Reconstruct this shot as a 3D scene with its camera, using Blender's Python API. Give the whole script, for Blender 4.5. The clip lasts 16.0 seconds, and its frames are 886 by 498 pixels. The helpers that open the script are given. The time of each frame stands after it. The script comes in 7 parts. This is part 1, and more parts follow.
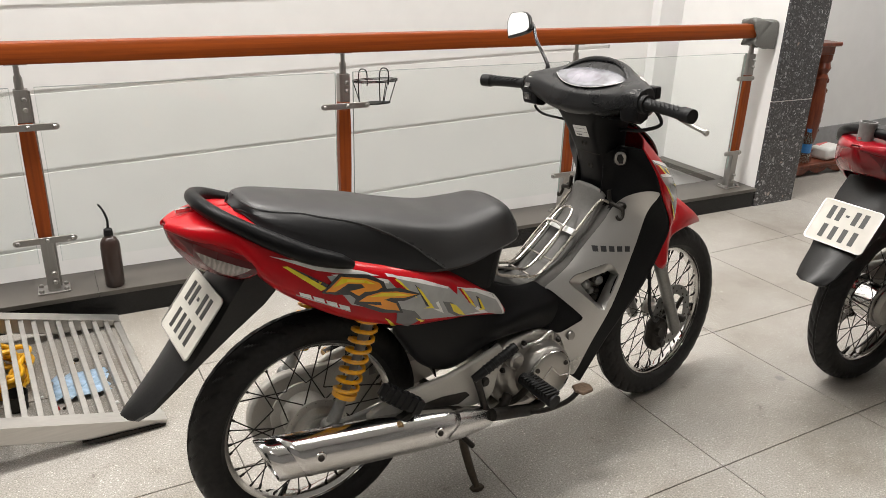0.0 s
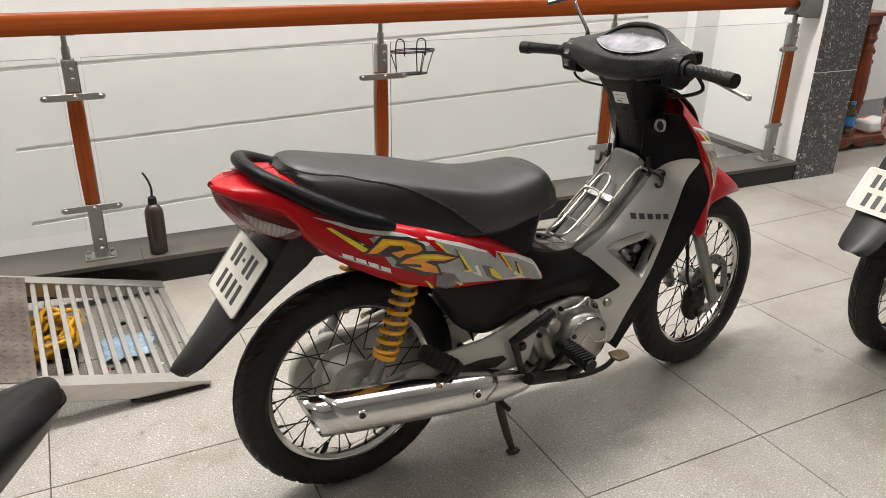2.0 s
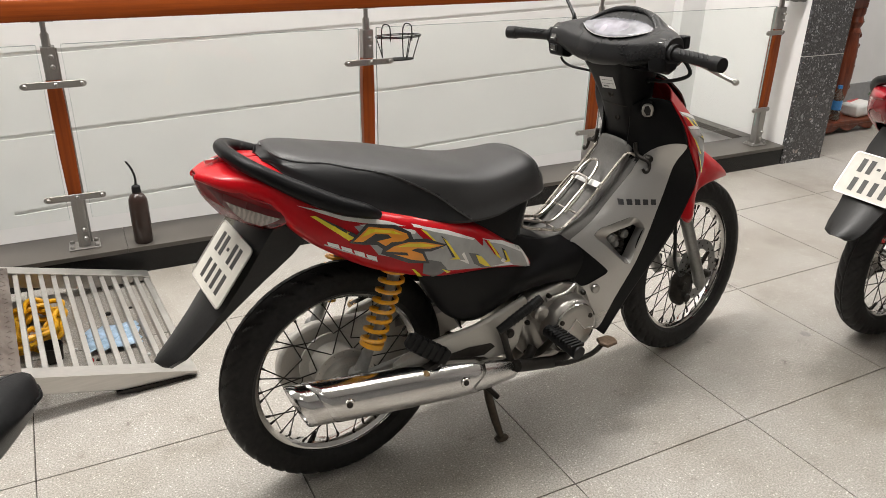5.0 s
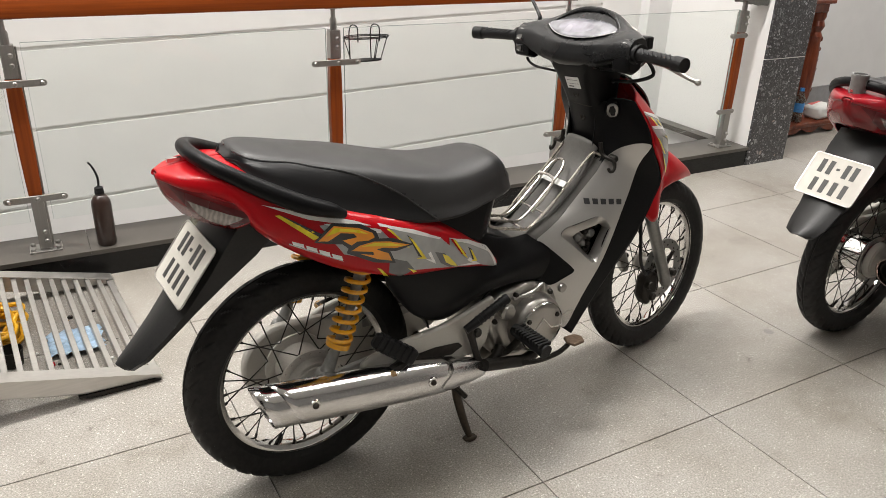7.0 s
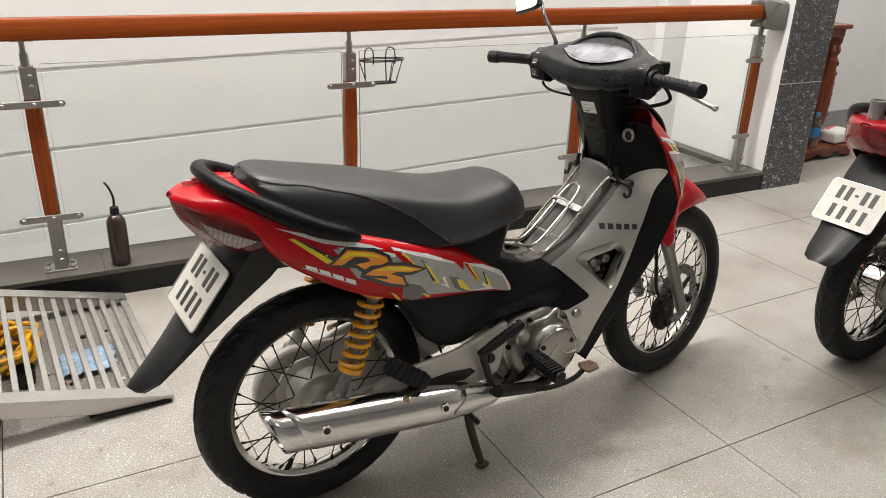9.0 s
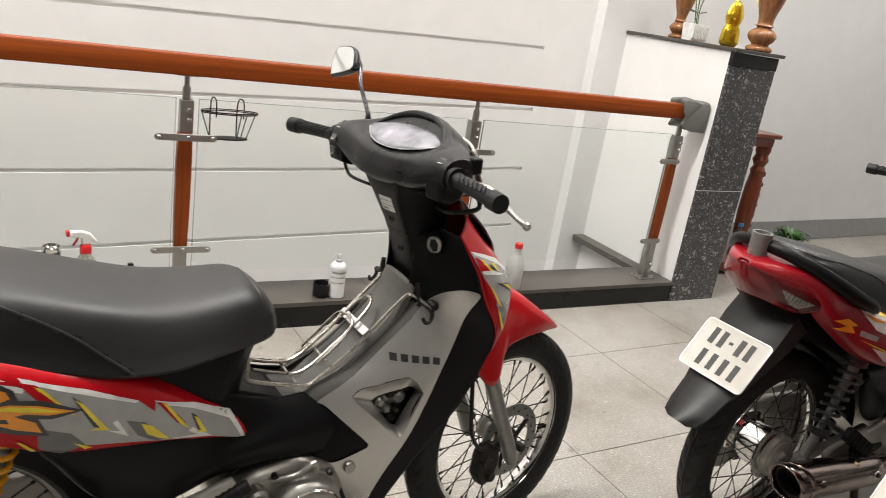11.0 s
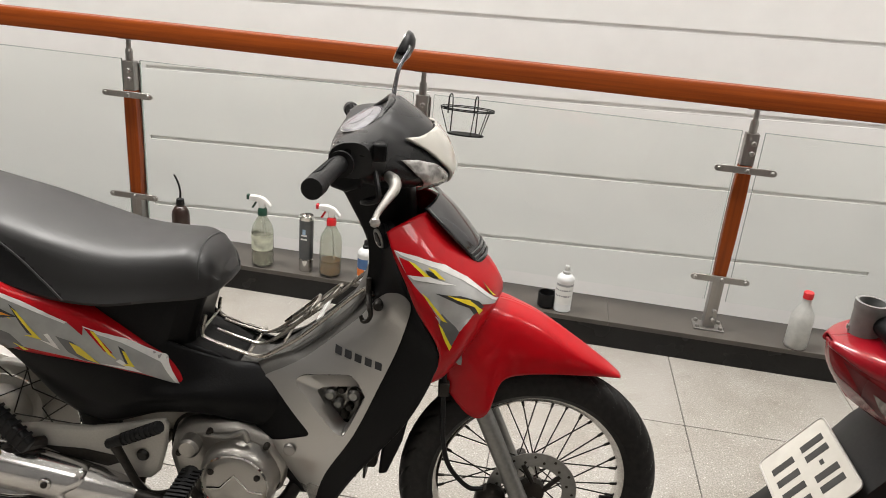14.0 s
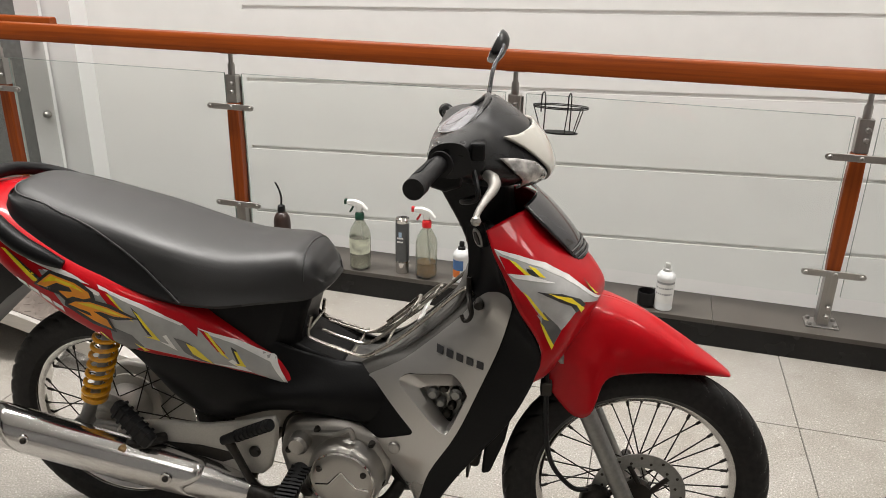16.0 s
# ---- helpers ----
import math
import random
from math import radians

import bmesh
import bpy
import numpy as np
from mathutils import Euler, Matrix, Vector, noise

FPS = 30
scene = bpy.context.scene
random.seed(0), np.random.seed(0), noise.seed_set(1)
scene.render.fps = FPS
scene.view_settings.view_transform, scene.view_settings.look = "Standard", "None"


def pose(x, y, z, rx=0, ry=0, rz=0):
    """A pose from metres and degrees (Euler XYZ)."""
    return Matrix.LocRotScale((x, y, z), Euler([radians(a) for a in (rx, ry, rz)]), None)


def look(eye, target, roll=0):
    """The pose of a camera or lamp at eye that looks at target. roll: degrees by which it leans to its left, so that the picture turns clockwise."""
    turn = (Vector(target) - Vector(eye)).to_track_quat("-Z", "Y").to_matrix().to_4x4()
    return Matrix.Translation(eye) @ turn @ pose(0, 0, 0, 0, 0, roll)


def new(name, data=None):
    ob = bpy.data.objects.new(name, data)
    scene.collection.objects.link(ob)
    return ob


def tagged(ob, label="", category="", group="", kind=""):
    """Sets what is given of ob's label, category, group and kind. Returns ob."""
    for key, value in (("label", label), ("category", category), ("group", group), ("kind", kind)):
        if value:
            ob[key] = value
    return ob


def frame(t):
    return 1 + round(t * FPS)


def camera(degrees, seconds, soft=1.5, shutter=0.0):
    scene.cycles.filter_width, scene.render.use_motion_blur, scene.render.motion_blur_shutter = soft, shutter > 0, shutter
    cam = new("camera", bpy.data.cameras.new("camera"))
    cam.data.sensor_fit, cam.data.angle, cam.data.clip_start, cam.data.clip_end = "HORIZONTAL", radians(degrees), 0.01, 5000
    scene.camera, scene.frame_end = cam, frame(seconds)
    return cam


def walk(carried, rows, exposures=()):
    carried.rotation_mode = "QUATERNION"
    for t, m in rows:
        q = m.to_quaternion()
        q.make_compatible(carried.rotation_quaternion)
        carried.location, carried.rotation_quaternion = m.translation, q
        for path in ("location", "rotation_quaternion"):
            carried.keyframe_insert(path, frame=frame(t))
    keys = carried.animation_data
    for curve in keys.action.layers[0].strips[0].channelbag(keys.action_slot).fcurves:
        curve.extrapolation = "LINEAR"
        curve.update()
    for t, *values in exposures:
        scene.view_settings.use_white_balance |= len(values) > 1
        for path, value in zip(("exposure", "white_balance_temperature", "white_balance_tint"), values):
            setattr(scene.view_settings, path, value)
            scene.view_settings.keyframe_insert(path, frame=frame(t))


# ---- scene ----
cam = camera(60.4, 16.0, soft=0.5, shutter=0.15)
PATH = [
    (0, (0.54, 0.504, 1.347), (1.415, 2.142, 0.606), 1.8),
    (0.5, (0.536, 0.488, 1.334), (1.387, 2.132, 0.577), 1.5),
    (1, (0.532, 0.481, 1.331), (1.359, 2.13, 0.559), 1.4),
    (1.5, (0.518, 0.479, 1.33), (1.326, 2.132, 0.545), 1.3),
    (2, (0.512, 0.483, 1.327), (1.303, 2.138, 0.529), 1.2),
    (2.5, (0.512, 0.481, 1.326), (1.292, 2.137, 0.519), 1.2),
    (3, (0.511, 0.486, 1.326), (1.288, 2.138, 0.51), 1.2),
    (3.5, (0.515, 0.489, 1.327), (1.295, 2.139, 0.507), 1.1),
    (4, (0.516, 0.493, 1.327), (1.302, 2.137, 0.504), 1.1),
    (6.5, (0.533, 0.489, 1.318), (1.395, 2.091, 0.489), 1.5),
    (7, (0.533, 0.486, 1.317), (1.411, 2.084, 0.495), 1.8),
    (7.5, (0.532, 0.477, 1.323), (1.414, 2.08, 0.514), 1.9),
    (8, (0.525, 0.468, 1.33), (1.398, 2.082, 0.534), 2.0),
    (8.2, (0.52, 0.474, 1.328), (1.39, 2.094, 0.539), 2.0),
    (10.3, (0.809, 0.58, 1.317), (1.611, 2.278, 0.629), 2.9),
    (10.5, (0.897, 0.611, 1.318), (1.699, 2.331, 0.687), 4.7),
    (11, (1.13, 0.734, 1.311), (2.097, 2.372, 0.693), 9.1),
    (11.5, (1.386, 0.661, 1.309), (2.382, 2.27, 0.66), 10.4),
    (12, (1.613, 0.657, 1.358), (2.468, 2.347, 0.713), 12.3),
    (12.5, (1.823, 0.738, 1.326), (2.554, 2.475, 0.658), 15.3),
    (13, (2.022, 0.775, 1.316), (2.305, 2.597, 0.541), 11.4),
    (13.5, (2.143, 0.744, 1.328), (2.052, 2.586, 0.555), 7.5),
    (14, (2.169, 0.719, 1.347), (1.892, 2.561, 0.619), 5.1),
    (14.5, (2.164, 0.717, 1.361), (1.785, 2.553, 0.665), 3.3),
    (15, (2.156, 0.718, 1.37), (1.709, 2.539, 0.676), 2.3),
    (15.5, (2.154, 0.714, 1.358), (1.67, 2.52, 0.649), 1.7),
    (16, (2.155, 0.713, 1.341), (1.645, 2.501, 0.606), 1.2),
]
walk(cam, [(t, look(eye, target, roll)) for t, eye, target, roll in PATH], ((0.0, -0.35), (8.0, -0.33), (10.5, -0.36), (12.5, -0.34), (14.4, -0.44), (16.0, -0.48)))

# ---- light and exposure ----
world = bpy.data.worlds.new("world")
scene.world = world
world.use_nodes = True
world.node_tree.nodes["Background"].inputs[0].default_value = (0.9, 0.95, 1.0, 1)
world.node_tree.nodes["Background"].inputs[1].default_value = 0.25
LAMP_TONE = (1.0, 0.966, 0.925)


def ceiling_lamp_light(x, y, z, sx, sy, watts):
    data = bpy.data.lights.new("ceiling_lamp_light", "AREA")
    data.shape, data.size, data.size_y, data.energy, data.color = "RECTANGLE", sx, sy, watts, LAMP_TONE
    ob = new("ceiling_lamp_light", data)
    ob.location = (x, y, z)
    return ob


# ---- materials ----
def nodes_of(name):
    m = bpy.data.materials.new(name)
    m.use_nodes = True
    nt = m.node_tree
    return m, nt, nt.nodes["Principled BSDF"]


def add_node(nt, kind, **inputs):
    n = nt.nodes.new(kind)
    for k, v in inputs.items():
        n.inputs[k.replace("_", " ")].default_value = v
    return n


def coords(nt, which="Object"):
    return nt.nodes.new("ShaderNodeTexCoord").outputs[which]


def ramp(nt, fac, stops):
    r = nt.nodes.new("ShaderNodeValToRGB")
    while len(r.color_ramp.elements) < len(stops):
        r.color_ramp.elements.new(0.5)
    for e, (p, c) in zip(r.color_ramp.elements, stops):
        e.position, e.color = p, (*c, 1)
    nt.links.new(fac, r.inputs[0])
    return r.outputs[0]


def paint(name, col, rough=0.5, metal=0.0, coat=0.0, grain=40.0, vary=0.12, wear=0.0, bump=0.0, spec=0.5, smudge=0.0, dust=0.0, dustcol=(0.45, 0.43, 0.4)):
    """A surface with its colour varied at two scales, its gloss smudged, and fine relief."""
    m, nt, b = nodes_of(name)
    co = coords(nt)
    n1 = add_node(nt, "ShaderNodeTexNoise", Scale=grain, Detail=4.0)
    n2 = add_node(nt, "ShaderNodeTexNoise", Scale=smudge or grain * 0.09, Detail=3.0)
    nt.links.new(co, n1.inputs["Vector"]), nt.links.new(co, n2.inputs["Vector"])
    lo, hi = tuple(c * (1 - vary) for c in col), tuple(min(1, c * (1 + vary)) for c in col)
    c1 = ramp(nt, n1.outputs["Fac"], [(0.3, lo), (0.7, hi)])
    if dust > 0:
        mx = nt.nodes.new("ShaderNodeMix")
        mx.data_type = "RGBA"
        mx.inputs[7].default_value = (*dustcol, 1)
        f = ramp(nt, n2.outputs["Fac"], [(0.35, (0, 0, 0)), (0.75, (dust, dust, dust))])
        nt.links.new(f, mx.inputs[0]), nt.links.new(c1, mx.inputs[6])
        c1 = mx.outputs[2]
    nt.links.new(c1, b.inputs["Base Color"])
    r = ramp(nt, n2.outputs["Fac"], [(0.3, (max(0.02, rough - 0.06 - wear),) * 3), (0.7, (min(1, rough + 0.06 + wear),) * 3)])
    nt.links.new(r, b.inputs["Roughness"])
    b.inputs["Metallic"].default_value = metal
    b.inputs["Coat Weight"].default_value = coat
    b.inputs["Coat Roughness"].default_value = 0.035
    b.inputs["Specular IOR Level"].default_value = spec
    if bump > 0:
        bp = nt.nodes.new("ShaderNodeBump")
        bp.inputs["Strength"].default_value, bp.inputs["Distance"].default_value = bump, 0.002
        nt.links.new(n1.outputs["Fac"], bp.inputs["Height"]), nt.links.new(bp.outputs[0], b.inputs["Normal"])
    return m


def floor_material():
    m, nt, b = nodes_of("grey_granite_tile")
    g = nt.nodes.new("ShaderNodeNewGeometry").outputs["Position"]
    info = nt.nodes.new("ShaderNodeObjectInfo").outputs["Random"]
    v = add_node(nt, "ShaderNodeTexVoronoi", Scale=330.0)
    n = add_node(nt, "ShaderNodeTexNoise", Scale=210.0, Detail=4.0, Roughness=0.7)
    n2 = add_node(nt, "ShaderNodeTexNoise", Scale=2.2, Detail=6.0, Roughness=0.62)
    for t in (v, n, n2):
        nt.links.new(g, t.inputs["Vector"])
    c = ramp(nt, n.outputs["Fac"], [(0.30, (0.155, 0.144, 0.129)), (0.5, (0.335, 0.316, 0.288)), (0.70, (0.52, 0.497, 0.458))])
    sep = nt.nodes.new("ShaderNodeSeparateColor")
    nt.links.new(v.outputs["Color"], sep.inputs[0])
    chips = ramp(nt, sep.outputs[0], [(0.974, (0, 0, 0)), (0.984, (0.75, 0.75, 0.75))])
    mx = nt.nodes.new("ShaderNodeMix")
    mx.data_type = "RGBA"
    mx.inputs[7].default_value = (0.72, 0.70, 0.66, 1)
    nt.links.new(chips, mx.inputs[0]), nt.links.new(c, mx.inputs[6])
    mul = nt.nodes.new("ShaderNodeMix")
    mul.data_type, mul.blend_type = "RGBA", "MULTIPLY"
    mul.inputs[0].default_value = 1.0
    dirt = ramp(nt, n2.outputs["Fac"], [(0.3, (0.66, 0.635, 0.595)), (0.44, (0.87, 0.855, 0.83)), (0.6, (1, 1, 1))])
    nt.links.new(mx.outputs[2], mul.inputs[6]), nt.links.new(dirt, mul.inputs[7])
    n3 = add_node(nt, "ShaderNodeTexNoise", Scale=11.0, Detail=8.0, Roughness=0.7)
    nt.links.new(g, n3.inputs["Vector"])
    scuff = ramp(nt, n3.outputs["Fac"], [(0.30, (0.50, 0.48, 0.46)), (0.37, (0.93, 0.925, 0.915)), (0.5, (1, 1, 1))])
    mul3 = nt.nodes.new("ShaderNodeMix")
    mul3.data_type, mul3.blend_type = "RGBA", "MULTIPLY"
    mul3.inputs[0].default_value = 1.0
    nt.links.new(mul.outputs[2], mul3.inputs[6]), nt.links.new(scuff, mul3.inputs[7])
    mul2 = nt.nodes.new("ShaderNodeMix")
    mul2.data_type, mul2.blend_type = "RGBA", "MULTIPLY"
    mul2.inputs[0].default_value = 1.0
    each = ramp(nt, info, [(0, (0.95, 0.95, 0.95)), (1, (1.0, 1.0, 1.0))])
    nt.links.new(mul3.outputs[2], mul2.inputs[6]), nt.links.new(each, mul2.inputs[7])
    nt.links.new(mul2.outputs[2], b.inputs["Base Color"])
    rr = ramp(nt, n.outputs["Fac"], [(0.3, (0.34,) * 3), (0.7, (0.5,) * 3)])
    nt.links.new(rr, b.inputs["Roughness"])
    bp = nt.nodes.new("ShaderNodeBump")
    bp.inputs["Strength"].default_value, bp.inputs["Distance"].default_value = 0.12, 0.001
    nt.links.new(n.outputs["Fac"], bp.inputs["Height"]), nt.links.new(bp.outputs[0], b.inputs["Normal"])
    return m


def pebble_granite():
    m, nt, b = nodes_of("pebbled_granite")
    co = coords(nt)
    nz = add_node(nt, "ShaderNodeTexNoise", Scale=14.0, Detail=4.0)
    nt.links.new(co, nz.inputs["Vector"])
    mp = nt.nodes.new("ShaderNodeMix")
    mp.data_type = "RGBA"
    mp.inputs[0].default_value = 0.06
    nt.links.new(co, mp.inputs[6]), nt.links.new(nz.outputs["Color"], mp.inputs[7])
    v = add_node(nt, "ShaderNodeTexVoronoi", Scale=46.0)
    v2 = add_node(nt, "ShaderNodeTexVoronoi", Scale=120.0)
    f = add_node(nt, "ShaderNodeTexNoise", Scale=220.0, Detail=4.0)
    for t in (v, v2):
        nt.links.new(mp.outputs[2], t.inputs["Vector"])
    nt.links.new(co, f.inputs["Vector"])
    base = ramp(nt, f.outputs["Fac"], [(0.3, (0.016, 0.016, 0.018)), (0.7, (0.085, 0.084, 0.085))])

    def chips(vor, keep, size, tone, under):
        s = nt.nodes.new("ShaderNodeSeparateColor")
        nt.links.new(vor.outputs["Color"], s.inputs[0])
        a = ramp(nt, s.outputs[0], [(keep, (0, 0, 0)), (keep + 0.02, (1, 1, 1))])
        d = ramp(nt, vor.outputs["Distance"], [(size, (1, 1, 1)), (size + 0.08, (0, 0, 0))])
        mu = nt.nodes.new("ShaderNodeMath")
        mu.operation = "MULTIPLY"
        nt.links.new(a, mu.inputs[0]), nt.links.new(d, mu.inputs[1])
        tn = ramp(nt, s.outputs[1], tone)
        mx = nt.nodes.new("ShaderNodeMix")
        mx.data_type = "RGBA"
        nt.links.new(mu.outputs[0], mx.inputs[0]), nt.links.new(under, mx.inputs[6]), nt.links.new(tn, mx.inputs[7])
        return mx.outputs[2]

    c = chips(v2, 0.35, 0.42, [(0, (0.05, 0.05, 0.055)), (0.7, (0.13, 0.13, 0.135)), (1, (0.40, 0.40, 0.41))], base)
    c = chips(v, 0.62, 0.36, [(0, (0.06, 0.06, 0.065)), (0.7, (0.16, 0.16, 0.165)), (0.9, (0.30, 0.30, 0.31)), (1, (0.26, 0.20, 0.17))], c)
    nt.links.new(c, b.inputs["Base Color"])
    b.inputs["Roughness"].default_value = 0.22
    return m


def wood_material(name, dark, light, scale=(1.0, 22.0, 22.0), rough=0.34, coat=0.22):
    m, nt, b = nodes_of(name)
    co = coords(nt)
    mp = nt.nodes.new("ShaderNodeMapping")
    mp.inputs["Scale"].default_value = scale
    n = add_node(nt, "ShaderNodeTexNoise", Scale=3.0, Detail=7.0, Roughness=0.65)
    n2 = add_node(nt, "ShaderNodeTexNoise", Scale=1.1, Detail=2.0)
    nt.links.new(co, mp.inputs["Vector"])
    for t in (n, n2):
        nt.links.new(mp.outputs[0], t.inputs["Vector"])
    c = ramp(nt, n.outputs["Fac"], [(0.3, dark), (0.62, light)])
    mul = nt.nodes.new("ShaderNodeMix")
    mul.data_type, mul.blend_type = "RGBA", "MULTIPLY"
    mul.inputs[0].default_value = 0.6
    w = ramp(nt, n2.outputs["Fac"], [(0.3, (0.6, 0.55, 0.5)), (0.7, (1, 1, 1))])
    nt.links.new(c, mul.inputs[6]), nt.links.new(w, mul.inputs[7])
    nt.links.new(mul.outputs[2], b.inputs["Base Color"])
    b.inputs["Roughness"].default_value, b.inputs["Coat Weight"].default_value = rough, coat
    b.inputs["Coat Roughness"].default_value = 0.12
    b.inputs["Specular IOR Level"].default_value = 0.22
    return m


def glass_material(name, tint=(0.983, 0.997, 0.989)):
    m, nt, b = nodes_of(name)
    gl = nt.nodes.new("ShaderNodeBsdfGlossy")
    gl.inputs["Roughness"].default_value = 0.015
    tr = nt.nodes.new("ShaderNodeBsdfTransparent")
    tr.inputs["Color"].default_value = (*tint, 1)
    lw = nt.nodes.new("ShaderNodeLayerWeight")
    lw.inputs["Blend"].default_value = 0.5
    pw = nt.nodes.new("ShaderNodeMath")
    pw.operation, pw.inputs[1].default_value = "POWER", 5.0
    fr = nt.nodes.new("ShaderNodeMath")
    fr.operation, fr.inputs[1].default_value, fr.inputs[2].default_value = "MULTIPLY_ADD", 0.8, 0.022
    nt.links.new(lw.outputs["Facing"], pw.inputs[0]), nt.links.new(pw.outputs[0], fr.inputs[0])
    mx = nt.nodes.new("ShaderNodeMixShader")
    nt.links.new(fr.outputs[0], mx.inputs[0]), nt.links.new(tr.outputs[0], mx.inputs[1]), nt.links.new(gl.outputs[0], mx.inputs[2])
    nt.links.new(mx.outputs[0], nt.nodes["Material Output"].inputs["Surface"])
    return m


def clear_plastic(name, col, rough=0.12, trans=0.75):
    m, nt, b = nodes_of(name)
    n = add_node(nt, "ShaderNodeTexNoise", Scale=60.0, Detail=3.0)
    nt.links.new(coords(nt), n.inputs["Vector"])
    c = ramp(nt, n.outputs["Fac"], [(0.3, tuple(0.85 * v for v in col)), (0.7, col)])
    nt.links.new(c, b.inputs["Base Color"])
    b.inputs["Transmission Weight"].default_value, b.inputs["Roughness"].default_value, b.inputs["IOR"].default_value = trans, rough, 1.35
    return m


def reflector(name, col):
    """Faceted lamp glass: a fine ribbed relief under gloss."""
    m, nt, b = nodes_of(name)
    w = add_node(nt, "ShaderNodeTexWave", Scale=42.0, Distortion=5.0)
    nt.links.new(coords(nt), w.inputs["Vector"])
    bp = nt.nodes.new("ShaderNodeBump")
    bp.inputs["Strength"].default_value, bp.inputs["Distance"].default_value = 0.28, 0.002
    nt.links.new(w.outputs["Fac"], bp.inputs["Height"]), nt.links.new(bp.outputs[0], b.inputs["Normal"])
    c = ramp(nt, w.outputs["Fac"], [(0.2, tuple(0.7 * v for v in col)), (0.8, col)])
    nt.links.new(c, b.inputs["Base Color"])
    b.inputs["Metallic"].default_value, b.inputs["Roughness"].default_value = 0.35, 0.22
    b.inputs["Coat Weight"].default_value, b.inputs["Coat Roughness"].default_value = 1.0, 0.04
    return m


def seat_vinyl(name, col, rough, spec):
    m, nt, b = nodes_of(name)
    co = coords(nt)
    v = add_node(nt, "ShaderNodeTexVoronoi", Scale=520.0)
    n = add_node(nt, "ShaderNodeTexNoise", Scale=6.0, Detail=5.0)
    nt.links.new(co, v.inputs["Vector"]), nt.links.new(co, n.inputs["Vector"])
    c = ramp(nt, n.outputs["Fac"], [(0.3, tuple(0.8 * k for k in col)), (0.7, tuple(1.25 * k for k in col))])
    nt.links.new(c, b.inputs["Base Color"])
    r = ramp(nt, n.outputs["Fac"], [(0.3, (rough - 0.06,) * 3), (0.7, (rough + 0.08,) * 3)])
    nt.links.new(r, b.inputs["Roughness"])
    bp = nt.nodes.new("ShaderNodeBump")
    bp.inputs["Strength"].default_value, bp.inputs["Distance"].default_value = 0.12, 0.0008
    nt.links.new(v.outputs["Distance"], bp.inputs["Height"]), nt.links.new(bp.outputs[0], b.inputs["Normal"])
    b.inputs["Specular IOR Level"].default_value = spec
    return m


def brushed(name, col, rough, grain):
    m, nt, b = nodes_of(name)
    mp = nt.nodes.new("ShaderNodeMapping")
    mp.inputs["Scale"].default_value = grain
    n = add_node(nt, "ShaderNodeTexNoise", Scale=1.0, Detail=5.0)
    nt.links.new(coords(nt), mp.inputs["Vector"]), nt.links.new(mp.outputs[0], n.inputs["Vector"])
    c = ramp(nt, n.outputs["Fac"], [(0.3, tuple(0.86 * k for k in col)), (0.7, col)])
    nt.links.new(c, b.inputs["Base Color"])
    r = ramp(nt, n.outputs["Fac"], [(0.3, (rough - 0.08,) * 3), (0.7, (rough + 0.1,) * 3)])
    nt.links.new(r, b.inputs["Roughness"])
    b.inputs["Metallic"].default_value = 1.0
    return m


def checker_plate():
    m, nt, b = nodes_of("checker_plate")
    co = coords(nt)
    w1 = add_node(nt, "ShaderNodeTexWave", Scale=11.0)
    w1.bands_direction = "DIAGONAL"
    w2 = add_node(nt, "ShaderNodeTexWave", Scale=9.0)
    w2.bands_direction = "X"
    n = add_node(nt, "ShaderNodeTexNoise", Scale=8.0, Detail=6.0)
    for t in (w1, w2, n):
        nt.links.new(co, t.inputs["Vector"])
    mu = nt.nodes.new("ShaderNodeMath")
    mu.operation = "MULTIPLY"
    nt.links.new(w1.outputs["Fac"], mu.inputs[0]), nt.links.new(w2.outputs["Fac"], mu.inputs[1])
    bp = nt.nodes.new("ShaderNodeBump")
    bp.inputs["Strength"].default_value, bp.inputs["Distance"].default_value = 0.6, 0.003
    nt.links.new(mu.outputs[0], bp.inputs["Height"]), nt.links.new(bp.outputs[0], b.inputs["Normal"])
    c = ramp(nt, n.outputs["Fac"], [(0.3, (0.11, 0.088, 0.075)), (0.7, (0.22, 0.19, 0.168))])
    nt.links.new(c, b.inputs["Base Color"])
    b.inputs["Metallic"].default_value, b.inputs["Roughness"].default_value = 0.7, 0.45
    return m


FLOOR = floor_material()
JOINT = paint("tile_joint", (0.065, 0.058, 0.050), 0.9, grain=6.0, vary=0.5)
WALL = paint("white_wall_paint", (0.80, 0.79, 0.775), 0.62, grain=9.0, vary=0.02, bump=0.05)
WALL_GREY = paint("pale_grey_wall_paint", (0.74, 0.735, 0.73), 0.62, grain=9.0, vary=0.02, bump=0.05)
GROOVE = paint("groove_paint", (0.60, 0.59, 0.57), 0.7, grain=20.0, vary=0.05)
SKIRT = paint("grey_skirting", (0.27, 0.27, 0.275), 0.4, grain=30.0, vary=0.08)
BLACK_STONE = paint("black_granite", (0.011, 0.0108, 0.0108), 0.24, grain=260.0, vary=0.25, spec=0.3, smudge=5.0)
SILL_STONE = paint("dusty_dark_stone", (0.058, 0.051, 0.043), 0.36, grain=300.0, vary=0.14, smudge=4.0, dust=0.35, dustcol=(0.13, 0.12, 0.105))
PEBBLE = pebble_granite()
RAIL_WOOD = wood_material("varnished_red_wood", (0.19, 0.036, 0.004), (0.29, 0.060, 0.007), (0.6, 30.0, 30.0), 0.42, 0.04)
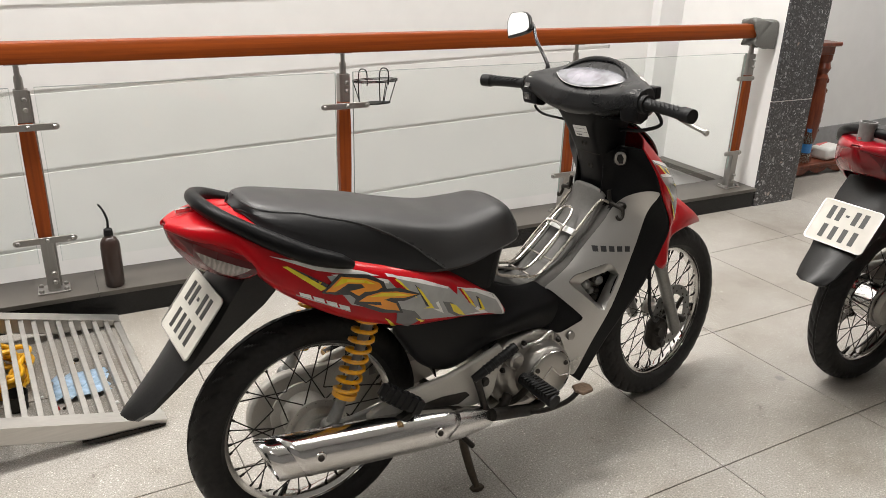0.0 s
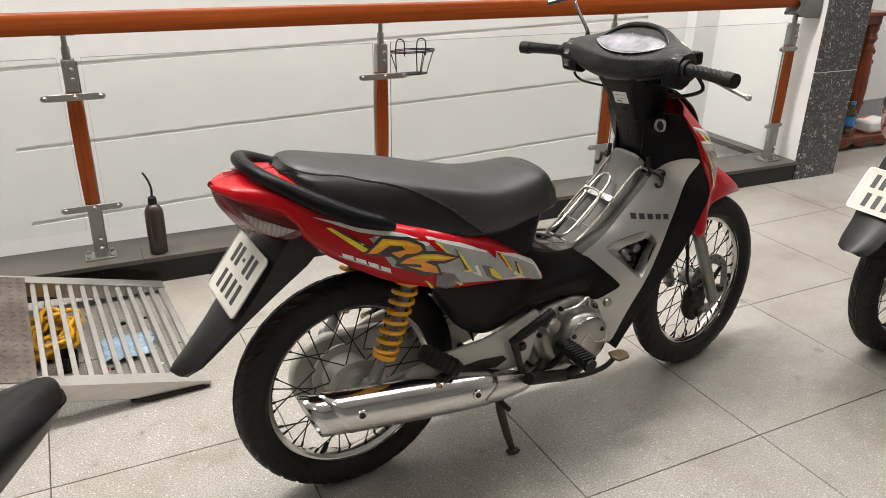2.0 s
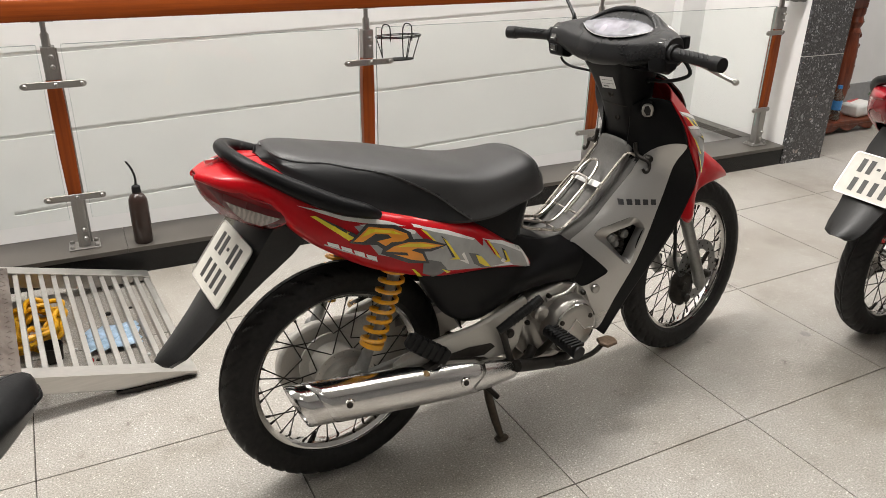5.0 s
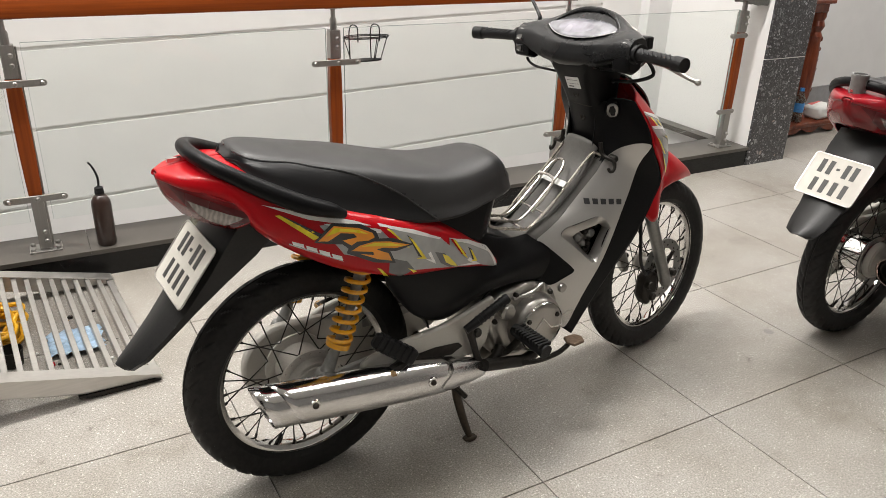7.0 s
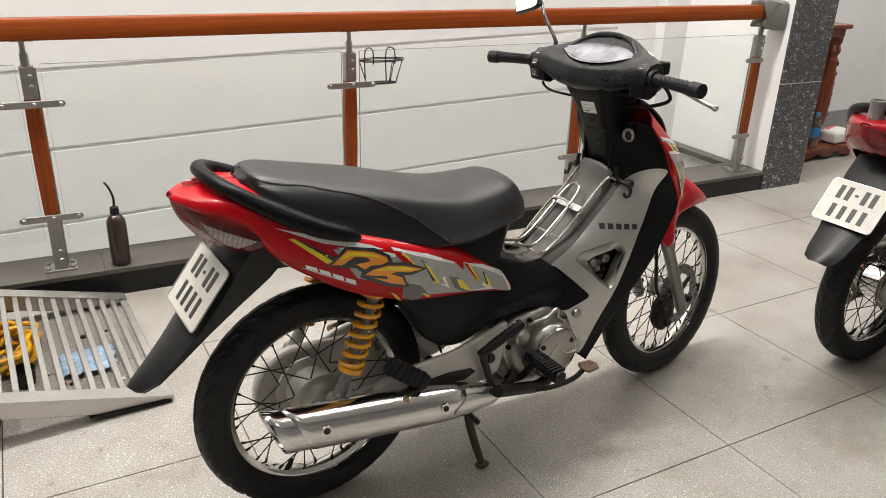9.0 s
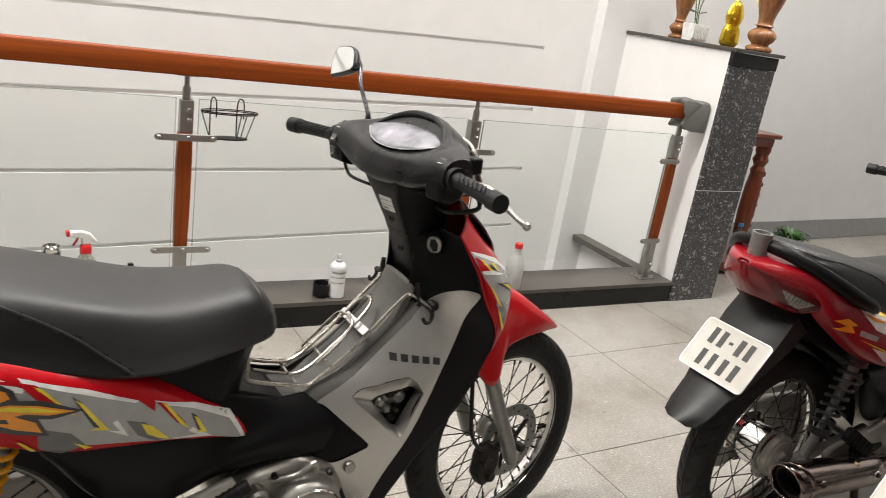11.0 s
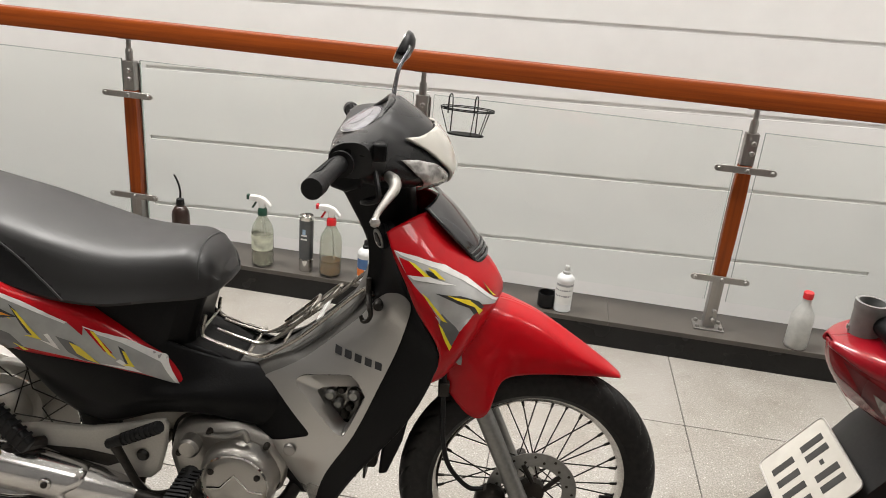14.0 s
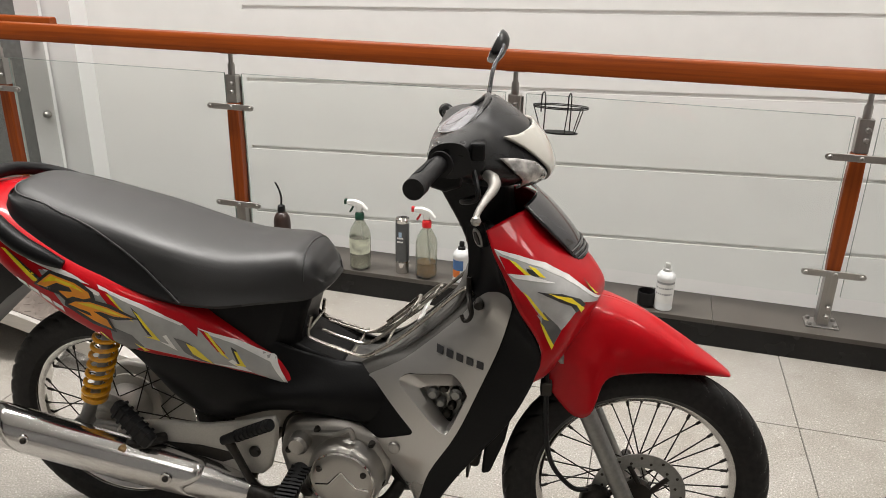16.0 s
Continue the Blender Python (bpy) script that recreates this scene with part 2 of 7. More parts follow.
POST_WOOD = wood_material("varnished_post_wood", (0.17, 0.032, 0.004), (0.27, 0.056, 0.007), (30.0, 30.0, 0.8), 0.38, 0.06)
ALTAR_WOOD = wood_material("lacquered_dark_red_wood", (0.09, 0.014, 0.006), (0.20, 0.045, 0.016), (20.0, 20.0, 2.0), 0.3, 0.5)
VASE_WOOD = wood_material("turned_brown_wood", (0.16, 0.06, 0.02), (0.38, 0.17, 0.07), (14.0, 14.0, 3.0), 0.22, 0.6)
STEEL = brushed("brushed_steel", (0.40, 0.388, 0.368), 0.40, (260.0, 260.0, 5.0))
GLASS = glass_material("balustrade_glass")
GLASS_EDGE = paint("glass_edge", (0.33, 0.39, 0.365), 0.15, grain=60.0)
LEATHER = paint("grey_leatherette", (0.125, 0.125, 0.115), 0.45, grain=120.0, vary=0.25, bump=0.3)
RUBBER = paint("tyre_rubber", (0.015, 0.0145, 0.014), 0.55, spec=0.26, grain=90.0, vary=0.3, bump=0.2, dust=0.3, dustcol=(0.02, 0.018, 0.017))
GRIP = paint("grip_rubber", (0.006, 0.006, 0.0065), 0.5, spec=0.28, grain=160.0, vary=0.2, bump=0.25)
BLACK = paint("black_moulded_plastic", (0.0055, 0.0055, 0.006), 0.40, grain=240.0, vary=0.2, bump=0.1, smudge=6.0, spec=0.14, dust=0.1, dustcol=(0.014, 0.014, 0.014))
BLACK_GLOSS = paint("black_gloss_plastic", (0.008, 0.008, 0.01), 0.16, coat=0.5, vary=0.1)
GREY_FLAP = paint("dusty_black_flap", (0.011, 0.011, 0.011), 0.42, grain=200.0, vary=0.2, smudge=7.0, spec=0.3, dust=0.3, dustcol=(0.055, 0.053, 0.050))
GREY_PLASTIC = paint("dusty_grey_plastic", (0.070, 0.068, 0.063), 0.5, smudge=7.0, grain=200.0, vary=0.2, bump=0.1, dust=0.5, dustcol=(0.19, 0.18, 0.165))
SEAT_TOP = seat_vinyl("seat_vinyl_worn", (0.0125, 0.0123, 0.0125), 0.46, 0.62)
SEAT_SIDE = seat_vinyl("seat_vinyl_side", (0.006, 0.006, 0.0065), 0.42, 0.36)
PIPING = paint("seat_piping", (0.03, 0.03, 0.03), 0.35)
RED = paint("red_gloss_paint", (0.42, 0.0022, 0.007), 0.36, coat=0.34, grain=60.0, vary=0.04, spec=0.12)
SILVER = paint("silver_metallic_paint", (0.50, 0.49, 0.47), 0.31, metal=0.82, coat=0.35, grain=900.0, vary=0.06, smudge=5.0)
PEDAL = paint("worn_bronze_pedal", (0.16, 0.11, 0.075), 0.5, metal=0.4, grain=150.0, vary=0.3)
ALU = paint("cast_aluminium", (0.40, 0.385, 0.36), 0.34, metal=0.85, grain=420.0, vary=0.07, bump=0.06, smudge=9.0, dust=0.25, dustcol=(0.28, 0.26, 0.23))
ALU_PALE = paint("weathered_pale_alloy", (0.46, 0.445, 0.41), 0.40, metal=0.25, grain=300.0, vary=0.08, bump=0.05, smudge=12.0, dust=0.3, dustcol=(0.38, 0.36, 0.32))
FORK_GREY = paint("grey_painted_alloy", (0.26, 0.26, 0.25), 0.38, metal=0.6, grain=120.0, vary=0.12, dust=0.25, dustcol=(0.2, 0.19, 0.17))
CHROME = paint("chrome", (0.66, 0.65, 0.64), 0.19, metal=1.0, grain=30.0, vary=0.03, wear=0.02)
RIM_CHROME = paint("rim_chrome", (0.66, 0.65, 0.63), 0.10, metal=1.0, grain=60.0, vary=0.08, wear=0.02)
WIRE = paint("dull_chrome_wire", (0.44, 0.41, 0.37), 0.28, metal=1.0, grain=160.0, vary=0.2)
DARK_STEEL = paint("dark_greasy_steel", (0.022, 0.020, 0.018), 0.5, metal=0.6, grain=120.0, vary=0.35, dust=0.4, dustcol=(0.06, 0.048, 0.036))
STAND = paint("grimy_brown_steel", (0.05, 0.038, 0.026), 0.55, metal=0.3, grain=120.0, vary=0.35, dust=0.4, dustcol=(0.13, 0.10, 0.07))
SPOKE = paint("spoke_steel", (0.03, 0.028, 0.025), 0.45, metal=0.8, grain=200.0)
YELLOW = paint("yellow_enamel", (0.80, 0.37, 0.005), 0.3, coat=0.4, grain=90.0, vary=0.1, dust=0.15, dustcol=(0.3, 0.18, 0.05))
BRASS = paint("rusty_brass", (0.30, 0.20, 0.10), 0.45, metal=0.8, grain=150.0, vary=0.3)
D_ORANGE = paint("decal_orange", (0.83, 0.30, 0.012), 0.3, coat=0.6, vary=0.1, grain=14.0)
D_YELLOW = paint("decal_yellow", (0.78, 0.62, 0.02), 0.3, coat=0.6)
D_GREY = paint("decal_grey", (0.33, 0.33, 0.32), 0.3, coat=0.6, vary=0.08)
D_WHITE = paint("decal_white", (0.74, 0.73, 0.71), 0.3, coat=0.6)
D_SILVER = paint("decal_silver", (0.52, 0.52, 0.51), 0.3, metal=0.3, coat=0.6, grain=20.0, vary=0.15)
D_BLACK = paint("decal_black", (0.02, 0.02, 0.022), 0.3, coat=0.6)
D_DARK = paint("decal_dark_grey", (0.10, 0.10, 0.10), 0.3, coat=0.6)
BADGE = paint("badge_black", (0.03, 0.03, 0.032), 0.3)
PLATE = paint("plate_enamel", (0.54, 0.525, 0.475), 0.4, grain=30.0, vary=0.06, dust=0.3, dustcol=(0.52, 0.48, 0.41))
PLATE_INK = paint("plate_ink", (0.035, 0.035, 0.032), 0.5)
TAIL_RED = paint("red_lamp_lens", (0.17, 0.003, 0.006), 0.20, coat=0.2, grain=40.0)
TAIL_DARK = paint("dark_red_lens_border", (0.075, 0.002, 0.004), 0.25, coat=0.15, grain=40.0)
TAIL_CLEAR = reflector("clear_lamp_lens", (0.27, 0.235, 0.22))
SIGNAL_CLEAR = paint("clear_signal_glass", (0.36, 0.345, 0.33), 0.10, metal=0.5, coat=1.0, grain=55.0, vary=0.55, bump=0.3)
HEAD_LENS = paint("yellowed_lamp_glass", (0.50, 0.48, 0.425), 0.10, coat=1.0, grain=14.0, vary=0.07)
HEAD_PLASTIC = paint("worn_black_plastic", (0.009, 0.009, 0.0095), 0.28, grain=200.0, vary=0.2, bump=0.06, smudge=9.0, wear=0.05, spec=0.34, dust=0.15, dustcol=(0.028, 0.028, 0.028))
# pale tone painting the bright reflection on the meter cover's lower lip
LIP_GLINT = paint("pale_meter_lip", (0.42, 0.42, 0.41), 0.3)
DIAL = paint("faded_dial_print", (0.225, 0.215, 0.25), 0.22, coat=0.5, grain=30.0, vary=0.3)
METER = paint("hazy_meter_cover", (0.20, 0.20, 0.22), 0.24, coat=0.3, grain=22.0, vary=0.45)
MIRROR = paint("mirror_glass", (0.86, 0.88, 0.88), 0.02, metal=1.0, vary=0.01)
LABEL = paint("paper_label", (0.70, 0.70, 0.68), 0.55, vary=0.05)
PVC = paint("grey_pipe_plastic", (0.17, 0.17, 0.165), 0.4, grain=60.0, vary=0.1)
RAMP_ALU = brushed("scratched_aluminium", (0.62, 0.60, 0.57), 0.42, (12.0, 160.0, 160.0))
CHECKER = checker_plate()
YELLOW_HOSE = paint("yellow_hose", (0.70, 0.36, 0.008), 0.4, grain=60.0, vary=0.15)
OIL_BROWN = paint("dark_brown_plastic", (0.030, 0.016, 0.012), 0.3, grain=40.0, vary=0.15)
GOLD = paint("gold_lacquer", (0.75, 0.50, 0.035), 0.22, metal=0.85, grain=30.0, vary=0.15)
LEAF = paint("green_leaf", (0.045, 0.12, 0.022), 0.4, grain=50.0, vary=0.35)
BOTTLE_CLEAR = clear_plastic("clear_bottle", (0.86, 0.87, 0.80), 0.10, 0.94)
LIQ_GREEN = clear_plastic("pale_green_liquid", (0.70, 0.70, 0.62), 0.2, 0.6)
LIQ_AMBER = clear_plastic("amber_liquid", (0.52, 0.27, 0.07), 0.2, 0.5)
MILKY = clear_plastic("milky_plastic", (0.70, 0.70, 0.67), 0.35, 0.45)
CAN_WHITE = paint("white_printed_can", (0.66, 0.67, 0.67), 0.3, grain=30.0, vary=0.05)
CAN_DARK = paint("dark_printed_can", (0.10, 0.105, 0.11), 0.3, metal=0.5, grain=30.0, vary=0.1)
CAN_BLUE = paint("blue_print", (0.05, 0.13, 0.30), 0.35)
CAN_ORANGE = paint("orange_print", (0.62, 0.16, 0.03), 0.35)
CAP_RED = paint("red_cap", (0.55, 0.015, 0.02), 0.35)
CAP_GREEN = paint("dark_green_cap", (0.01, 0.05, 0.03), 0.35)
WHITE_PLASTIC = paint("white_plastic", (0.75, 0.75, 0.73), 0.35)
LABEL_GREEN = paint("green_label", (0.48, 0.50, 0.40), 0.5, grain=30.0, vary=0.45)
BLUE_PLASTIC = paint("blue_plastic", (0.04, 0.20, 0.48), 0.3)
PACK_BLUE = paint("pale_blue_wrapper", (0.35, 0.48, 0.62), 0.3, grain=50.0, vary=0.3)
# tone of the unseen closing walls, kept dark to hold down reflections
UNSEEN_WALL_GREY = paint("grey_wall_paint", (0.24, 0.237, 0.232), 0.6)
# dark tone that holds the shade of the recess, not a paint
RECESS_SHADE = paint("dark_doorway_paint", (0.20, 0.20, 0.195), 0.6)
CEIL = paint("ceiling_paint", (0.8, 0.8, 0.79), 0.8, vary=0.02)
LAMP_ON, _nt, _b = nodes_of("lamp_diffuser")
_b.inputs["Emission Color"].default_value, _b.inputs["Emission Strength"].default_value = (1.0, 0.965, 0.92, 1), 6.0
SPOT_ON, _nt2, _b2 = nodes_of("downlight_lens")
_b2.inputs["Emission Color"].default_value, _b2.inputs["Emission Strength"].default_value = (1.0, 0.97, 0.93, 1), 40.0


# ---- building helpers ----
def part(name, bm, material, parent=None, label="", smooth=38, bevel=0.0, solid=0.0, sub=0):
    me = bpy.data.meshes.new(name)
    bm.to_mesh(me)
    bm.free()
    for m in material if isinstance(material, (list, tuple)) else [material]:
        me.materials.append(m)
    if smooth:
        me.polygons.foreach_set("use_smooth", [True] * len(me.polygons))
        me.set_sharp_from_angle(angle=radians(smooth))
    ob = new(name, me)
    if parent:
        ob.parent = parent
    if solid:
        s = ob.modifiers.new("solid", "SOLIDIFY")
        s.thickness, s.offset = solid, 0
    if bevel:
        b = ob.modifiers.new("bevel", "BEVEL")
        b.width, b.segments, b.limit_method, b.angle_limit = bevel, 2, "ANGLE", radians(35)
    if sub:
        s = ob.modifiers.new("sub", "SUBSURF")
        s.levels = s.render_levels = sub
    if label:
        ob["label"] = label
    return ob


def thing(name, m, label, category, group="", kind=""):
    ob = new(name)
    ob.matrix_basis = m
    return tagged(ob, label, category, group, kind)


def box(lo, hi, bm=None):
    bm = bm or bmesh.new()
    v = [bm.verts.new((x, y, z)) for x in (lo[0], hi[0]) for y in (lo[1], hi[1]) for z in (lo[2], hi[2])]
    for f in ((0, 1, 3, 2), (4, 6, 7, 5), (0, 4, 5, 1), (2, 3, 7, 6), (0, 2, 6, 4), (1, 5, 7, 3)):
        bm.faces.new([v[i] for i in f])
    return bm


def spline(pts, n=6, closed=False):
    """Points along a Catmull-Rom curve through pts."""
    P = [np.array(p, float) for p in pts]
    k = len(P)
    out = []
    for i in range(k if closed else k - 1):
        a, b, c, d = (P[(i - 1) % k], P[i], P[(i + 1) % k], P[(i + 2) % k]) if closed else (P[max(i - 1, 0)], P[i], P[i + 1], P[min(i + 2, k - 1)])
        for s in range(n):
            t = s / n
            out.append(0.5 * (2 * b + (c - a) * t + (2 * a - 5 * b + 4 * c - d) * t * t + (3 * b - a - 3 * c + d) * t ** 3))
    if not closed:
        out.append(P[-1])
    return out


def rings(loops, closed=True, caps=True, bm=None, wrap=False):
    """Skin of quads over loops of equally many points."""
    bm = bm or bmesh.new()
    V = [[bm.verts.new(tuple(p)) for p in lp] for lp in loops]
    n = len(V[0])
    m = len(V)
    for i in range(m if wrap else m - 1):
        for j in range(n if closed else n - 1):
            bm.faces.new((V[i][j], V[i][(j + 1) % n], V[(i + 1) % m][(j + 1) % n], V[(i + 1) % m][j]))
    if caps and closed and not wrap:
        bm.faces.new(V[0][::-1]), bm.faces.new(V[-1])
    return bm


def fixed(bm):
    bmesh.ops.recalc_face_normals(bm, faces=bm.faces[:])
    return bm


def tube(pts, r, seg=8, n=6, closed=False, bm=None, straight=False):
    """A round bar along pts; r is one radius, or one for each point."""
    rs = r if isinstance(r, (list, tuple)) else [r] * len(pts)
    P4 = [(*p, q) for p, q in zip(pts, rs)]
    C = [np.array(p, float) for p in P4] if straight else spline(P4, n, closed)
    X = [c[:3] for c in C]
    k = len(X)
    loops, up = [], None
    for i in range(k):
        d = (X[(i + 1) % k] - X[i - 1]) if closed else (X[min(i + 1, k - 1)] - X[max(i - 1, 0)])
        d = Vector(d).normalized()
        if up is None:
            up = d.orthogonal().normalized()
        up = (up - d * up.dot(d)).normalized()
        w = d.cross(up)
        loops.append([Vector(X[i]) + (up * math.cos(a) + w * math.sin(a)) * C[i][3] for a in np.linspace(0, 2 * math.pi, seg, endpoint=False)])
    return fixed(rings(loops, bm=bm, wrap=closed))


def lathe(profile, centre=(0, 0, 0), axis="Z", seg=24, bm=None, arc=2 * math.pi, start=0.0):
    """Turns (radius, height) pairs round an axis through centre."""
    loops = []
    full = arc > 6.28
    for a in np.linspace(start, start + arc, seg, endpoint=not full):
        c, s = math.cos(a), math.sin(a)
        row = []
        for r, h in profile:
            r = max(r, 1e-4)
            p = {"Z": (r * c, r * s, h), "Y": (r * c, h, r * s), "X": (h, r * c, r * s)}[axis]
            row.append([p[i] + centre[i] for i in range(3)])
        loops.append(row)
    bm = bm or bmesh.new()
    V = [[bm.verts.new(p) for p in lp] for lp in loops]
    m, n = len(V), len(V[0])
    for i in range(m if full else m - 1):
        for j in range(n - 1):
            bm.faces.new((V[i][j], V[i][j + 1], V[(i + 1) % m][j + 1], V[(i + 1) % m][j]))
    return fixed(bm)


def slab(poly, lo, hi, axis="Y", bm=None):
    """A flat polygon given thickness along an axis; poly holds the other two coordinates."""
    bm = bm or bmesh.new()

    def at(p, h):
        return {"Y": (p[0], h, p[1]), "Z": (p[0], p[1], h), "X": (h, p[0], p[1])}[axis]
    a, b = [bm.verts.new(at(p, lo)) for p in poly], [bm.verts.new(at(p, hi)) for p in poly]
    n = len(poly)
    bm.faces.new(a), bm.faces.new(b[::-1])
    for i in range(n):
        bm.faces.new((a[i], b[i], b[(i + 1) % n], a[(i + 1) % n]))
    return fixed(bm)


def sheet(grid, nu=5, nv=5, flip=False):
    """A smooth surface through a grid of points."""
    rows = [spline(r, nv) for r in grid]
    cols = [spline([r[j] for r in rows], nu) for j in range(len(rows[0]))]
    s = -1 if flip else 1
    bm = bmesh.new()
    V = [[bm.verts.new((p[0], s * p[1], p[2])) for p in c] for c in cols]
    for i in range(len(V) - 1):
        for j in range(len(V[0]) - 1):
            bm.faces.new((V[i][j], V[i][j + 1], V[i + 1][j + 1], V[i + 1][j]))
    return fixed(bm)


def cut_to_grid(bm, step, axes=(0, 2)):
    for ax in axes:
        lo, hi = min(v.co[ax] for v in bm.verts), max(v.co[ax] for v in bm.verts)
        k = math.ceil(lo / step)
        while k * step < hi:
            co, no = Vector((0, 0, 0)), Vector((0, 0, 0))
            co[ax], no[ax] = k * step, 1
            bmesh.ops.bisect_plane(bm, geom=bm.verts[:] + bm.edges[:] + bm.faces[:], plane_co=co, plane_no=no)
            k += 1


def flat_shape(loops):
    """A filled (x, z) shape; loops after the first are holes."""
    bm = bmesh.new()
    edges = []
    for lp in loops:
        v = [bm.verts.new((p[0], 0, p[1])) for p in lp]
        edges += [bm.edges.new((v[i], v[(i + 1) % len(v)])) for i in range(len(v))]
    bmesh.ops.triangle_fill(bm, edges=edges, use_beauty=True, use_dissolve=False)
    return bm


def lay_on(tree, loops, lift, step=0.016, y_from=-0.6):
    """A thin skin of (x, z) outline laid onto the right side of a surface, standing off it by lift."""
    bm = flat_shape(loops)
    cut_to_grid(bm, step)
    for v in bm.verts:
        hit = tree.ray_cast(Vector((v.co.x, y_from, v.co.z)), Vector((0, 1, 0)))
        if hit[0] is None:
            hit = tree.find_nearest(Vector((v.co.x, -0.13, v.co.z)))
        n = hit[1] if hit[1].y < 0 else -hit[1]
        v.co = hit[0] + n * lift
    return fixed(bm)


def tree_of(bm):
    from mathutils.bvhtree import BVHTree
    return BVHTree.FromBMesh(bm)


# ---- the large structure ----
NICHE_Y, BACK_Y, VOID_X0, VOID_X1, LOW = 4.26, 4.95, -0.61, 3.90, -2.6
CURB_Y0, CURB_Y1, CURB_Z = 3.367, 3.587, 0.108
# ceiling height is assumed, raised to even out light on the wall
RAIL_Y, CEILING = 3.455, 4.8


def structure(name, bm, mat, label, **kw):
    return tagged(part(name, bm, mat, None, label, **kw), "", name.split("_")[0], "", "structure")


# recessed wall over the stairwell, slightly askew to the balustrade, with long shallow grooves cut into it
def niche_y(x):
    return 3.988 + 0.0535 * x


def front_y(x):
    """The face of the back wall on both sides of the recess."""
    return 3.882 + 0.061 * x


def wall_run(x0, x1, z0, z1, y0=0.0):
    return slab([(x0, front_y(x0) + y0), (x1, front_y(x1) + y0), (x1, BACK_Y), (x0, BACK_Y)], z0, z1, "Z")


def grooved_wall():
    bm = bmesh.new()
    zs = [0.407 + 0.3305 * k for k in range(-8, 10)]
    half, x0, x1 = 0.009, 0.22, 3.587
    edges = [LOW] + [e for z in zs for e in (z - half, z + half)] + [CEILING]

    def at(x, d, z):
        return (x, niche_y(x) + d, z if z in (LOW, CEILING) else z + 0.0226 * (x - 0.22))
    for i in range(len(edges) - 1):
        a, b = edges[i], edges[i + 1]
        if i % 2 == 0:
            q = [[at(VOID_X0, 0, a), at(VOID_X1, 0, a), at(VOID_X1, 0, b), at(VOID_X0, 0, b)]]
        else:
            m = 0.009
            q = [[at(VOID_X0, 0, a), at(x0, 0, a), at(x0, 0, b), at(VOID_X0, 0, b)], [at(x1, 0, a), at(VOID_X1, 0, a), at(VOID_X1, 0, b), at(x1, 0, b)],
                 [at(x0, m, a), at(x1, m, a), at(x1, m, b), at(x0, m, b)], [at(x0, 0, b), at(x0, m, b), at(x1, m, b), at(x1, 0, b)],
                 [at(x0, 0, a), at(x1, 0, a), at(x1, m, a), at(x0, m, a)], [at(x0, 0, a), at(x0, m, a), at(x0, m, b), at(x0, 0, b)],
                 [at(x1, 0, a), at(x1, 0, b), at(x1, m, b), at(x1, m, a)]]
        for f in q:
            bm.faces.new([bm.verts.new(p) for p in f])
    bmesh.ops.remove_doubles(bm, verts=bm.verts[:], dist=1e-5)
    slab([(VOID_X0, niche_y(VOID_X0) + 0.02), (VOID_X1, niche_y(VOID_X1) + 0.02), (VOID_X1, niche_y(VOID_X1) + 0.2), (VOID_X0, niche_y(VOID_X0) + 0.2)], LOW, CEILING, "Z", bm)
    return bm


structure("wall_north", grooved_wall(), WALL, "white plastered wall with long shallow horizontal grooves", smooth=0)
structure("wall_pier", wall_run(VOID_X1, 9.0, LOW, CEILING), WALL_GREY, "plain pale grey painted wall beside the stairwell", smooth=0)
structure("wall_northwest", wall_run(-0.90, VOID_X0, LOW, CEILING), WALL_GREY, "narrow pale grey wall beside a doorway", smooth=0)
# the dimness of this recess is put into the wall's colour
structure("wall_far_west", wall_run(-4.6, -0.90, -0.2, CEILING, 0.17), RECESS_SHADE, "recess wall behind the balustrade, coloured dark for the shade inside", smooth=0)
structure("wall_east", box((9.0, -3.6, 0), (9.15, BACK_Y, CEILING)), WALL, "white painted wall", smooth=0)
# west and south walls are never seen; their grey limits bounced light
structure("wall_west", box((-4.75, -3.6, 0), (-4.6, BACK_Y, CEILING)), UNSEEN_WALL_GREY, "unseen plain grey wall closing the room, toned to limit bounce", smooth=0)
structure("wall_south", box((-4.6, -3.75, 0), (9.0, -3.6, CEILING)), UNSEEN_WALL_GREY, "unseen plain grey wall closing the room, toned to limit bounce", smooth=0)
structure("ceiling", box((-4.75, -3.75, CEILING), (9.15, BACK_Y, CEILING + 0.15)), CEIL, "white flat ceiling", smooth=0)
structure("floor_lower", box((-4.6, CURB_Y1, LOW - 0.1), (4.1, NICHE_Y, LOW)), WALL_GREY, "pale floor at the foot of the stairwell", smooth=0)
structure("wall_stairwell", box((-4.6, CURB_Y0, LOW), (4.085, CURB_Y1 - 0.03, -0.02)), WALL, "white stairwell side below the curb", smooth=0)
structure("baseboard", slab([(4.41, front_y(4.41) - 0.014), (9.0, front_y(9.0) - 0.014), (9.0, front_y(9.0) - 0.001), (4.41, front_y(4.41) - 0.001)], 0, 0.15, "Z"), SKIRT, "dark grey stone baseboard", smooth=0)

# floor: bed and tiles 0.6 m on a side
floor = structure("floor", box((-4.6, -3.6, -0.12), (9.0, CURB_Y0, -0.004)), JOINT, "grey speckled granite tile floor with dark joints", smooth=0)
structure("floor_landing", slab([(4.406, CURB_Y0), (9.0, CURB_Y0), (9.0, front_y(9.0)), (4.406, front_y(4.406))], -0.12, -0.004, "Z"), FLOOR, "grey speckled floor in front of the back wall", smooth=0)

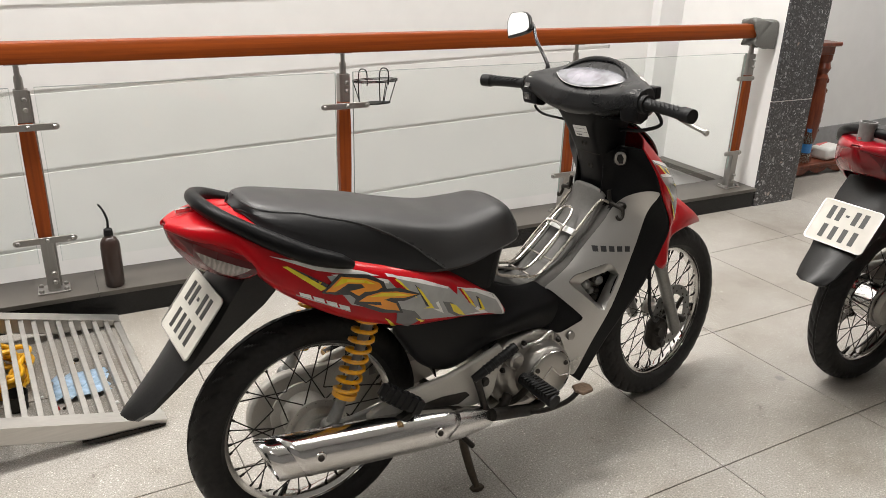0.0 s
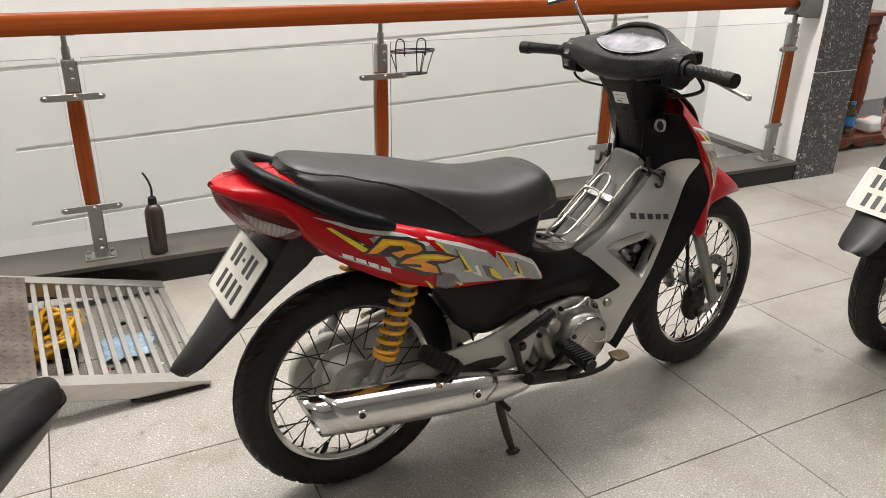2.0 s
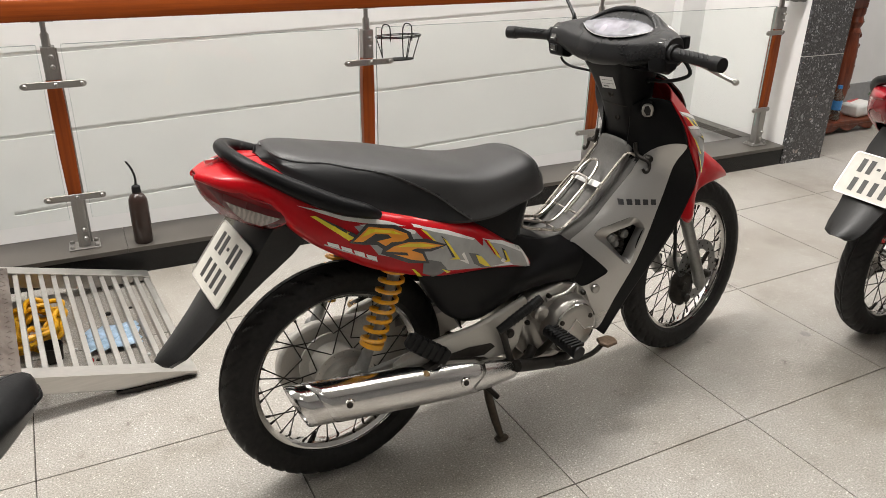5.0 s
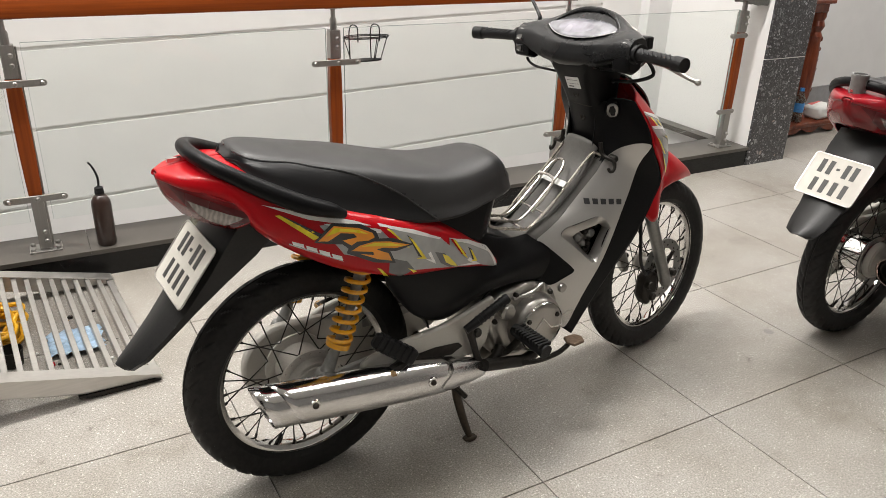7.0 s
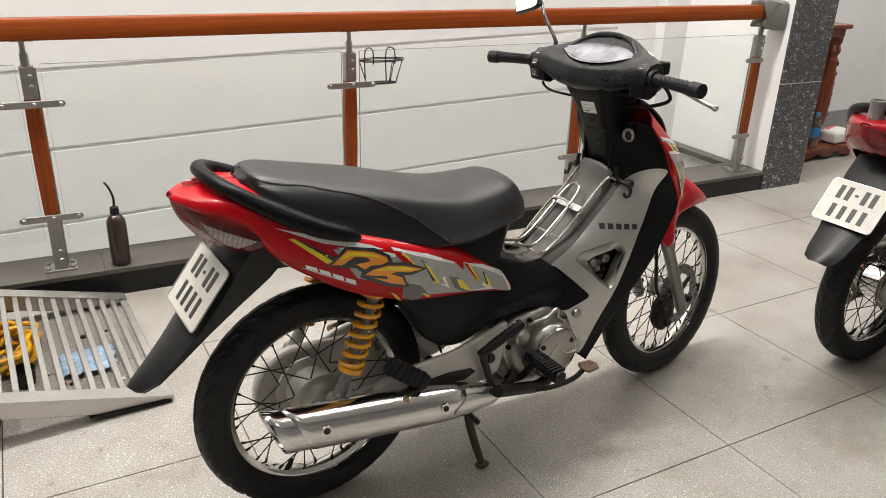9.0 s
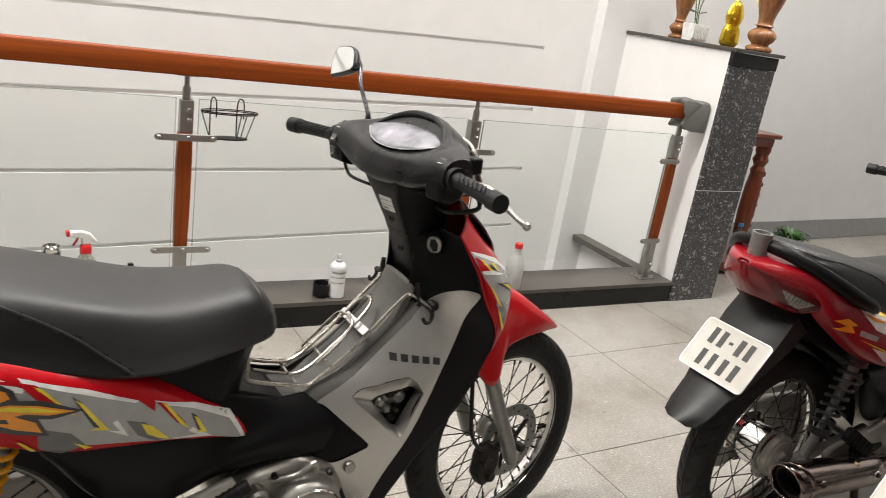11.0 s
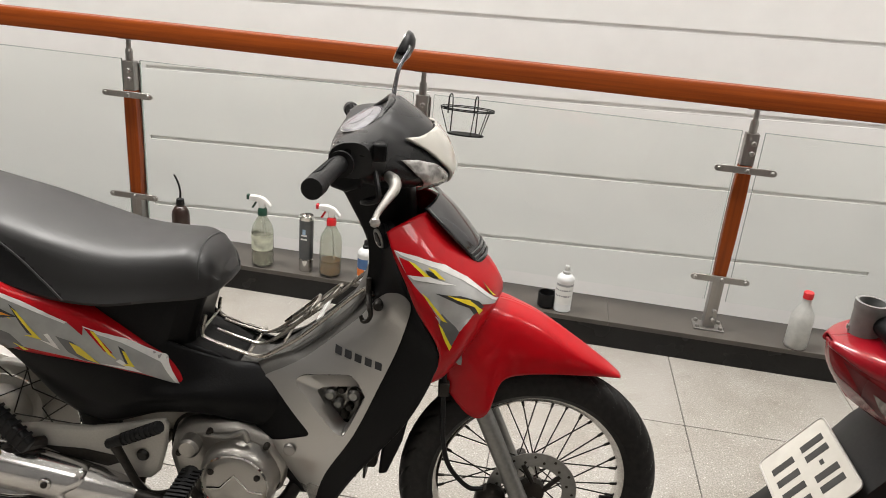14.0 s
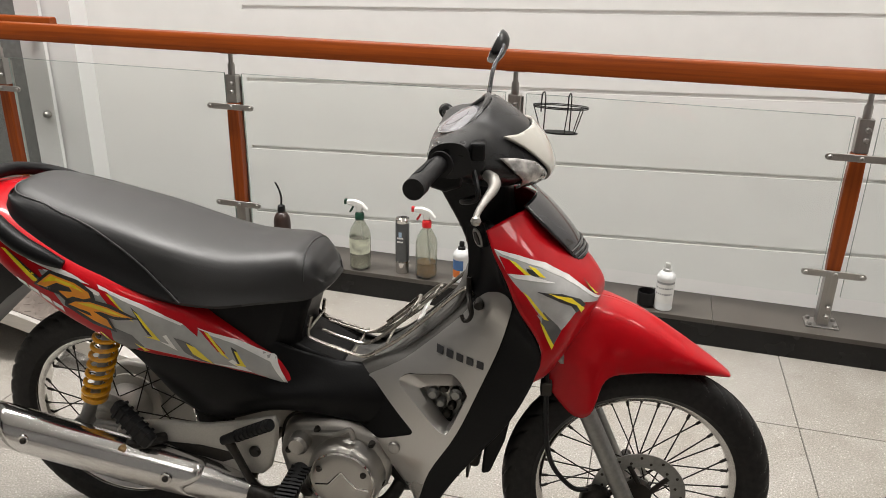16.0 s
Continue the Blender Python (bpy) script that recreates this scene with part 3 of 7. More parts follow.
# curb round the stairwell: black face, dusty stone top
curb = structure("curb", box((-4.6, CURB_Y0, -0.01), (4.085, CURB_Y1, CURB_Z - 0.018)), BLACK_STONE, "low black granite curb along the balustrade", smooth=0)
tops = [-4.6, -1.4, -0.4, 0.62, 1.72, 2.42, 4.087]
for a, b in zip(tops, tops[1:]):
    part("stone_slab", box((a + 0.0004, CURB_Y0 - 0.006, CURB_Z - 0.018), (b - 0.0004, CURB_Y1 + 0.004, CURB_Z)), SILL_STONE, curb, "dusty dark grey stone top", smooth=0, bevel=0.0012)
part("stone_ledge", box((4.005, CURB_Y1 + 0.005, CURB_Z - 0.03), (4.085, front_y(4.005) - 0.002, CURB_Z)), SILL_STONE, curb, "narrow dark stone ledge along the half wall", smooth=0)

# half wall at the end of the balustrade
X0, X1, Y0, TOP = 4.09, 4.39, 3.36, 1.30
half_wall = structure("wall_half", box((X0, Y0 + 0.02, -0.1), (X1, front_y(X0), TOP - 0.02)), WALL, "white half wall with a granite-clad end and a dark stone top", smooth=0)
structure("wall_stairwell_end", box((4.086, CURB_Y0, LOW), (4.25, front_y(4.1), -0.101)), WALL, "white end wall of the stairwell", smooth=0)
part("joint", box((X0 - 0.002, Y0 + 0.002, 0.5995), (X1 + 0.0125, Y0 + 0.019, 0.6035)), LABEL, half_wall, "white joint between the panels", smooth=0)
for z0, z1 in ((0.0, 0.5995), (0.6035, TOP - 0.085)):
    part("granite_panel", box((X0 - 0.004, Y0, z0), (X1 + 0.012, Y0 + 0.019, z1)), PEBBLE, half_wall, "dark granite panel with grey pebbles", smooth=0, bevel=0.002)
part("stone_band", box((X0 - 0.006, Y0 - 0.003, TOP - 0.083), (X1 + 0.014, Y0 + 0.019, TOP - 0.021)), BLACK_STONE, half_wall, "plain black stone band", smooth=0, bevel=0.002)
part("stone_top", box((X0 - 0.014, Y0 - 0.018, TOP - 0.017), (X1 + 0.036, front_y(X0) - 0.002, TOP)), SILL_STONE, half_wall, "dark stone top slab", smooth=0, bevel=0.004)

# assumed ceiling lamps, never in view, placed and powered to match brightness and shadows
for lx, ly, sx, sy, w in ((0.1, 2.9, 3.0, 0.4, 330), (-1.9, 1.9, 1.2, 1.2, 64), (3.1, 2.9, 1.4, 0.4, 118), (1.6, -1.6, 1.2, 1.2, 10), (4.9, 1.9, 1.2, 1.2, 50), (6.4, 2.6, 1.0, 1.0, 55)):
    lamp = thing("ceiling_lamp", pose(lx, ly, CEILING), "assumed flush white ceiling light panel, out of view, lit", "ceiling lamp", "ceiling lamps")
    part("frame", box((-sx / 2 - 0.03, -sy / 2 - 0.03, -0.03), (sx / 2 + 0.03, sy / 2 + 0.03, -0.002)), WHITE_PLASTIC, lamp, smooth=0)
    part("diffuser", box((-sx / 2, -sy / 2, -0.034), (sx / 2, sy / 2, -0.031)), LAMP_ON, lamp, smooth=0)
    ceiling_lamp_light(lx, ly, CEILING - 0.045, sx, sy, w)

# small round downlights between the panels
for k in range(12):
    dl = thing("downlight", pose(0.2 + 0.62 * (k % 6), 0.2 + 1.1 * (k // 6), CEILING), "small round recessed ceiling downlight, lit", "downlight", "ceiling downlights")
    part("rim", lathe([(0.045, -0.002), (0.045, -0.010), (0.058, -0.010), (0.060, -0.002)], seg=20), WHITE_PLASTIC, dl)
    part("lens", lathe([(0.0, -0.005), (0.044, -0.005), (0.044, -0.002)], seg=20), SPOT_ON, dl)

# ---- balustrade ----
POSTS = (-1.83, -0.67, 0.475, 1.632, 2.792, 3.955)


def rail_section(x, y, z, along):
    pts = [(-0.031, 0.0), (-0.033, 0.020), (-0.031, 0.060), (-0.025, 0.071), (0.025, 0.071), (0.031, 0.060), (0.033, 0.020), (0.031, 0.0)]
    return [(x, y + a, z + b) if along == "x" else (x + a, y, z + b) for a, b in pts]


def handrail_run(xs, y, z, width, label, plates=()):
    """Wooden rail in butted lengths on steel pads."""
    t = thing("handrail", pose(xs[0], y, z), label, "handrail")
    for k in range(len(xs) - 1):
        lo, hi = xs[k] - xs[0] + 0.0006, xs[k + 1] - xs[0] - 0.0006
        part("rail_length", fixed(rings([[(x, py * width, pz) for _, py, pz in rail_section(x, 0, 0, "x")] for x in (lo, (lo + hi) / 2, hi)])), RAIL_WOOD, t, bevel=0.003)
    for x in plates or xs:
        c = min(max(x - xs[0], 0.05), xs[-1] - xs[0] - 0.05)
        part("saddle_plate", box((c - 0.035, -0.016 * width, -0.004), (c + 0.035, 0.016 * width, -0.0005)), STEEL, t, "steel saddle plate", bevel=0.001, smooth=0)
    return t


handrail_run((-1.9, 4.03), RAIL_Y, 0.938, 1.0, "varnished red-brown wooden handrail on steel pins", POSTS)
second_rail = handrail_run((-1.9, -0.60), 3.72, 0.938, 0.7, "second varnished wooden handrail along the wall")
part("wall_bracket", box((1.08, -0.012, -0.03), (1.12, 0.125, -0.004)), STEEL, second_rail, "steel bracket to the wall", smooth=0)

cover = spline([(3.905, 1.030), (3.935, 1.037), (4.01, 1.030), (4.07, 1.027), (4.086, 1.010), (4.087, 0.905), (4.07, 0.888), (4.02, 0.893), (3.965, 0.900), (3.925, 0.912), (3.938, 0.95), (3.915, 0.99)], 5, True)
folds = [(k - 6) / 6 for k in range(13)]
wrap = part("rail_cover", fixed(rings([[(p[0] - 0.006 * u * u, RAIL_Y + 0.046 * u, p[1] - 0.010 * u ** 4 + 0.0035 * math.sin(52 * p[0] + 5 * u) * math.cos(31 * p[1]) - 0.006 * max(0.0, 4.0 - p[0]) * 8 * math.sin(3 * u)) for p in cover] for u in folds])), LEATHER, None, "grey leatherette cover wrapped round the rail end", smooth=60)
tagged(wrap, "", "cover")


def balustrade_post(x, clamps):
    t = thing("balustrade_post", pose(x, RAIL_Y, CURB_Z), "steel and varnished wood balustrade post bolted to the curb", "post", "balustrade posts")
    part("base_plate", box((-0.055, -0.04, 0.0), (0.055, 0.04, 0.006)), STEEL, t, bevel=0.002, smooth=0)
    for bx in (-0.042, 0.042):
        for by in (-0.026, 0.026):
            part("bolt", lathe([(0.0, 0.016), (0.006, 0.016), (0.009, 0.012), (0.009, 0.006)], (bx, by, 0), seg=8), STEEL, t)
    part("flat_bar", box((-0.020, 0.019, 0.006), (0.030, 0.025, 0.735)), STEEL, t, "brushed steel flat bar", bevel=0.001, smooth=0)
    part("foot_block", box((-0.020, -0.018, 0.006), (0.022, 0.0185, 0.193)), STEEL, t, bevel=0.002, smooth=0)
    part("wood_core", fixed(rings([[(a * k, b, z) for a, b in ((-0.026, -0.019), (0.026, -0.019), (0.026, 0.0185), (-0.026, 0.0185))] for k, z in ((0.82, 0.194), (0.9, 0.24), (1.0, 0.37), (1.0, 0.53), (0.9, 0.632))])), POST_WOOD, t, "varnished red-brown wood insert", bevel=0.004)
    part("top_block", box((-0.021, -0.018, 0.633), (0.024, 0.0185, 0.745)), STEEL, t, bevel=0.002, smooth=0)
    part("pin", lathe([(0.0, 0.745), (0.014, 0.745), (0.014, 0.785), (0.009, 0.793), (0.009, 0.826), (0.0, 0.826)], seg=12), STEEL, t, "round steel pin under the rail")
    for bz in (0.04, 0.075, 0.678, 0.712):
        part("bolt", lathe([(0.0, -0.032), (0.006, -0.032), (0.009, -0.028), (0.009, -0.02)], (0.008, 0, bz), "Y", 10), STEEL, t)
    for z in (0.207, 0.619):
        a, b = clamps
        c = part("clamp", slab([(a, z + 0.012), (a - 0.008, z + 0.008), (a - 0.012, z), (a - 0.008, z - 0.008), (a, z - 0.012), (b, z - 0.012), (b + 0.008, z - 0.008), (b + 0.012, z), (b + 0.008, z + 0.008), (b, z + 0.012)], -0.034, -0.026), STEEL, t, "round-ended steel glass clamp", bevel=0.001)
        for bx in (a + 0.004, 0.006, b - 0.004):
            if a < bx < b:
                part("bolt", lathe([(0.0, -0.040), (0.005, -0.040), (0.008, -0.037), (0.008, -0.033)], (bx, 0, z), "Y", 10), STEEL, c)
    return t


for x in POSTS:
    balustrade_post(x, (-0.094, 0.093) if x < 3.9 else (-0.094, 0.012))


def glass_panel(lo, hi):
    g = tagged(part("glass_panel", box(lo, hi), [GLASS], None, "clear tempered glass balustrade panel held by clamps", smooth=0), "", "glass panel", "balustrade glass")
    g.visible_shadow = False
    t = 0.0025
    if hi[0] - lo[0] > 0.1:
        part("edge", box((lo[0], lo[1] + 0.001, hi[2] + 0.0003), (hi[0], hi[1] - 0.001, hi[2] + 0.0012)), GLASS_EDGE, g, "polished green glass edge", smooth=0)
        for x in (lo[0] - t * 0.5, hi[0] + 0.0003):
            part("edge", box((x, lo[1] + 0.001, lo[2]), (x + 0.001, hi[1] - 0.001, hi[2])), GLASS_EDGE, g, smooth=0)
    return g


for a, b in zip(POSTS, POSTS[1:]):
    glass_panel((a + 0.044, RAIL_Y - 0.005, 0.220), (b - 0.034, RAIL_Y + 0.005, 0.857))

# frosted door in the recess
door = structure("door_1", box((-0.895, 3.805, 0.0), (-0.757, 3.825, 2.2)), WALL_GREY, "pale grey door leaf in the recess", smooth=0)
part("door_handle", lathe([(0.0, -0.034), (0.012, -0.03), (0.018, -0.02), (0.018, 0.0), (0.0, 0.0)], (-0.795, 3.805, 0.53), "Y", 14), STEEL, door, "round steel lock knob")


# ---- motorbikes ----
RAKE = radians(27)
BIKE_SIZE, BODY_LIFT = 0.937, 0.022


def steer_matrix(deg):
    base, ax = Vector((1.215, 0, 0.281)), Vector((-math.sin(RAKE), 0, math.cos(RAKE)))
    return Matrix.Translation(base) @ Matrix.Rotation(radians(deg), 4, ax) @ Matrix.Translation(-base)


def tyre_mesh(cx, cz, r, w, bore):
    """A tyre with curved cross grooves, a middle groove and a wavy groove along each shoulder."""
    half = [(bore, 0.30), (bore + 0.012, 0.44), (r - 0.046, 0.50), (r - 0.038, 0.497), (r - 0.031, 0.488), (r - 0.027, 0.478), (r - 0.023, 0.465), (r - 0.0195, 0.45), (r - 0.016, 0.43),
            (r - 0.0115, 0.39), (r - 0.008, 0.345), (r - 0.0055, 0.30), (r - 0.0035, 0.25), (r - 0.002, 0.19), (r - 0.0006, 0.12), (r + 0.0006, 0.05), (r + 0.0008, 0.02)]
    prof = [(a, -b) for a, b in half] + half[::-1]
    seg, count = 288, 36
    loops = []
    for i in range(seg):
        a = 2 * math.pi * i / seg
        turn = count * i / seg
        row = []
        for q, b in prof:
            edge = abs(b)
            cut = 0.0
            if q > r - 0.034:
                phase = (turn + (0.5 if b > 0 else 0.0) + 1.3 * edge + 2.2 * edge * edge) % 1.0
                if 0.10 < edge and phase < 0.27:
                    cut = 0.0036
                if edge < 0.03:
                    cut = 0.003
                if abs(q - (r - 0.026 + 0.0045 * math.sin(2 * math.pi * turn))) < 0.0027:
                    cut = 0.0036
            row.append((cx + (q - cut) * math.cos(a), b * w, cz + (q - cut) * math.sin(a)))
        loops.append(row)
    return fixed(rings(loops, closed=False, wrap=True))


def rim_mesh(cx, cz, lip, w):
    p = [(lip - 0.026, -0.10), (lip - 0.025, -0.26), (lip - 0.019, -0.34), (lip - 0.013, -0.385), (lip - 0.0095, -0.40), (lip - 0.008, -0.44), (lip - 0.006, -0.50), (lip - 0.002, -0.54), (lip + 0.001, -0.53), (lip + 0.002, -0.47), (lip - 0.004, -0.40)]
    p = p + [(a, -b) for a, b in p[::-1]]
    p.append(p[0])
    return lathe([(a, b * w) for a, b in p], (cx, 0, cz), "Y", 72)


def put(ob, m):
    """Turns a part with the steering."""
    ob.data.transform(m)
    ob.data.update()
    return ob


def wheel(bike, cx, cz, r, lip, w, hub_r, hub_w, m, hub_mat, front):
    rim = put(part("wheel", rim_mesh(cx, cz, lip, w * 0.62), RIM_CHROME, bike, "chromed spoked rim"), m)
    put(part("tyre", tyre_mesh(cx, cz, r, w, lip - 0.012), RUBBER, rim, "worn black rubber tyre with curved tread grooves", smooth=22), m)
    hw = hub_w
    if front:
        prof = [(0.0, -hw), (0.022, -hw), (0.024, -hw + 0.012), (0.034, -hw + 0.016), (0.034, -hw + 0.022), (0.02, -hw + 0.03), (0.02, hw - 0.03), (0.034, hw - 0.022), (0.034, hw - 0.01), (0.0, hw)]
    else:
        prof = [(0.0, -hw - 0.012), (0.03, -hw - 0.012), (0.05, -hw - 0.004), (hub_r - 0.018, -hw), (hub_r - 0.012, -hw + 0.006), (hub_r + 0.006, -hw + 0.008), (hub_r + 0.006, -hw + 0.014), (hub_r - 0.012, -hw + 0.02), (hub_r - 0.016, hw - 0.02), (hub_r + 0.006, hw - 0.014), (hub_r + 0.006, hw - 0.008), (hub_r - 0.02, hw), (0.0, hw)]
    put(part("hub", lathe(prof, (cx, 0, cz), "Y", 40), hub_mat, rim, "cast alloy hub"), m)
    if not front:
        # ring of dark dots painting the shade of holes in the flange
        for k in range(18):
            a = 2 * math.pi * (k + 0.5) / 18
            part("flange_hole", lathe([(0.0, -hw + 0.0072), (0.0034, -hw + 0.0072), (0.0034, -hw + 0.0085)], (cx + 0.0745 * math.cos(a), 0, cz + 0.0745 * math.sin(a)), "Y", 8), DARK_STEEL, rim)
    fl = hub_r if not front else 0.032
    for k in range(36):
        s = -1 if k % 2 else 1
        a0 = 2 * math.pi * (k // 2) / 18 + (0.17 if s > 0 else 0)
        lean = (0.95 if not front else 1.25) * (1 if (k // 2) % 2 else -1) * (0.6 if not front else 0.55)
        y = s * (hw - 0.012)
        p = (cx + fl * math.cos(a0 - lean), y, cz + fl * math.sin(a0 - lean))
        q = (cx + (lip - 0.022) * math.cos(a0), s * 0.004, cz + (lip - 0.022) * math.sin(a0))
        d = [q[i] - p[i] for i in range(3)]
        n = [q[i] - 0.10 * d[i] for i in range(3)]
        put(part("spoke", tube([p, n, [q[i] - 0.085 * d[i] for i in range(3)], q], [0.0017, 0.0017, 0.0034, 0.0034], 6, straight=True), SPOKE, rim), m)
    av = -0.2 if front else 4.3
    put(part("valve", tube([(cx + (lip - 0.02) * math.cos(av), 0, cz + (lip - 0.02) * math.sin(av)), (cx + (lip - 0.055) * math.cos(av), -0.008, cz + (lip - 0.055) * math.sin(av))], 0.005, 8, straight=True), GRIP, rim), m)
    return rim


SEAT = [(-0.154, 0.062, 0.893, 0.878), (-0.136, 0.102, 0.904, 0.856), (-0.095, 0.130, 0.901, 0.826), (0.0, 0.151, 0.880, 0.775), (0.13, 0.162, 0.853, 0.732), (0.25, 0.164, 0.822, 0.70),
        (0.36, 0.154, 0.801, 0.69), (0.45, 0.136, 0.802, 0.70), (0.51, 0.120, 0.806, 0.705), (0.542, 0.106, 0.795, 0.706), (0.564, 0.092, 0.776, 0.710), (0.577, 0.072, 0.752, 0.716)]
PIPE = [(-0.148, 0.897), (-0.12, 0.889), (-0.05, 0.877), (0.0, 0.863), (0.08, 0.840), (0.15, 0.806), (0.205, 0.771), (0.245, 0.738), (0.270, 0.718), (0.292, 0.700)]
COWL = [
    [(-0.303, 0, 0.869), (-0.303, -0.012, 0.868), (-0.306, -0.015, 0.863), (-0.304, -0.014, 0.857), (-0.286, -0.01, 0.852)],
    [(-0.258, 0, 0.877), (-0.262, -0.056, 0.870), (-0.270, -0.066, 0.859), (-0.268, -0.066, 0.845), (-0.246, -0.05, 0.837)],
    [(-0.20, 0, 0.882), (-0.195, -0.100, 0.868), (-0.196, -0.122, 0.848), (-0.19, -0.124, 0.815), (-0.18, -0.10, 0.80)],
    [(-0.145, -0.01, 0.880), (-0.145, -0.122, 0.856), (-0.15, -0.148, 0.822), (-0.147, -0.152, 0.768), (-0.14, -0.12, 0.748)],
    [(-0.10, -0.03, 0.860), (-0.10, -0.138, 0.832), (-0.10, -0.162, 0.786), (-0.095, -0.167, 0.732), (-0.09, -0.14, 0.706)],
    [(0.03, -0.07, 0.795), (0.03, -0.160, 0.772), (0.03, -0.182, 0.722), (0.03, -0.178, 0.654), (0.03, -0.155, 0.633)],
    [(0.17, -0.08, 0.745), (0.17, -0.163, 0.727), (0.17, -0.187, 0.682), (0.17, -0.186, 0.602), (0.17, -0.165, 0.585)],
    [(0.30, -0.09, 0.690), (0.30, -0.150, 0.676), (0.30, -0.167, 0.635), (0.30, -0.166, 0.572), (0.30, -0.150, 0.560)],
    [(0.42, -0.085, 0.614), (0.42, -0.127, 0.602), (0.42, -0.144, 0.576), (0.42, -0.145, 0.543), (0.42, -0.132, 0.535)],
    [(0.478, -0.088, 0.572), (0.478, -0.119, 0.563), (0.478, -0.131, 0.546), (0.478, -0.130, 0.524), (0.478, -0.122, 0.518)],
    [(0.518, -0.095, 0.520), (0.518, -0.112, 0.517), (0.518, -0.118, 0.512), (0.518, -0.118, 0.508), (0.518, -0.11, 0.506)]]
LENS = [
    [(-0.302, 0.008, 0.865), (-0.291, 0.014, 0.818), (-0.260, 0.02, 0.772)],
    [(-0.304, 0, 0.865), (-0.293, 0, 0.818), (-0.261, 0, 0.772)],
    [(-0.302, -0.014, 0.863), (-0.288, -0.026, 0.818), (-0.256, -0.034, 0.773)],
    [(-0.267, -0.066, 0.852), (-0.252, -0.084, 0.804), (-0.218, -0.076, 0.760)],
    [(-0.206, -0.120, 0.828), (-0.193, -0.126, 0.790), (-0.180, -0.112, 0.756)],
    [(-0.142, -0.150, 0.797), (-0.146, -0.152, 0.788), (-0.151, -0.147, 0.781)]]
LOWER = [
    [(0.135, -0.145, 0.62), (0.138, -0.166, 0.600), (0.150, -0.158, 0.575), (0.165, -0.14, 0.548)],
    [(0.23, -0.140, 0.61), (0.23, -0.164, 0.578), (0.235, -0.156, 0.51), (0.245, -0.130, 0.440)],
    [(0.36, -0.128, 0.60), (0.36, -0.155, 0.555), (0.352, -0.155, 0.47), (0.340, -0.128, 0.398)],
    [(0.46, -0.108, 0.605), (0.47, -0.126, 0.520), (0.468, -0.147, 0.482), (0.465, -0.130, 0.440)],
    [(0.530, -0.088, 0.575), (0.55, -0.112, 0.526), (0.56, -0.138, 0.490), (0.57, -0.127, 0.445)],
    [(0.595, -0.072, 0.553), (0.62, -0.092, 0.534), (0.655, -0.116, 0.488), (0.68, -0.112, 0.425)],
    [(0.655, -0.060, 0.546), (0.675, -0.066, 0.540), (0.735, -0.094, 0.50), (0.792, -0.100, 0.44)]]
SHIELD = [
    [(0.785, -0.085, 0.235), (0.80, -0.105, 0.222), (0.823, -0.116, 0.203)],
    [(0.735, -0.112, 0.33), (0.81, -0.127, 0.33), (0.885, -0.134, 0.325)],
    [(0.69, -0.116, 0.405), (0.81, -0.130, 0.43), (0.945, -0.148, 0.42)],
    [(0.665, -0.072, 0.53), (0.82, -0.118, 0.53), (1.0, -0.160, 0.51)],
    [(0.765, -0.065, 0.60), (0.89, -0.116, 0.62), (1.04, -0.170, 0.61)],
    [(0.86, -0.065, 0.69), (0.95, -0.122, 0.71), (1.055, -0.176, 0.68)],
    [(0.908, -0.065, 0.75), (0.958, -0.126, 0.785), (1.005, -0.178, 0.775)],
    [(0.920, -0.066, 0.82), (0.951, -0.121, 0.850), (0.966, -0.174, 0.855)],
    [(0.912, -0.068, 0.90), (0.926, -0.10, 0.912), (0.935, -0.15, 0.912)]]
SILVER_EDGE = [(0.684, 0.531), (0.700, 0.520), (0.758, 0.466), (0.788, 0.437), (0.790, 0.428), (0.780, 0.421), (0.722, 0.402), (0.700, 0.401), (0.708, 0.388), (0.722, 0.368), (0.755, 0.310), (0.790, 0.240), (0.798, 0.230), (0.806, 0.245), (0.830, 0.335), (0.890, 0.449), (0.940, 0.577), (0.972, 0.664), (0.993, 0.745), (0.998, 0.778), (0.993, 0.794), (0.972, 0.790), (0.944, 0.772), (0.921, 0.745), (0.901, 0.718), (0.875, 0.686), (0.783, 0.596), (0.728, 0.558)]
WINDOW_OUT = [(0.757, 0.543), (0.777, 0.557), (0.800, 0.562), (0.868, 0.580), (0.884, 0.577), (0.897, 0.566), (0.910, 0.545), (0.908, 0.535), (0.873, 0.451), (0.862, 0.443), (0.845, 0.450), (0.793, 0.500), (0.760, 0.530)]
WINDOW_IN = [(0.798, 0.524), (0.806, 0.532), (0.825, 0.539), (0.885, 0.554), (0.900, 0.552), (0.904, 0.540), (0.900, 0.526), (0.868, 0.462), (0.860, 0.455), (0.850, 0.461), (0.829, 0.483), (0.802, 0.515)]
NOSE = [
    [(1.032, -0.166, 0.605), (1.065, -0.150, 0.62), (1.085, -0.11, 0.635), (1.10, 0, 0.645)],
    [(1.056, -0.177, 0.685), (1.10, -0.150, 0.70), (1.131, -0.09, 0.71), (1.149, 0, 0.715)],
    [(1.005, -0.181, 0.775), (1.085, -0.152, 0.775), (1.145, -0.08, 0.772), (1.167, 0, 0.772)],
    [(0.980, -0.179, 0.830), (1.05, -0.145, 0.836), (1.100, -0.075, 0.835), (1.124, 0, 0.835)],
    [(0.955, -0.170, 0.874), (1.008, -0.134, 0.885), (1.043, -0.07, 0.888), (1.062, 0, 0.89)],
    [(0.935, -0.148, 0.915), (0.97, -0.112, 0.930), (1.004, -0.06, 0.938), (1.025, 0, 0.942)]]
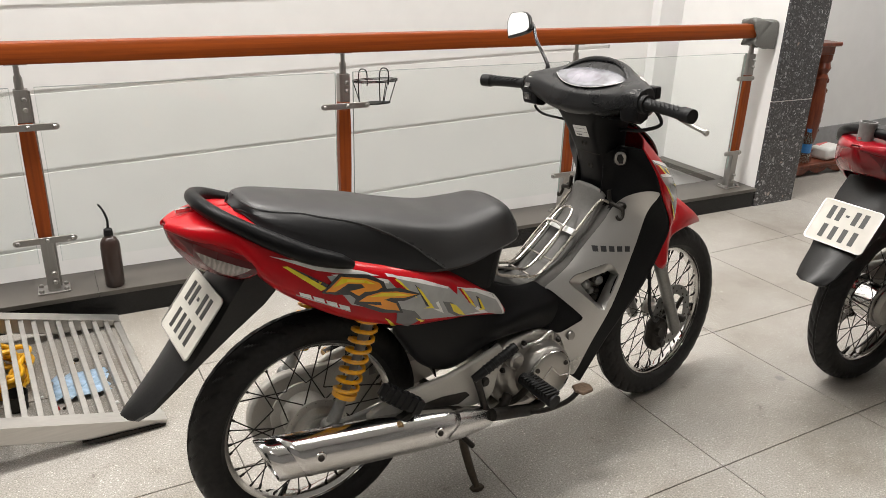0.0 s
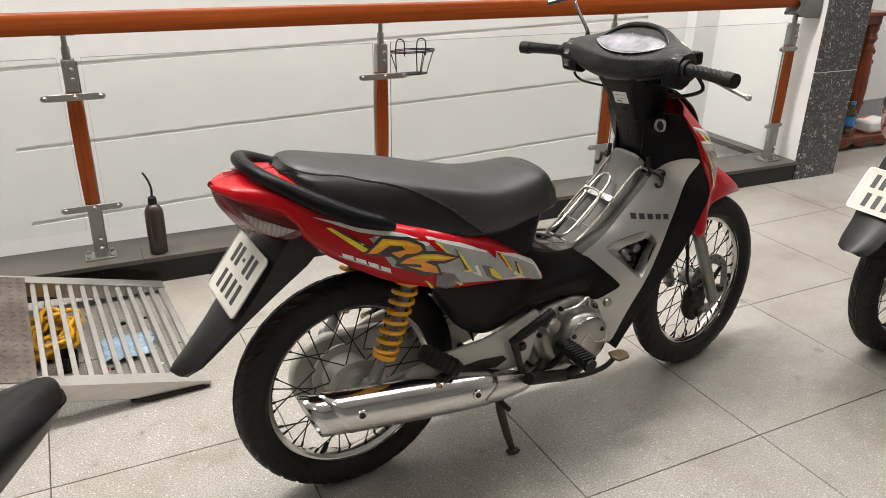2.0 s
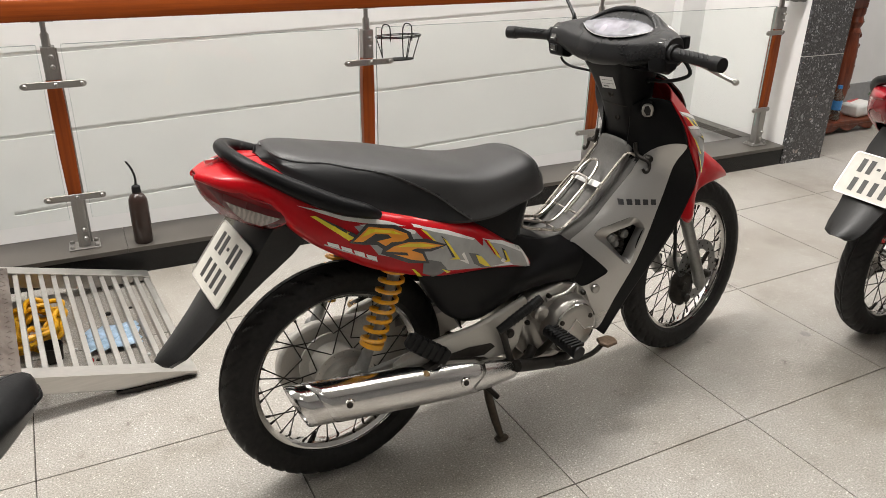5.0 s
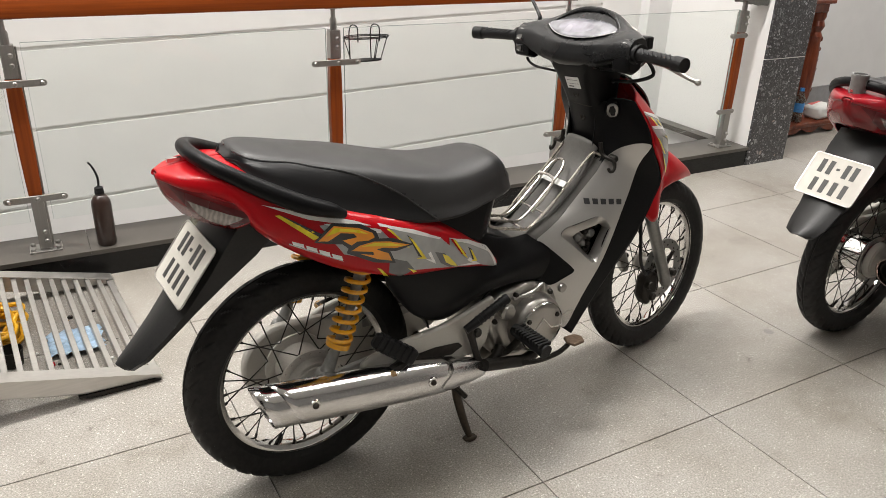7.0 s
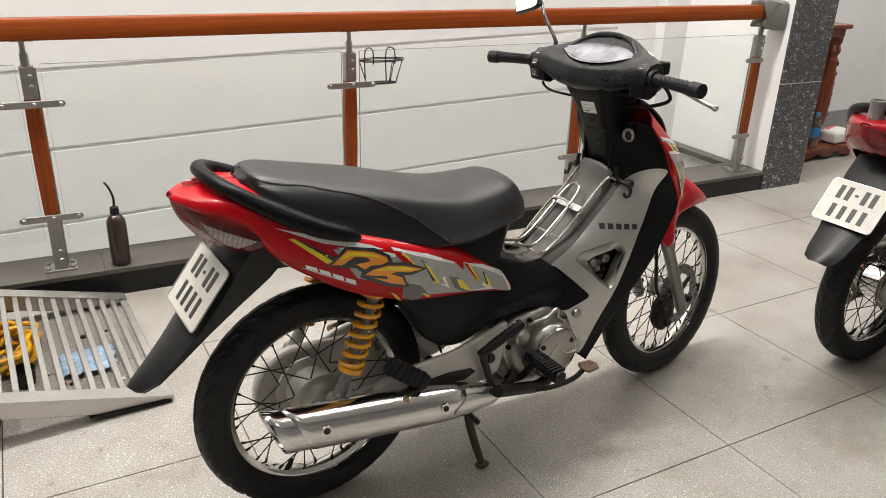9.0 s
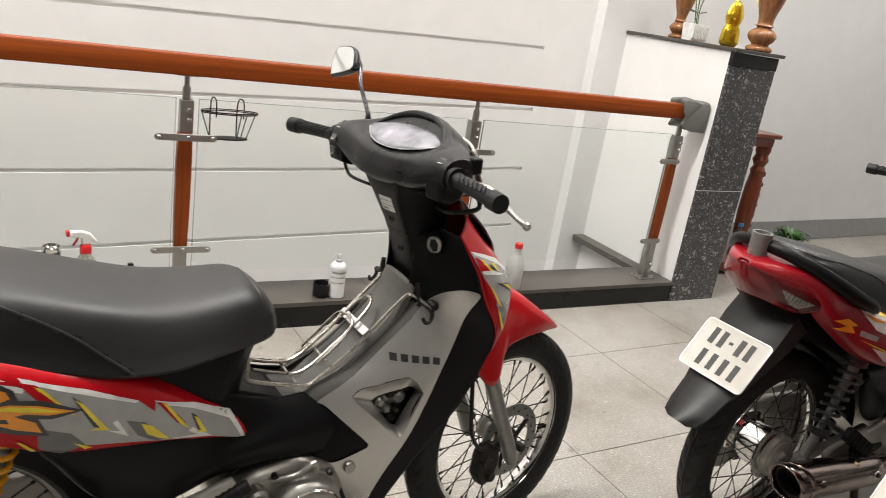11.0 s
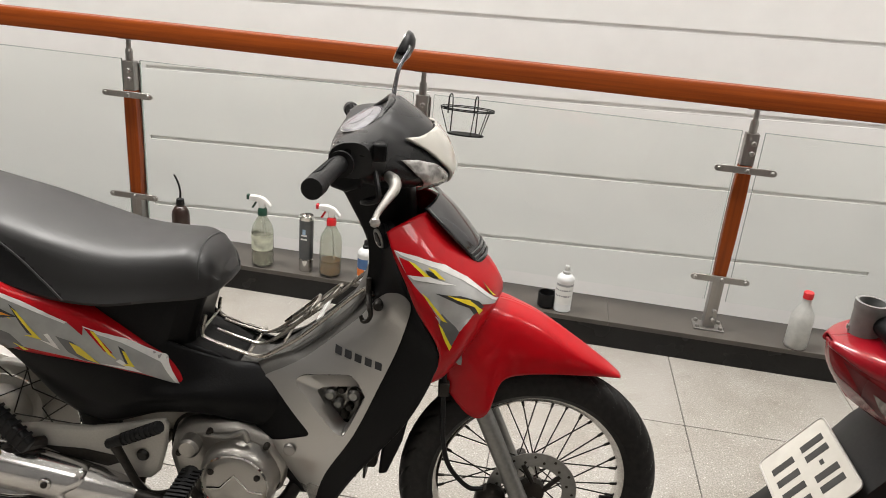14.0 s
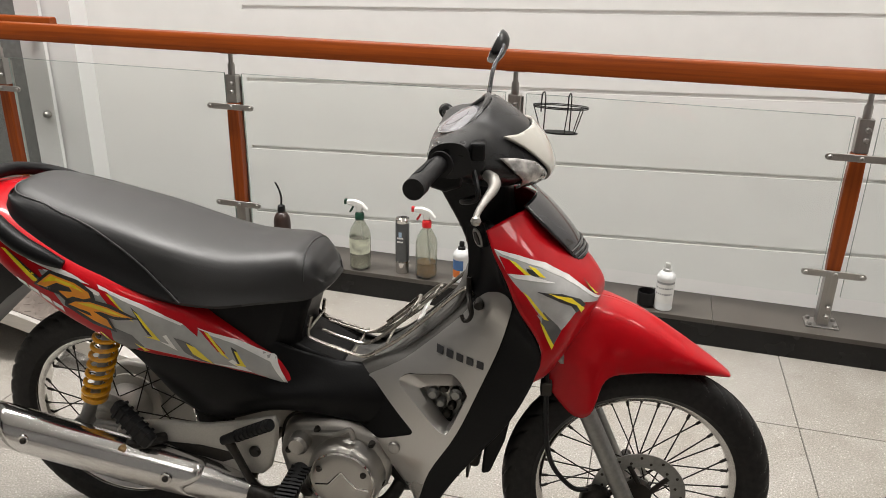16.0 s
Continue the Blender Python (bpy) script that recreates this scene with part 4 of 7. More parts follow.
FENDER = [
    [(1.06, 0, 0.715), (1.055, -0.06, 0.70), (1.05, -0.088, 0.64), (1.055, -0.093, 0.565)],
    [(1.12, 0, 0.735), (1.115, -0.065, 0.72), (1.11, -0.098, 0.63), (1.112, -0.105, 0.502)],
    [(1.17, 0, 0.73), (1.165, -0.065, 0.715), (1.155, -0.095, 0.62), (1.152, -0.103, 0.503)],
    [(1.21, 0, 0.72), (1.205, -0.06, 0.705), (1.19, -0.085, 0.64), (1.178, -0.09, 0.575)],
    [(1.27, 0, 0.694), (1.265, -0.055, 0.680), (1.25, -0.078, 0.64), (1.235, -0.083, 0.592)],
    [(1.36, 0, 0.638), (1.355, -0.048, 0.627), (1.345, -0.062, 0.61), (1.33, -0.064, 0.588)],
    [(1.42, 0, 0.595), (1.418, -0.03, 0.590), (1.412, -0.040, 0.583), (1.405, -0.040, 0.577)],
    [(1.456, 0, 0.566), (1.455, -0.012, 0.566), (1.454, -0.016, 0.565), (1.453, -0.016, 0.564)]]
HEAD = {0.0: [(0.800, 0.985), (0.797, 1.030), (0.812, 1.050), (0.876, 1.076), (0.916, 1.123), (0.946, 1.112), (0.988, 1.082), (1.028, 1.035), (1.038, 0.985), (0.97, 0.958), (0.88, 0.962)],
        0.05: [(0.800, 0.988), (0.798, 1.032), (0.813, 1.051), (0.875, 1.077), (0.913, 1.119), (0.943, 1.108), (0.982, 1.080), (1.018, 1.035), (1.030, 0.985), (0.96, 0.960), (0.88, 0.964)],
        0.092: [(0.802, 0.995), (0.803, 1.038), (0.818, 1.056), (0.870, 1.077), (0.902, 1.108), (0.928, 1.098), (0.962, 1.074), (0.995, 1.032), (1.008, 0.988), (0.94, 0.965), (0.87, 0.972)],
        0.12: [(0.804, 1.002), (0.806, 1.043), (0.822, 1.062), (0.858, 1.080), (0.888, 1.094), (0.912, 1.086), (0.940, 1.066), (0.972, 1.028), (0.985, 0.990), (0.925, 0.972), (0.865, 0.980)],
        0.16: [(0.806, 1.018), (0.808, 1.048), (0.822, 1.068), (0.850, 1.080), (0.880, 1.082), (0.905, 1.072), (0.922, 1.045), (0.935, 1.018), (0.925, 0.996), (0.88, 0.990), (0.83, 0.998)],
        0.20: [(0.808, 1.028), (0.810, 1.050), (0.822, 1.064), (0.840, 1.070), (0.860, 1.070), (0.876, 1.062), (0.884, 1.042), (0.884, 1.022), (0.872, 1.010), (0.845, 1.006), (0.815, 1.014)]}
DECALS = [(D_GREY, 0.0012, [(-0.022, 0.753), (0.017, 0.750), (0.122, 0.717), (0.117, 0.730), (0.297, 0.652), (0.325, 0.625), (0.326, 0.643), (0.399, 0.612), (0.476, 0.568), (0.510, 0.510), (0.433, 0.542), (0.338, 0.564), (0.204, 0.598), (0.155, 0.630), (0.031, 0.678)]),
          (D_WHITE, 0.0018, [(-0.013, 0.755), (0.017, 0.751), (0.126, 0.716), (0.121, 0.709), (0.011, 0.743)]),
          (D_WHITE, 0.0018, [(0.115, 0.731), (0.212, 0.695), (0.297, 0.653), (0.292, 0.650), (0.203, 0.690), (0.122, 0.723)]),
          (D_WHITE, 0.0018, [(0.324, 0.644), (0.399, 0.612), (0.476, 0.569), (0.510, 0.510), (0.504, 0.510), (0.470, 0.562), (0.395, 0.606), (0.333, 0.635)]),
          (D_WHITE, 0.0018, [(0.352, 0.564), (0.437, 0.542), (0.395, 0.573), (0.387, 0.568), (0.407, 0.555)]),
          (D_WHITE, 0.0018, [(0.244, 0.615), (0.281, 0.591), (0.261, 0.629), (0.253, 0.627), (0.265, 0.607)]),
          (RED, 0.0024, [(0.113, 0.726), (0.140, 0.717), (0.177, 0.672), (0.155, 0.678)]),
          (D_YELLOW, 0.003, [(0.137, 0.715), (0.149, 0.710), (0.196, 0.657), (0.183, 0.665), (0.165, 0.687)]),
          (D_BLACK, 0.0024, [(0.190, 0.690), (0.203, 0.678), (0.241, 0.619), (0.222, 0.630)]),
          (D_YELLOW, 0.003, [(0.195, 0.683), (0.207, 0.673), (0.248, 0.615), (0.215, 0.625), (0.232, 0.625)]),
          (RED, 0.0024, [(0.327, 0.641), (0.345, 0.632), (0.382, 0.586), (0.366, 0.591)]),
          (D_YELLOW, 0.003, [(0.338, 0.635), (0.347, 0.630), (0.389, 0.573), (0.374, 0.584)]),
          (D_BLACK, 0.0024, [(0.391, 0.600), (0.402, 0.592), (0.420, 0.561), (0.406, 0.563)]),
          (D_YELLOW, 0.003, [(0.398, 0.592), (0.405, 0.587), (0.424, 0.555), (0.399, 0.561), (0.411, 0.563)]),
          (D_DARK, 0.0024, [(0.275, 0.624), (0.307, 0.611), (0.356, 0.562), (0.325, 0.569), (0.296, 0.588)]),
          (D_YELLOW, 0.003, [(0.300, 0.611), (0.319, 0.601), (0.355, 0.562), (0.332, 0.572), (0.313, 0.585)]),
          (D_DARK, 0.002, [(0.141, 0.646), (0.189, 0.626), (0.211, 0.599), (0.176, 0.589), (0.142, 0.608)]),
          (D_YELLOW, 0.0026, [(0.192, 0.607), (0.203, 0.601), (0.221, 0.590), (0.210, 0.590)]),
          (D_WHITE, 0.0014, [(-0.140, 0.815), (-0.040, 0.782), (0.060, 0.747), (0.100, 0.730), (0.060, 0.738), (-0.045, 0.770)]),
          (D_YELLOW, 0.0018, [(-0.115, 0.789), (-0.104, 0.788), (-0.022, 0.727), (-0.037, 0.724)]),
          (D_BLACK, 0.0018, [(-0.102, 0.787), (-0.092, 0.782), (-0.014, 0.731), (-0.022, 0.727)]),
          (D_YELLOW, 0.0018, [(-0.093, 0.774), (-0.086, 0.772), (-0.033, 0.741), (-0.044, 0.739)]),
          (D_YELLOW, 0.0018, [(0.111, 0.627), (0.120, 0.623), (0.150, 0.594), (0.140, 0.594)]),
          (D_BLACK, 0.0034, [(-0.037, 0.719), (0.005, 0.754), (0.074, 0.738), (0.109, 0.716), (0.115, 0.699), (0.149, 0.693), (0.207, 0.664), (0.16, 0.66), (0.142, 0.664), (0.157, 0.631), (0.103, 0.644), (0.036, 0.68), (0.04, 0.691), (0.027, 0.703), (-0.006, 0.71)]),
          (D_ORANGE, 0.004, [(-0.028, 0.72), (0.009, 0.747), (0.067, 0.732), (0.099, 0.715), (0.104, 0.704), (0.087, 0.7), (0.061, 0.703), (0.047, 0.697), (0.027, 0.712), (0.061, 0.713), (0.054, 0.722), (0.024, 0.729), (-0.006, 0.716)]),
          (D_ORANGE, 0.004, [(0.047, 0.684), (0.067, 0.693), (0.102, 0.695), (0.141, 0.687), (0.195, 0.666), (0.156, 0.668), (0.124, 0.676), (0.108, 0.675), (0.138, 0.659), (0.147, 0.639), (0.11, 0.651), (0.067, 0.673), (0.102, 0.663), (0.099, 0.671)]),
          (D_YELLOW, 0.0046, [(-0.012, 0.727), (0.010, 0.743), (0.066, 0.728), (0.090, 0.714), (0.055, 0.725), (0.022, 0.733)]),
          (D_YELLOW, 0.0046, [(0.070, 0.690), (0.102, 0.692), (0.140, 0.684), (0.180, 0.668), (0.140, 0.676), (0.105, 0.684)])]
NOSE_DECALS = [(D_SILVER, 0.0010, [(0.952, 0.885), (0.995, 0.873), (1.047, 0.853), (1.092, 0.823), (1.125, 0.794), (1.157, 0.763), (1.151, 0.759), (1.122, 0.772), (1.111, 0.757), (1.088, 0.729), (1.075, 0.7), (1.047, 0.755), (1.012, 0.804), (0.981, 0.842)]),
               (D_WHITE, 0.0020, [(0.952, 0.885), (0.995, 0.873), (1.047, 0.853), (1.092, 0.823), (1.125, 0.794), (1.157, 0.763), (1.153, 0.763), (1.113, 0.799), (1.081, 0.823), (1.037, 0.849), (0.994, 0.866), (0.967, 0.876)]),
               (RED, 0.0018, [(0.962, 0.874), (0.984, 0.865), (1.007, 0.85), (1.021, 0.837), (0.98, 0.843)]),
               (D_YELLOW, 0.0026, [(0.98, 0.867), (0.992, 0.862), (1.024, 0.837), (1.015, 0.837)]),
               (D_BLACK, 0.0024, [(1.013, 0.85), (1.026, 0.845), (1.041, 0.833), (1.022, 0.836)]),
               (D_YELLOW, 0.0030, [(1.016, 0.854), (1.03, 0.848), (1.051, 0.829), (1.04, 0.833)]),
               (D_WHITE, 0.0030, [(0.981, 0.843), (1.024, 0.837), (1.071, 0.817), (1.029, 0.827), (0.995, 0.834)]),
               (RED, 0.0018, [(0.982, 0.838), (1.017, 0.802), (1.048, 0.759), (1.034, 0.769), (1.009, 0.788), (0.992, 0.819)]),
               (D_YELLOW, 0.0024, [(1.011, 0.81), (1.025, 0.799), (1.064, 0.751), (1.054, 0.755)]),
               (D_GREY, 0.0016, [(1.042, 0.805), (1.102, 0.778), (1.111, 0.757), (1.084, 0.75), (1.05, 0.774)]),
               (D_BLACK, 0.0022, [(1.037, 0.808), (1.084, 0.797), (1.118, 0.779), (1.129, 0.765), (1.112, 0.757), (1.102, 0.772), (1.069, 0.791)]),
               (D_YELLOW, 0.0028, [(1.057, 0.803), (1.101, 0.786), (1.127, 0.76), (1.121, 0.754), (1.111, 0.771), (1.085, 0.787)]),
               (D_DARK, 0.0020, [(1.052, 0.77), (1.081, 0.74), (1.088, 0.729), (1.075, 0.7), (1.051, 0.747)]),
               (D_YELLOW, 0.0026, [(1.047, 0.751), (1.056, 0.74), (1.076, 0.701), (1.073, 0.692), (1.061, 0.717)]),
               (D_BLACK, 0.0024, [(1.119, 0.81), (1.148, 0.776), (1.141, 0.779)]),
               (D_YELLOW, 0.0030, [(1.125, 0.802), (1.15, 0.773), (1.145, 0.776)])]


def inside(p, poly):
    """True where (x, z) lies in the outline."""
    hit = False
    for (x0, z0), (x1, z1) in zip(poly, poly[1:] + poly[:1]):
        if (z0 > p[1]) != (z1 > p[1]) and p[0] < (x1 - x0) * (p[1] - z0) / (z1 - z0) + x0:
            hit = not hit
    return hit


def matched(poly):
    """The inner window outline with as many corners as the outer one, each on the ray to its partner."""
    c = Vector((0.853, 0.512))
    out = []
    for q in WINDOW_OUT:
        d, best = Vector(q) - c, None
        for a, e in zip(poly, poly[1:] + poly[:1]):
            a, e = Vector(a) - c, Vector(e) - c
            m = d.x * (e.y - a.y) - d.y * (e.x - a.x)
            if abs(m) > 1e-9:
                s = (a.x * (e.y - a.y) - a.y * (e.x - a.x)) / m
                u = (a.x * d.y - a.y * d.x) / m
                if s > 0 and -0.001 <= u <= 1.001:
                    best = s
        out.append(tuple(c + d * (best or 0.7)))
    return out


def motorbike(at, label, steer=6.0, body=RED, trim=None, spring=YELLOW, decal=True, pipe=CHROME, plate_drop=0.0, hub_mat=ALU_PALE, mirrors=("left",), flap=BLACK, stripe=None, mirror_at=None, squat=0.0, cowl_grid=COWL, lamp=True, rail=True, oval=False, body_up=0.0, short_flap=False, clear=1.0):
    bike = thing("motorbike", at, label, "motorbike", "parked motorbikes")
    M = steer_matrix(steer)
    I = Matrix()
    RX, RZ, FX, FZ = -0.004, 0.304, 1.281, 0.301
    # wheels
    rear_wheel = wheel(bike, RX, RZ, 0.304, 0.238, 0.088, 0.078, 0.058, I, hub_mat, False)
    fw = wheel(bike, FX, FZ, 0.301, 0.236, 0.076, 0.03, 0.05, M, hub_mat, True)
    # rear brake panel, swing arm, chain case
    part("brake_panel", lathe([(0.0, -0.092), (0.018, -0.092), (0.020, -0.079), (0.048, -0.077), (0.050, -0.073), (0.054, -0.073), (0.056, -0.076), (0.061, -0.075), (0.066, -0.068), (0.066, -0.056)], (RX, 0, RZ), "Y", 48), ALU_PALE, bike, "cast brake panel")
    case = [(0.42 + 0.055 * math.cos(a), 0.315 + 0.055 * math.sin(a)) for a in np.linspace(-1.5, 1.5, 9)] + [(-0.02 + 0.115 * math.cos(a), 0.285 + 0.115 * math.sin(a)) for a in np.linspace(1.6, 4.7, 15)]
    part("chain_case", slab(case, 0.082, 0.112), ALU_PALE, bike, "dull alloy chain case", bevel=0.008)
    for s in (-1, 1):
        part("swing_arm", fixed(rings([[(x, s * (y + a * 0.010), z + b) for a, b in ((-1, -0.016), (1, -0.016), (1, 0.016), (-1, 0.016))] for x, y, z in ((-0.03, 0.098, RZ), (0.05, 0.098, RZ), (0.40, 0.085, 0.33))])), FORK_GREY, bike, "grey steel swing arm", bevel=0.004)
        y = s * 0.138
        sh = part("shock_absorber", tube([(-0.002, y, 0.352), (0.018, y, 0.395), (0.047, y, 0.46), (0.100, y, 0.61), (0.110, y, 0.64)], [0.018, 0.014, 0.009, 0.016, 0.016], 12, straight=True), FORK_GREY, bike, "rear shock absorber with a coil spring")
        part("eye", lathe([(0.006, -0.016), (0.019, -0.016), (0.019, 0.016), (0.006, 0.016)], (-0.008, y, 0.345), "Y", 16), FORK_GREY, sh)
        part("bolt", lathe([(0.0, -0.024), (0.008, -0.024), (0.011, -0.02), (0.011, 0.018)], (-0.008, y, 0.345), "Y", 8), DARK_STEEL, sh)
        turns, d = 9.0, Vector((0.075, 0, 0.216))
        u = d.orthogonal().normalized()
        w = d.normalized().cross(u)
        helix = [Vector((0.032, y, 0.424)) + d * (k / 108) + (u * math.cos(2 * math.pi * turns * k / 108) + w * math.sin(2 * math.pi * turns * k / 108)) * 0.027 for k in range(109)]
        part("coil_spring", tube([tuple(p) for p in helix], 0.0052, 7, straight=True), spring, sh, "painted coil spring")
        for k in (0.0, 1.0):
            c = Vector((0.032, y, 0.424)) + d * k
            part("spring_seat", tube([tuple(c - d.normalized() * 0.006), tuple(c + d.normalized() * 0.006)], 0.030, 16, straight=True), spring, sh)
    # muffler and exhaust pipe
    ax0, ax1 = Vector((0.44, -0.172, 0.240)), Vector((-0.222, -0.214, 0.372))
    d = (ax1 - ax0).normalized()
    side_v = d.cross(Vector((0, 0, 1))).normalized()
    up_v = side_v.cross(d)
    out_s = -1 if side_v.y > 0 else 1
    up_v = up_v if up_v.z > 0 else -up_v
    loops = []
    for t, r, ry in ((0.0, 0.020, 0.020), (0.02, 0.026, 0.026), (0.05, 0.031, 0.029), (0.16, 0.043, 0.038), (0.26, 0.047, 0.042), (0.36, 0.048, 0.043), (0.62, 0.049, 0.045), (0.96, 0.049, 0.046), (1.0, 0.0485, 0.0455)):
        c = ax0.lerp(ax1, t)
        ring = []
        for a in np.linspace(0, 2 * math.pi, 48, endpoint=False):
            p = c + side_v * (ry * math.cos(a)) + up_v * (r * math.sin(a))
            if t > 0.9:
                p = p + d * (0.031 * math.sin(a) - 0.030)
            ring.append(p)
        loops.append(ring)
    muf = part("muffler", fixed(rings(loops, caps=False)), pipe, bike, "long muffler with a slanted end", solid=0.003)
    # dark plug that fills the muffler's end in place of bore shade
    bore = [[ax0.lerp(ax1, 0.5 + 0.02 * i) + side_v * (0.0425 * k * math.cos(a)) + up_v * (0.0455 * k * math.sin(a)) + d * ((0.031 * math.sin(a) - 0.034) * (i > 0)) for a in np.linspace(0, 2 * math.pi, 24, endpoint=False)] for i, k in ((0, 1.0), (23.5, 1.0), (23.51, 0.86), (20, 0.84))]
    part("muffler_core", fixed(rings(bore)), DARK_STEEL, muf, "dark plug standing for the shaded bore of the muffler")
    guard = []
    for a in np.linspace(radians(-82), radians(112), 30):
        row = []
        for t in np.linspace(0.16, 1.0, 24):
            far = 0.940 - 0.160 * (1 - (a + 1.43) / 3.4) ** 1.5
            near = 0.19 + 0.05 * math.exp(-((a + 0.2) / 0.5) ** 2)
            q = near + (far - near) * (t - 0.16) / 0.84
            k = 1.05 + 0.015 * math.sin(math.pi * (t - 0.16) / 0.84)
            r, ry = np.interp(q, (0.16, 0.26, 0.36, 0.62, 1.0), (0.043, 0.047, 0.048, 0.049, 0.049)), np.interp(q, (0.16, 0.26, 0.36, 0.62, 1.0), (0.038, 0.042, 0.043, 0.045, 0.046))
            row.append(ax0.lerp(ax1, q) + side_v * (out_s * ry * k * math.cos(a)) + up_v * (r * k * math.sin(a)))
        guard.append(row)
    part("heat_shield", fixed(rings(guard, closed=False, caps=False)), pipe, muf, "polished heat shield", solid=0.0018)
    for t in (0.30, 0.796):
        o = ax0.lerp(ax1, t) + side_v * (out_s * 0.0462) + up_v * 0.012
        part("washer", lathe([(0.0, -0.002), (0.0125, -0.002), (0.014, 0.0), (0.014, 0.003)], tuple(o), "Y", 18), RIM_CHROME, muf)
        part("bolt", lathe([(0.0, -0.007), (0.005, -0.007), (0.0075, -0.004), (0.0075, 0.004)], tuple(o), "Y", 12), DARK_STEEL, muf)
    part("exhaust_pipe", tube([(0.76, -0.05, 0.27), (0.72, -0.10, 0.205), (0.62, -0.155, 0.20), (0.52, -0.185, 0.235), (0.43, -0.20, 0.264)], 0.017, 12), DARK_STEEL, bike, "rusty dark exhaust pipe")
    # engine
    eng = part("engine", slab([(0.495, 0.255), (0.478, 0.33), (0.492, 0.395), (0.54, 0.42), (0.63, 0.432), (0.715, 0.40), (0.745, 0.34), (0.73, 0.27), (0.69, 0.225), (0.60, 0.205), (0.53, 0.215)], -0.135, 0.13), ALU, bike, "cast aluminium engine", bevel=0.018)
    part("clutch_cover", lathe([(0.0, -0.183), (0.056, -0.183), (0.071, -0.180), (0.080, -0.172), (0.084, -0.158), (0.088, -0.130)], (0.642, 0, 0.310), "Y", 44), ALU, eng, "round clutch cover with three screws")
    part("trim_ring", lathe([(0.0705, -0.1795), (0.073, -0.183), (0.0755, -0.179)], (0.642, 0, 0.310), "Y", 44), RIM_CHROME, eng)
    for a in (0.5, 2.6, 4.7):
        part("bolt", lathe([(0.0, -0.187), (0.006, -0.187), (0.0075, -0.183), (0.0075, -0.177)], (0.642 + 0.058 * math.cos(a), 0, 0.310 + 0.058 * math.sin(a)), "Y", 10), DARK_STEEL, eng)
    part("trim_line", tube([(0.582, -0.1835, 0.298), (0.612, -0.1835, 0.302), (0.642, -0.1835, 0.338), (0.674, -0.1835, 0.302), (0.704, -0.1835, 0.298)], 0.0025, 6, straight=True), RIM_CHROME, eng)
    part("filler_cap", lathe([(0.0, -0.166), (0.018, -0.166), (0.024, -0.160), (0.024, -0.13)], (0.535, 0, 0.375), "Y", 14), ALU, eng)
    part("case_rib", tube([(0.565, -0.14, 0.40), (0.62, -0.15, 0.41), (0.655, -0.152, 0.43), (0.662, -0.15, 0.405)], 0.006, 8), ALU, eng)
    for x, z in ((0.512, 0.245), (0.505, 0.345), (0.575, 0.408), (0.700, 0.388), (0.722, 0.290), (0.625, 0.225)):
        part("bolt", lathe([(0.0, -0.145), (0.0055, -0.145), (0.0075, -0.141), (0.0075, -0.13)], (x, 0, z), "Y", 8), DARK_STEEL, eng)
    part("case_seam", tube([(0.49, -0.098, 0.26), (0.475, -0.098, 0.335), (0.49, -0.098, 0.40), (0.54, -0.098, 0.427), (0.63, -0.098, 0.439), (0.72, -0.098, 0.405), (0.752, -0.098, 0.34)], 0.004, 6), DARK_STEEL, eng)
    part("oil_sump", box((0.51, -0.10, 0.165), (0.69, 0.09, 0.21)), ALU, eng, bevel=0.012)
    cyl = part("cylinder", box((0.715, -0.055, 0.30), (0.93, 0.055, 0.43)), DARK_STEEL, eng, "dark finned cylinder", bevel=0.008)
    for k in range(9):
        part("fin", box((0.735 + 0.021 * k, -0.075, 0.285), (0.741 + 0.021 * k, 0.075, 0.445)), DARK_STEEL, cyl, bevel=0.002, smooth=0)
    part("carburettor", lathe([(0.0, -0.03), (0.022, -0.03), (0.028, -0.01), (0.02, 0.01), (0.03, 0.03), (0.0, 0.035)], (0.845, -0.055, 0.49), "Z", 14), ALU, eng)
    part("cover", box((0.80, -0.085, 0.44), (0.90, -0.06, 0.53)), ALU, eng, bevel=0.015)
    for x, z, r in ((0.828, 0.512, 0.014), (0.852, 0.528, 0.011), (0.878, 0.516, 0.015), (0.846, 0.492, 0.012), (0.870, 0.486, 0.010), (0.860, 0.466, 0.011), (0.892, 0.538, 0.009)):
        part("fitting", lathe([(0.0, -0.104), (0.6 * r, -0.104), (r, -0.098), (r, -0.090), (0.7 * r, -0.086), (r, -0.08)], (x, 0, z), "Y", 10), FORK_GREY if r > 0.0115 else DARK_STEEL, eng)
    kick = part("kick_starter", tube([(0.520, -0.150, 0.268), (0.492, -0.164, 0.250), (0.452, -0.170, 0.246), (0.428, -0.174, 0.268), (0.402, -0.180, 0.335), (0.382, -0.186, 0.388)], [0.015, 0.013, 0.011, 0.010, 0.0095, 0.012], 10), DARK_STEEL, bike, "folded kick starter")
    part("rubber", tube([(0.372, -0.186, 0.382), (0.402, -0.190, 0.399), (0.495, -0.200, 0.452)], [0.011, 0.0125, 0.0125], 12, straight=True), GRIP, kick, "ribbed rubber sleeve")
    for k in range(8):
        c = Vector((0.402, -0.190, 0.399)).lerp(Vector((0.495, -0.200, 0.452)), 0.08 + k * 0.12)
        dd = (Vector((0.495, -0.200, 0.452)) - Vector((0.402, -0.190, 0.399))).normalized() * 0.002
        part("rib", tube([tuple(c - dd), tuple(c + dd)], 0.0145, 12, straight=True), GRIP, kick)
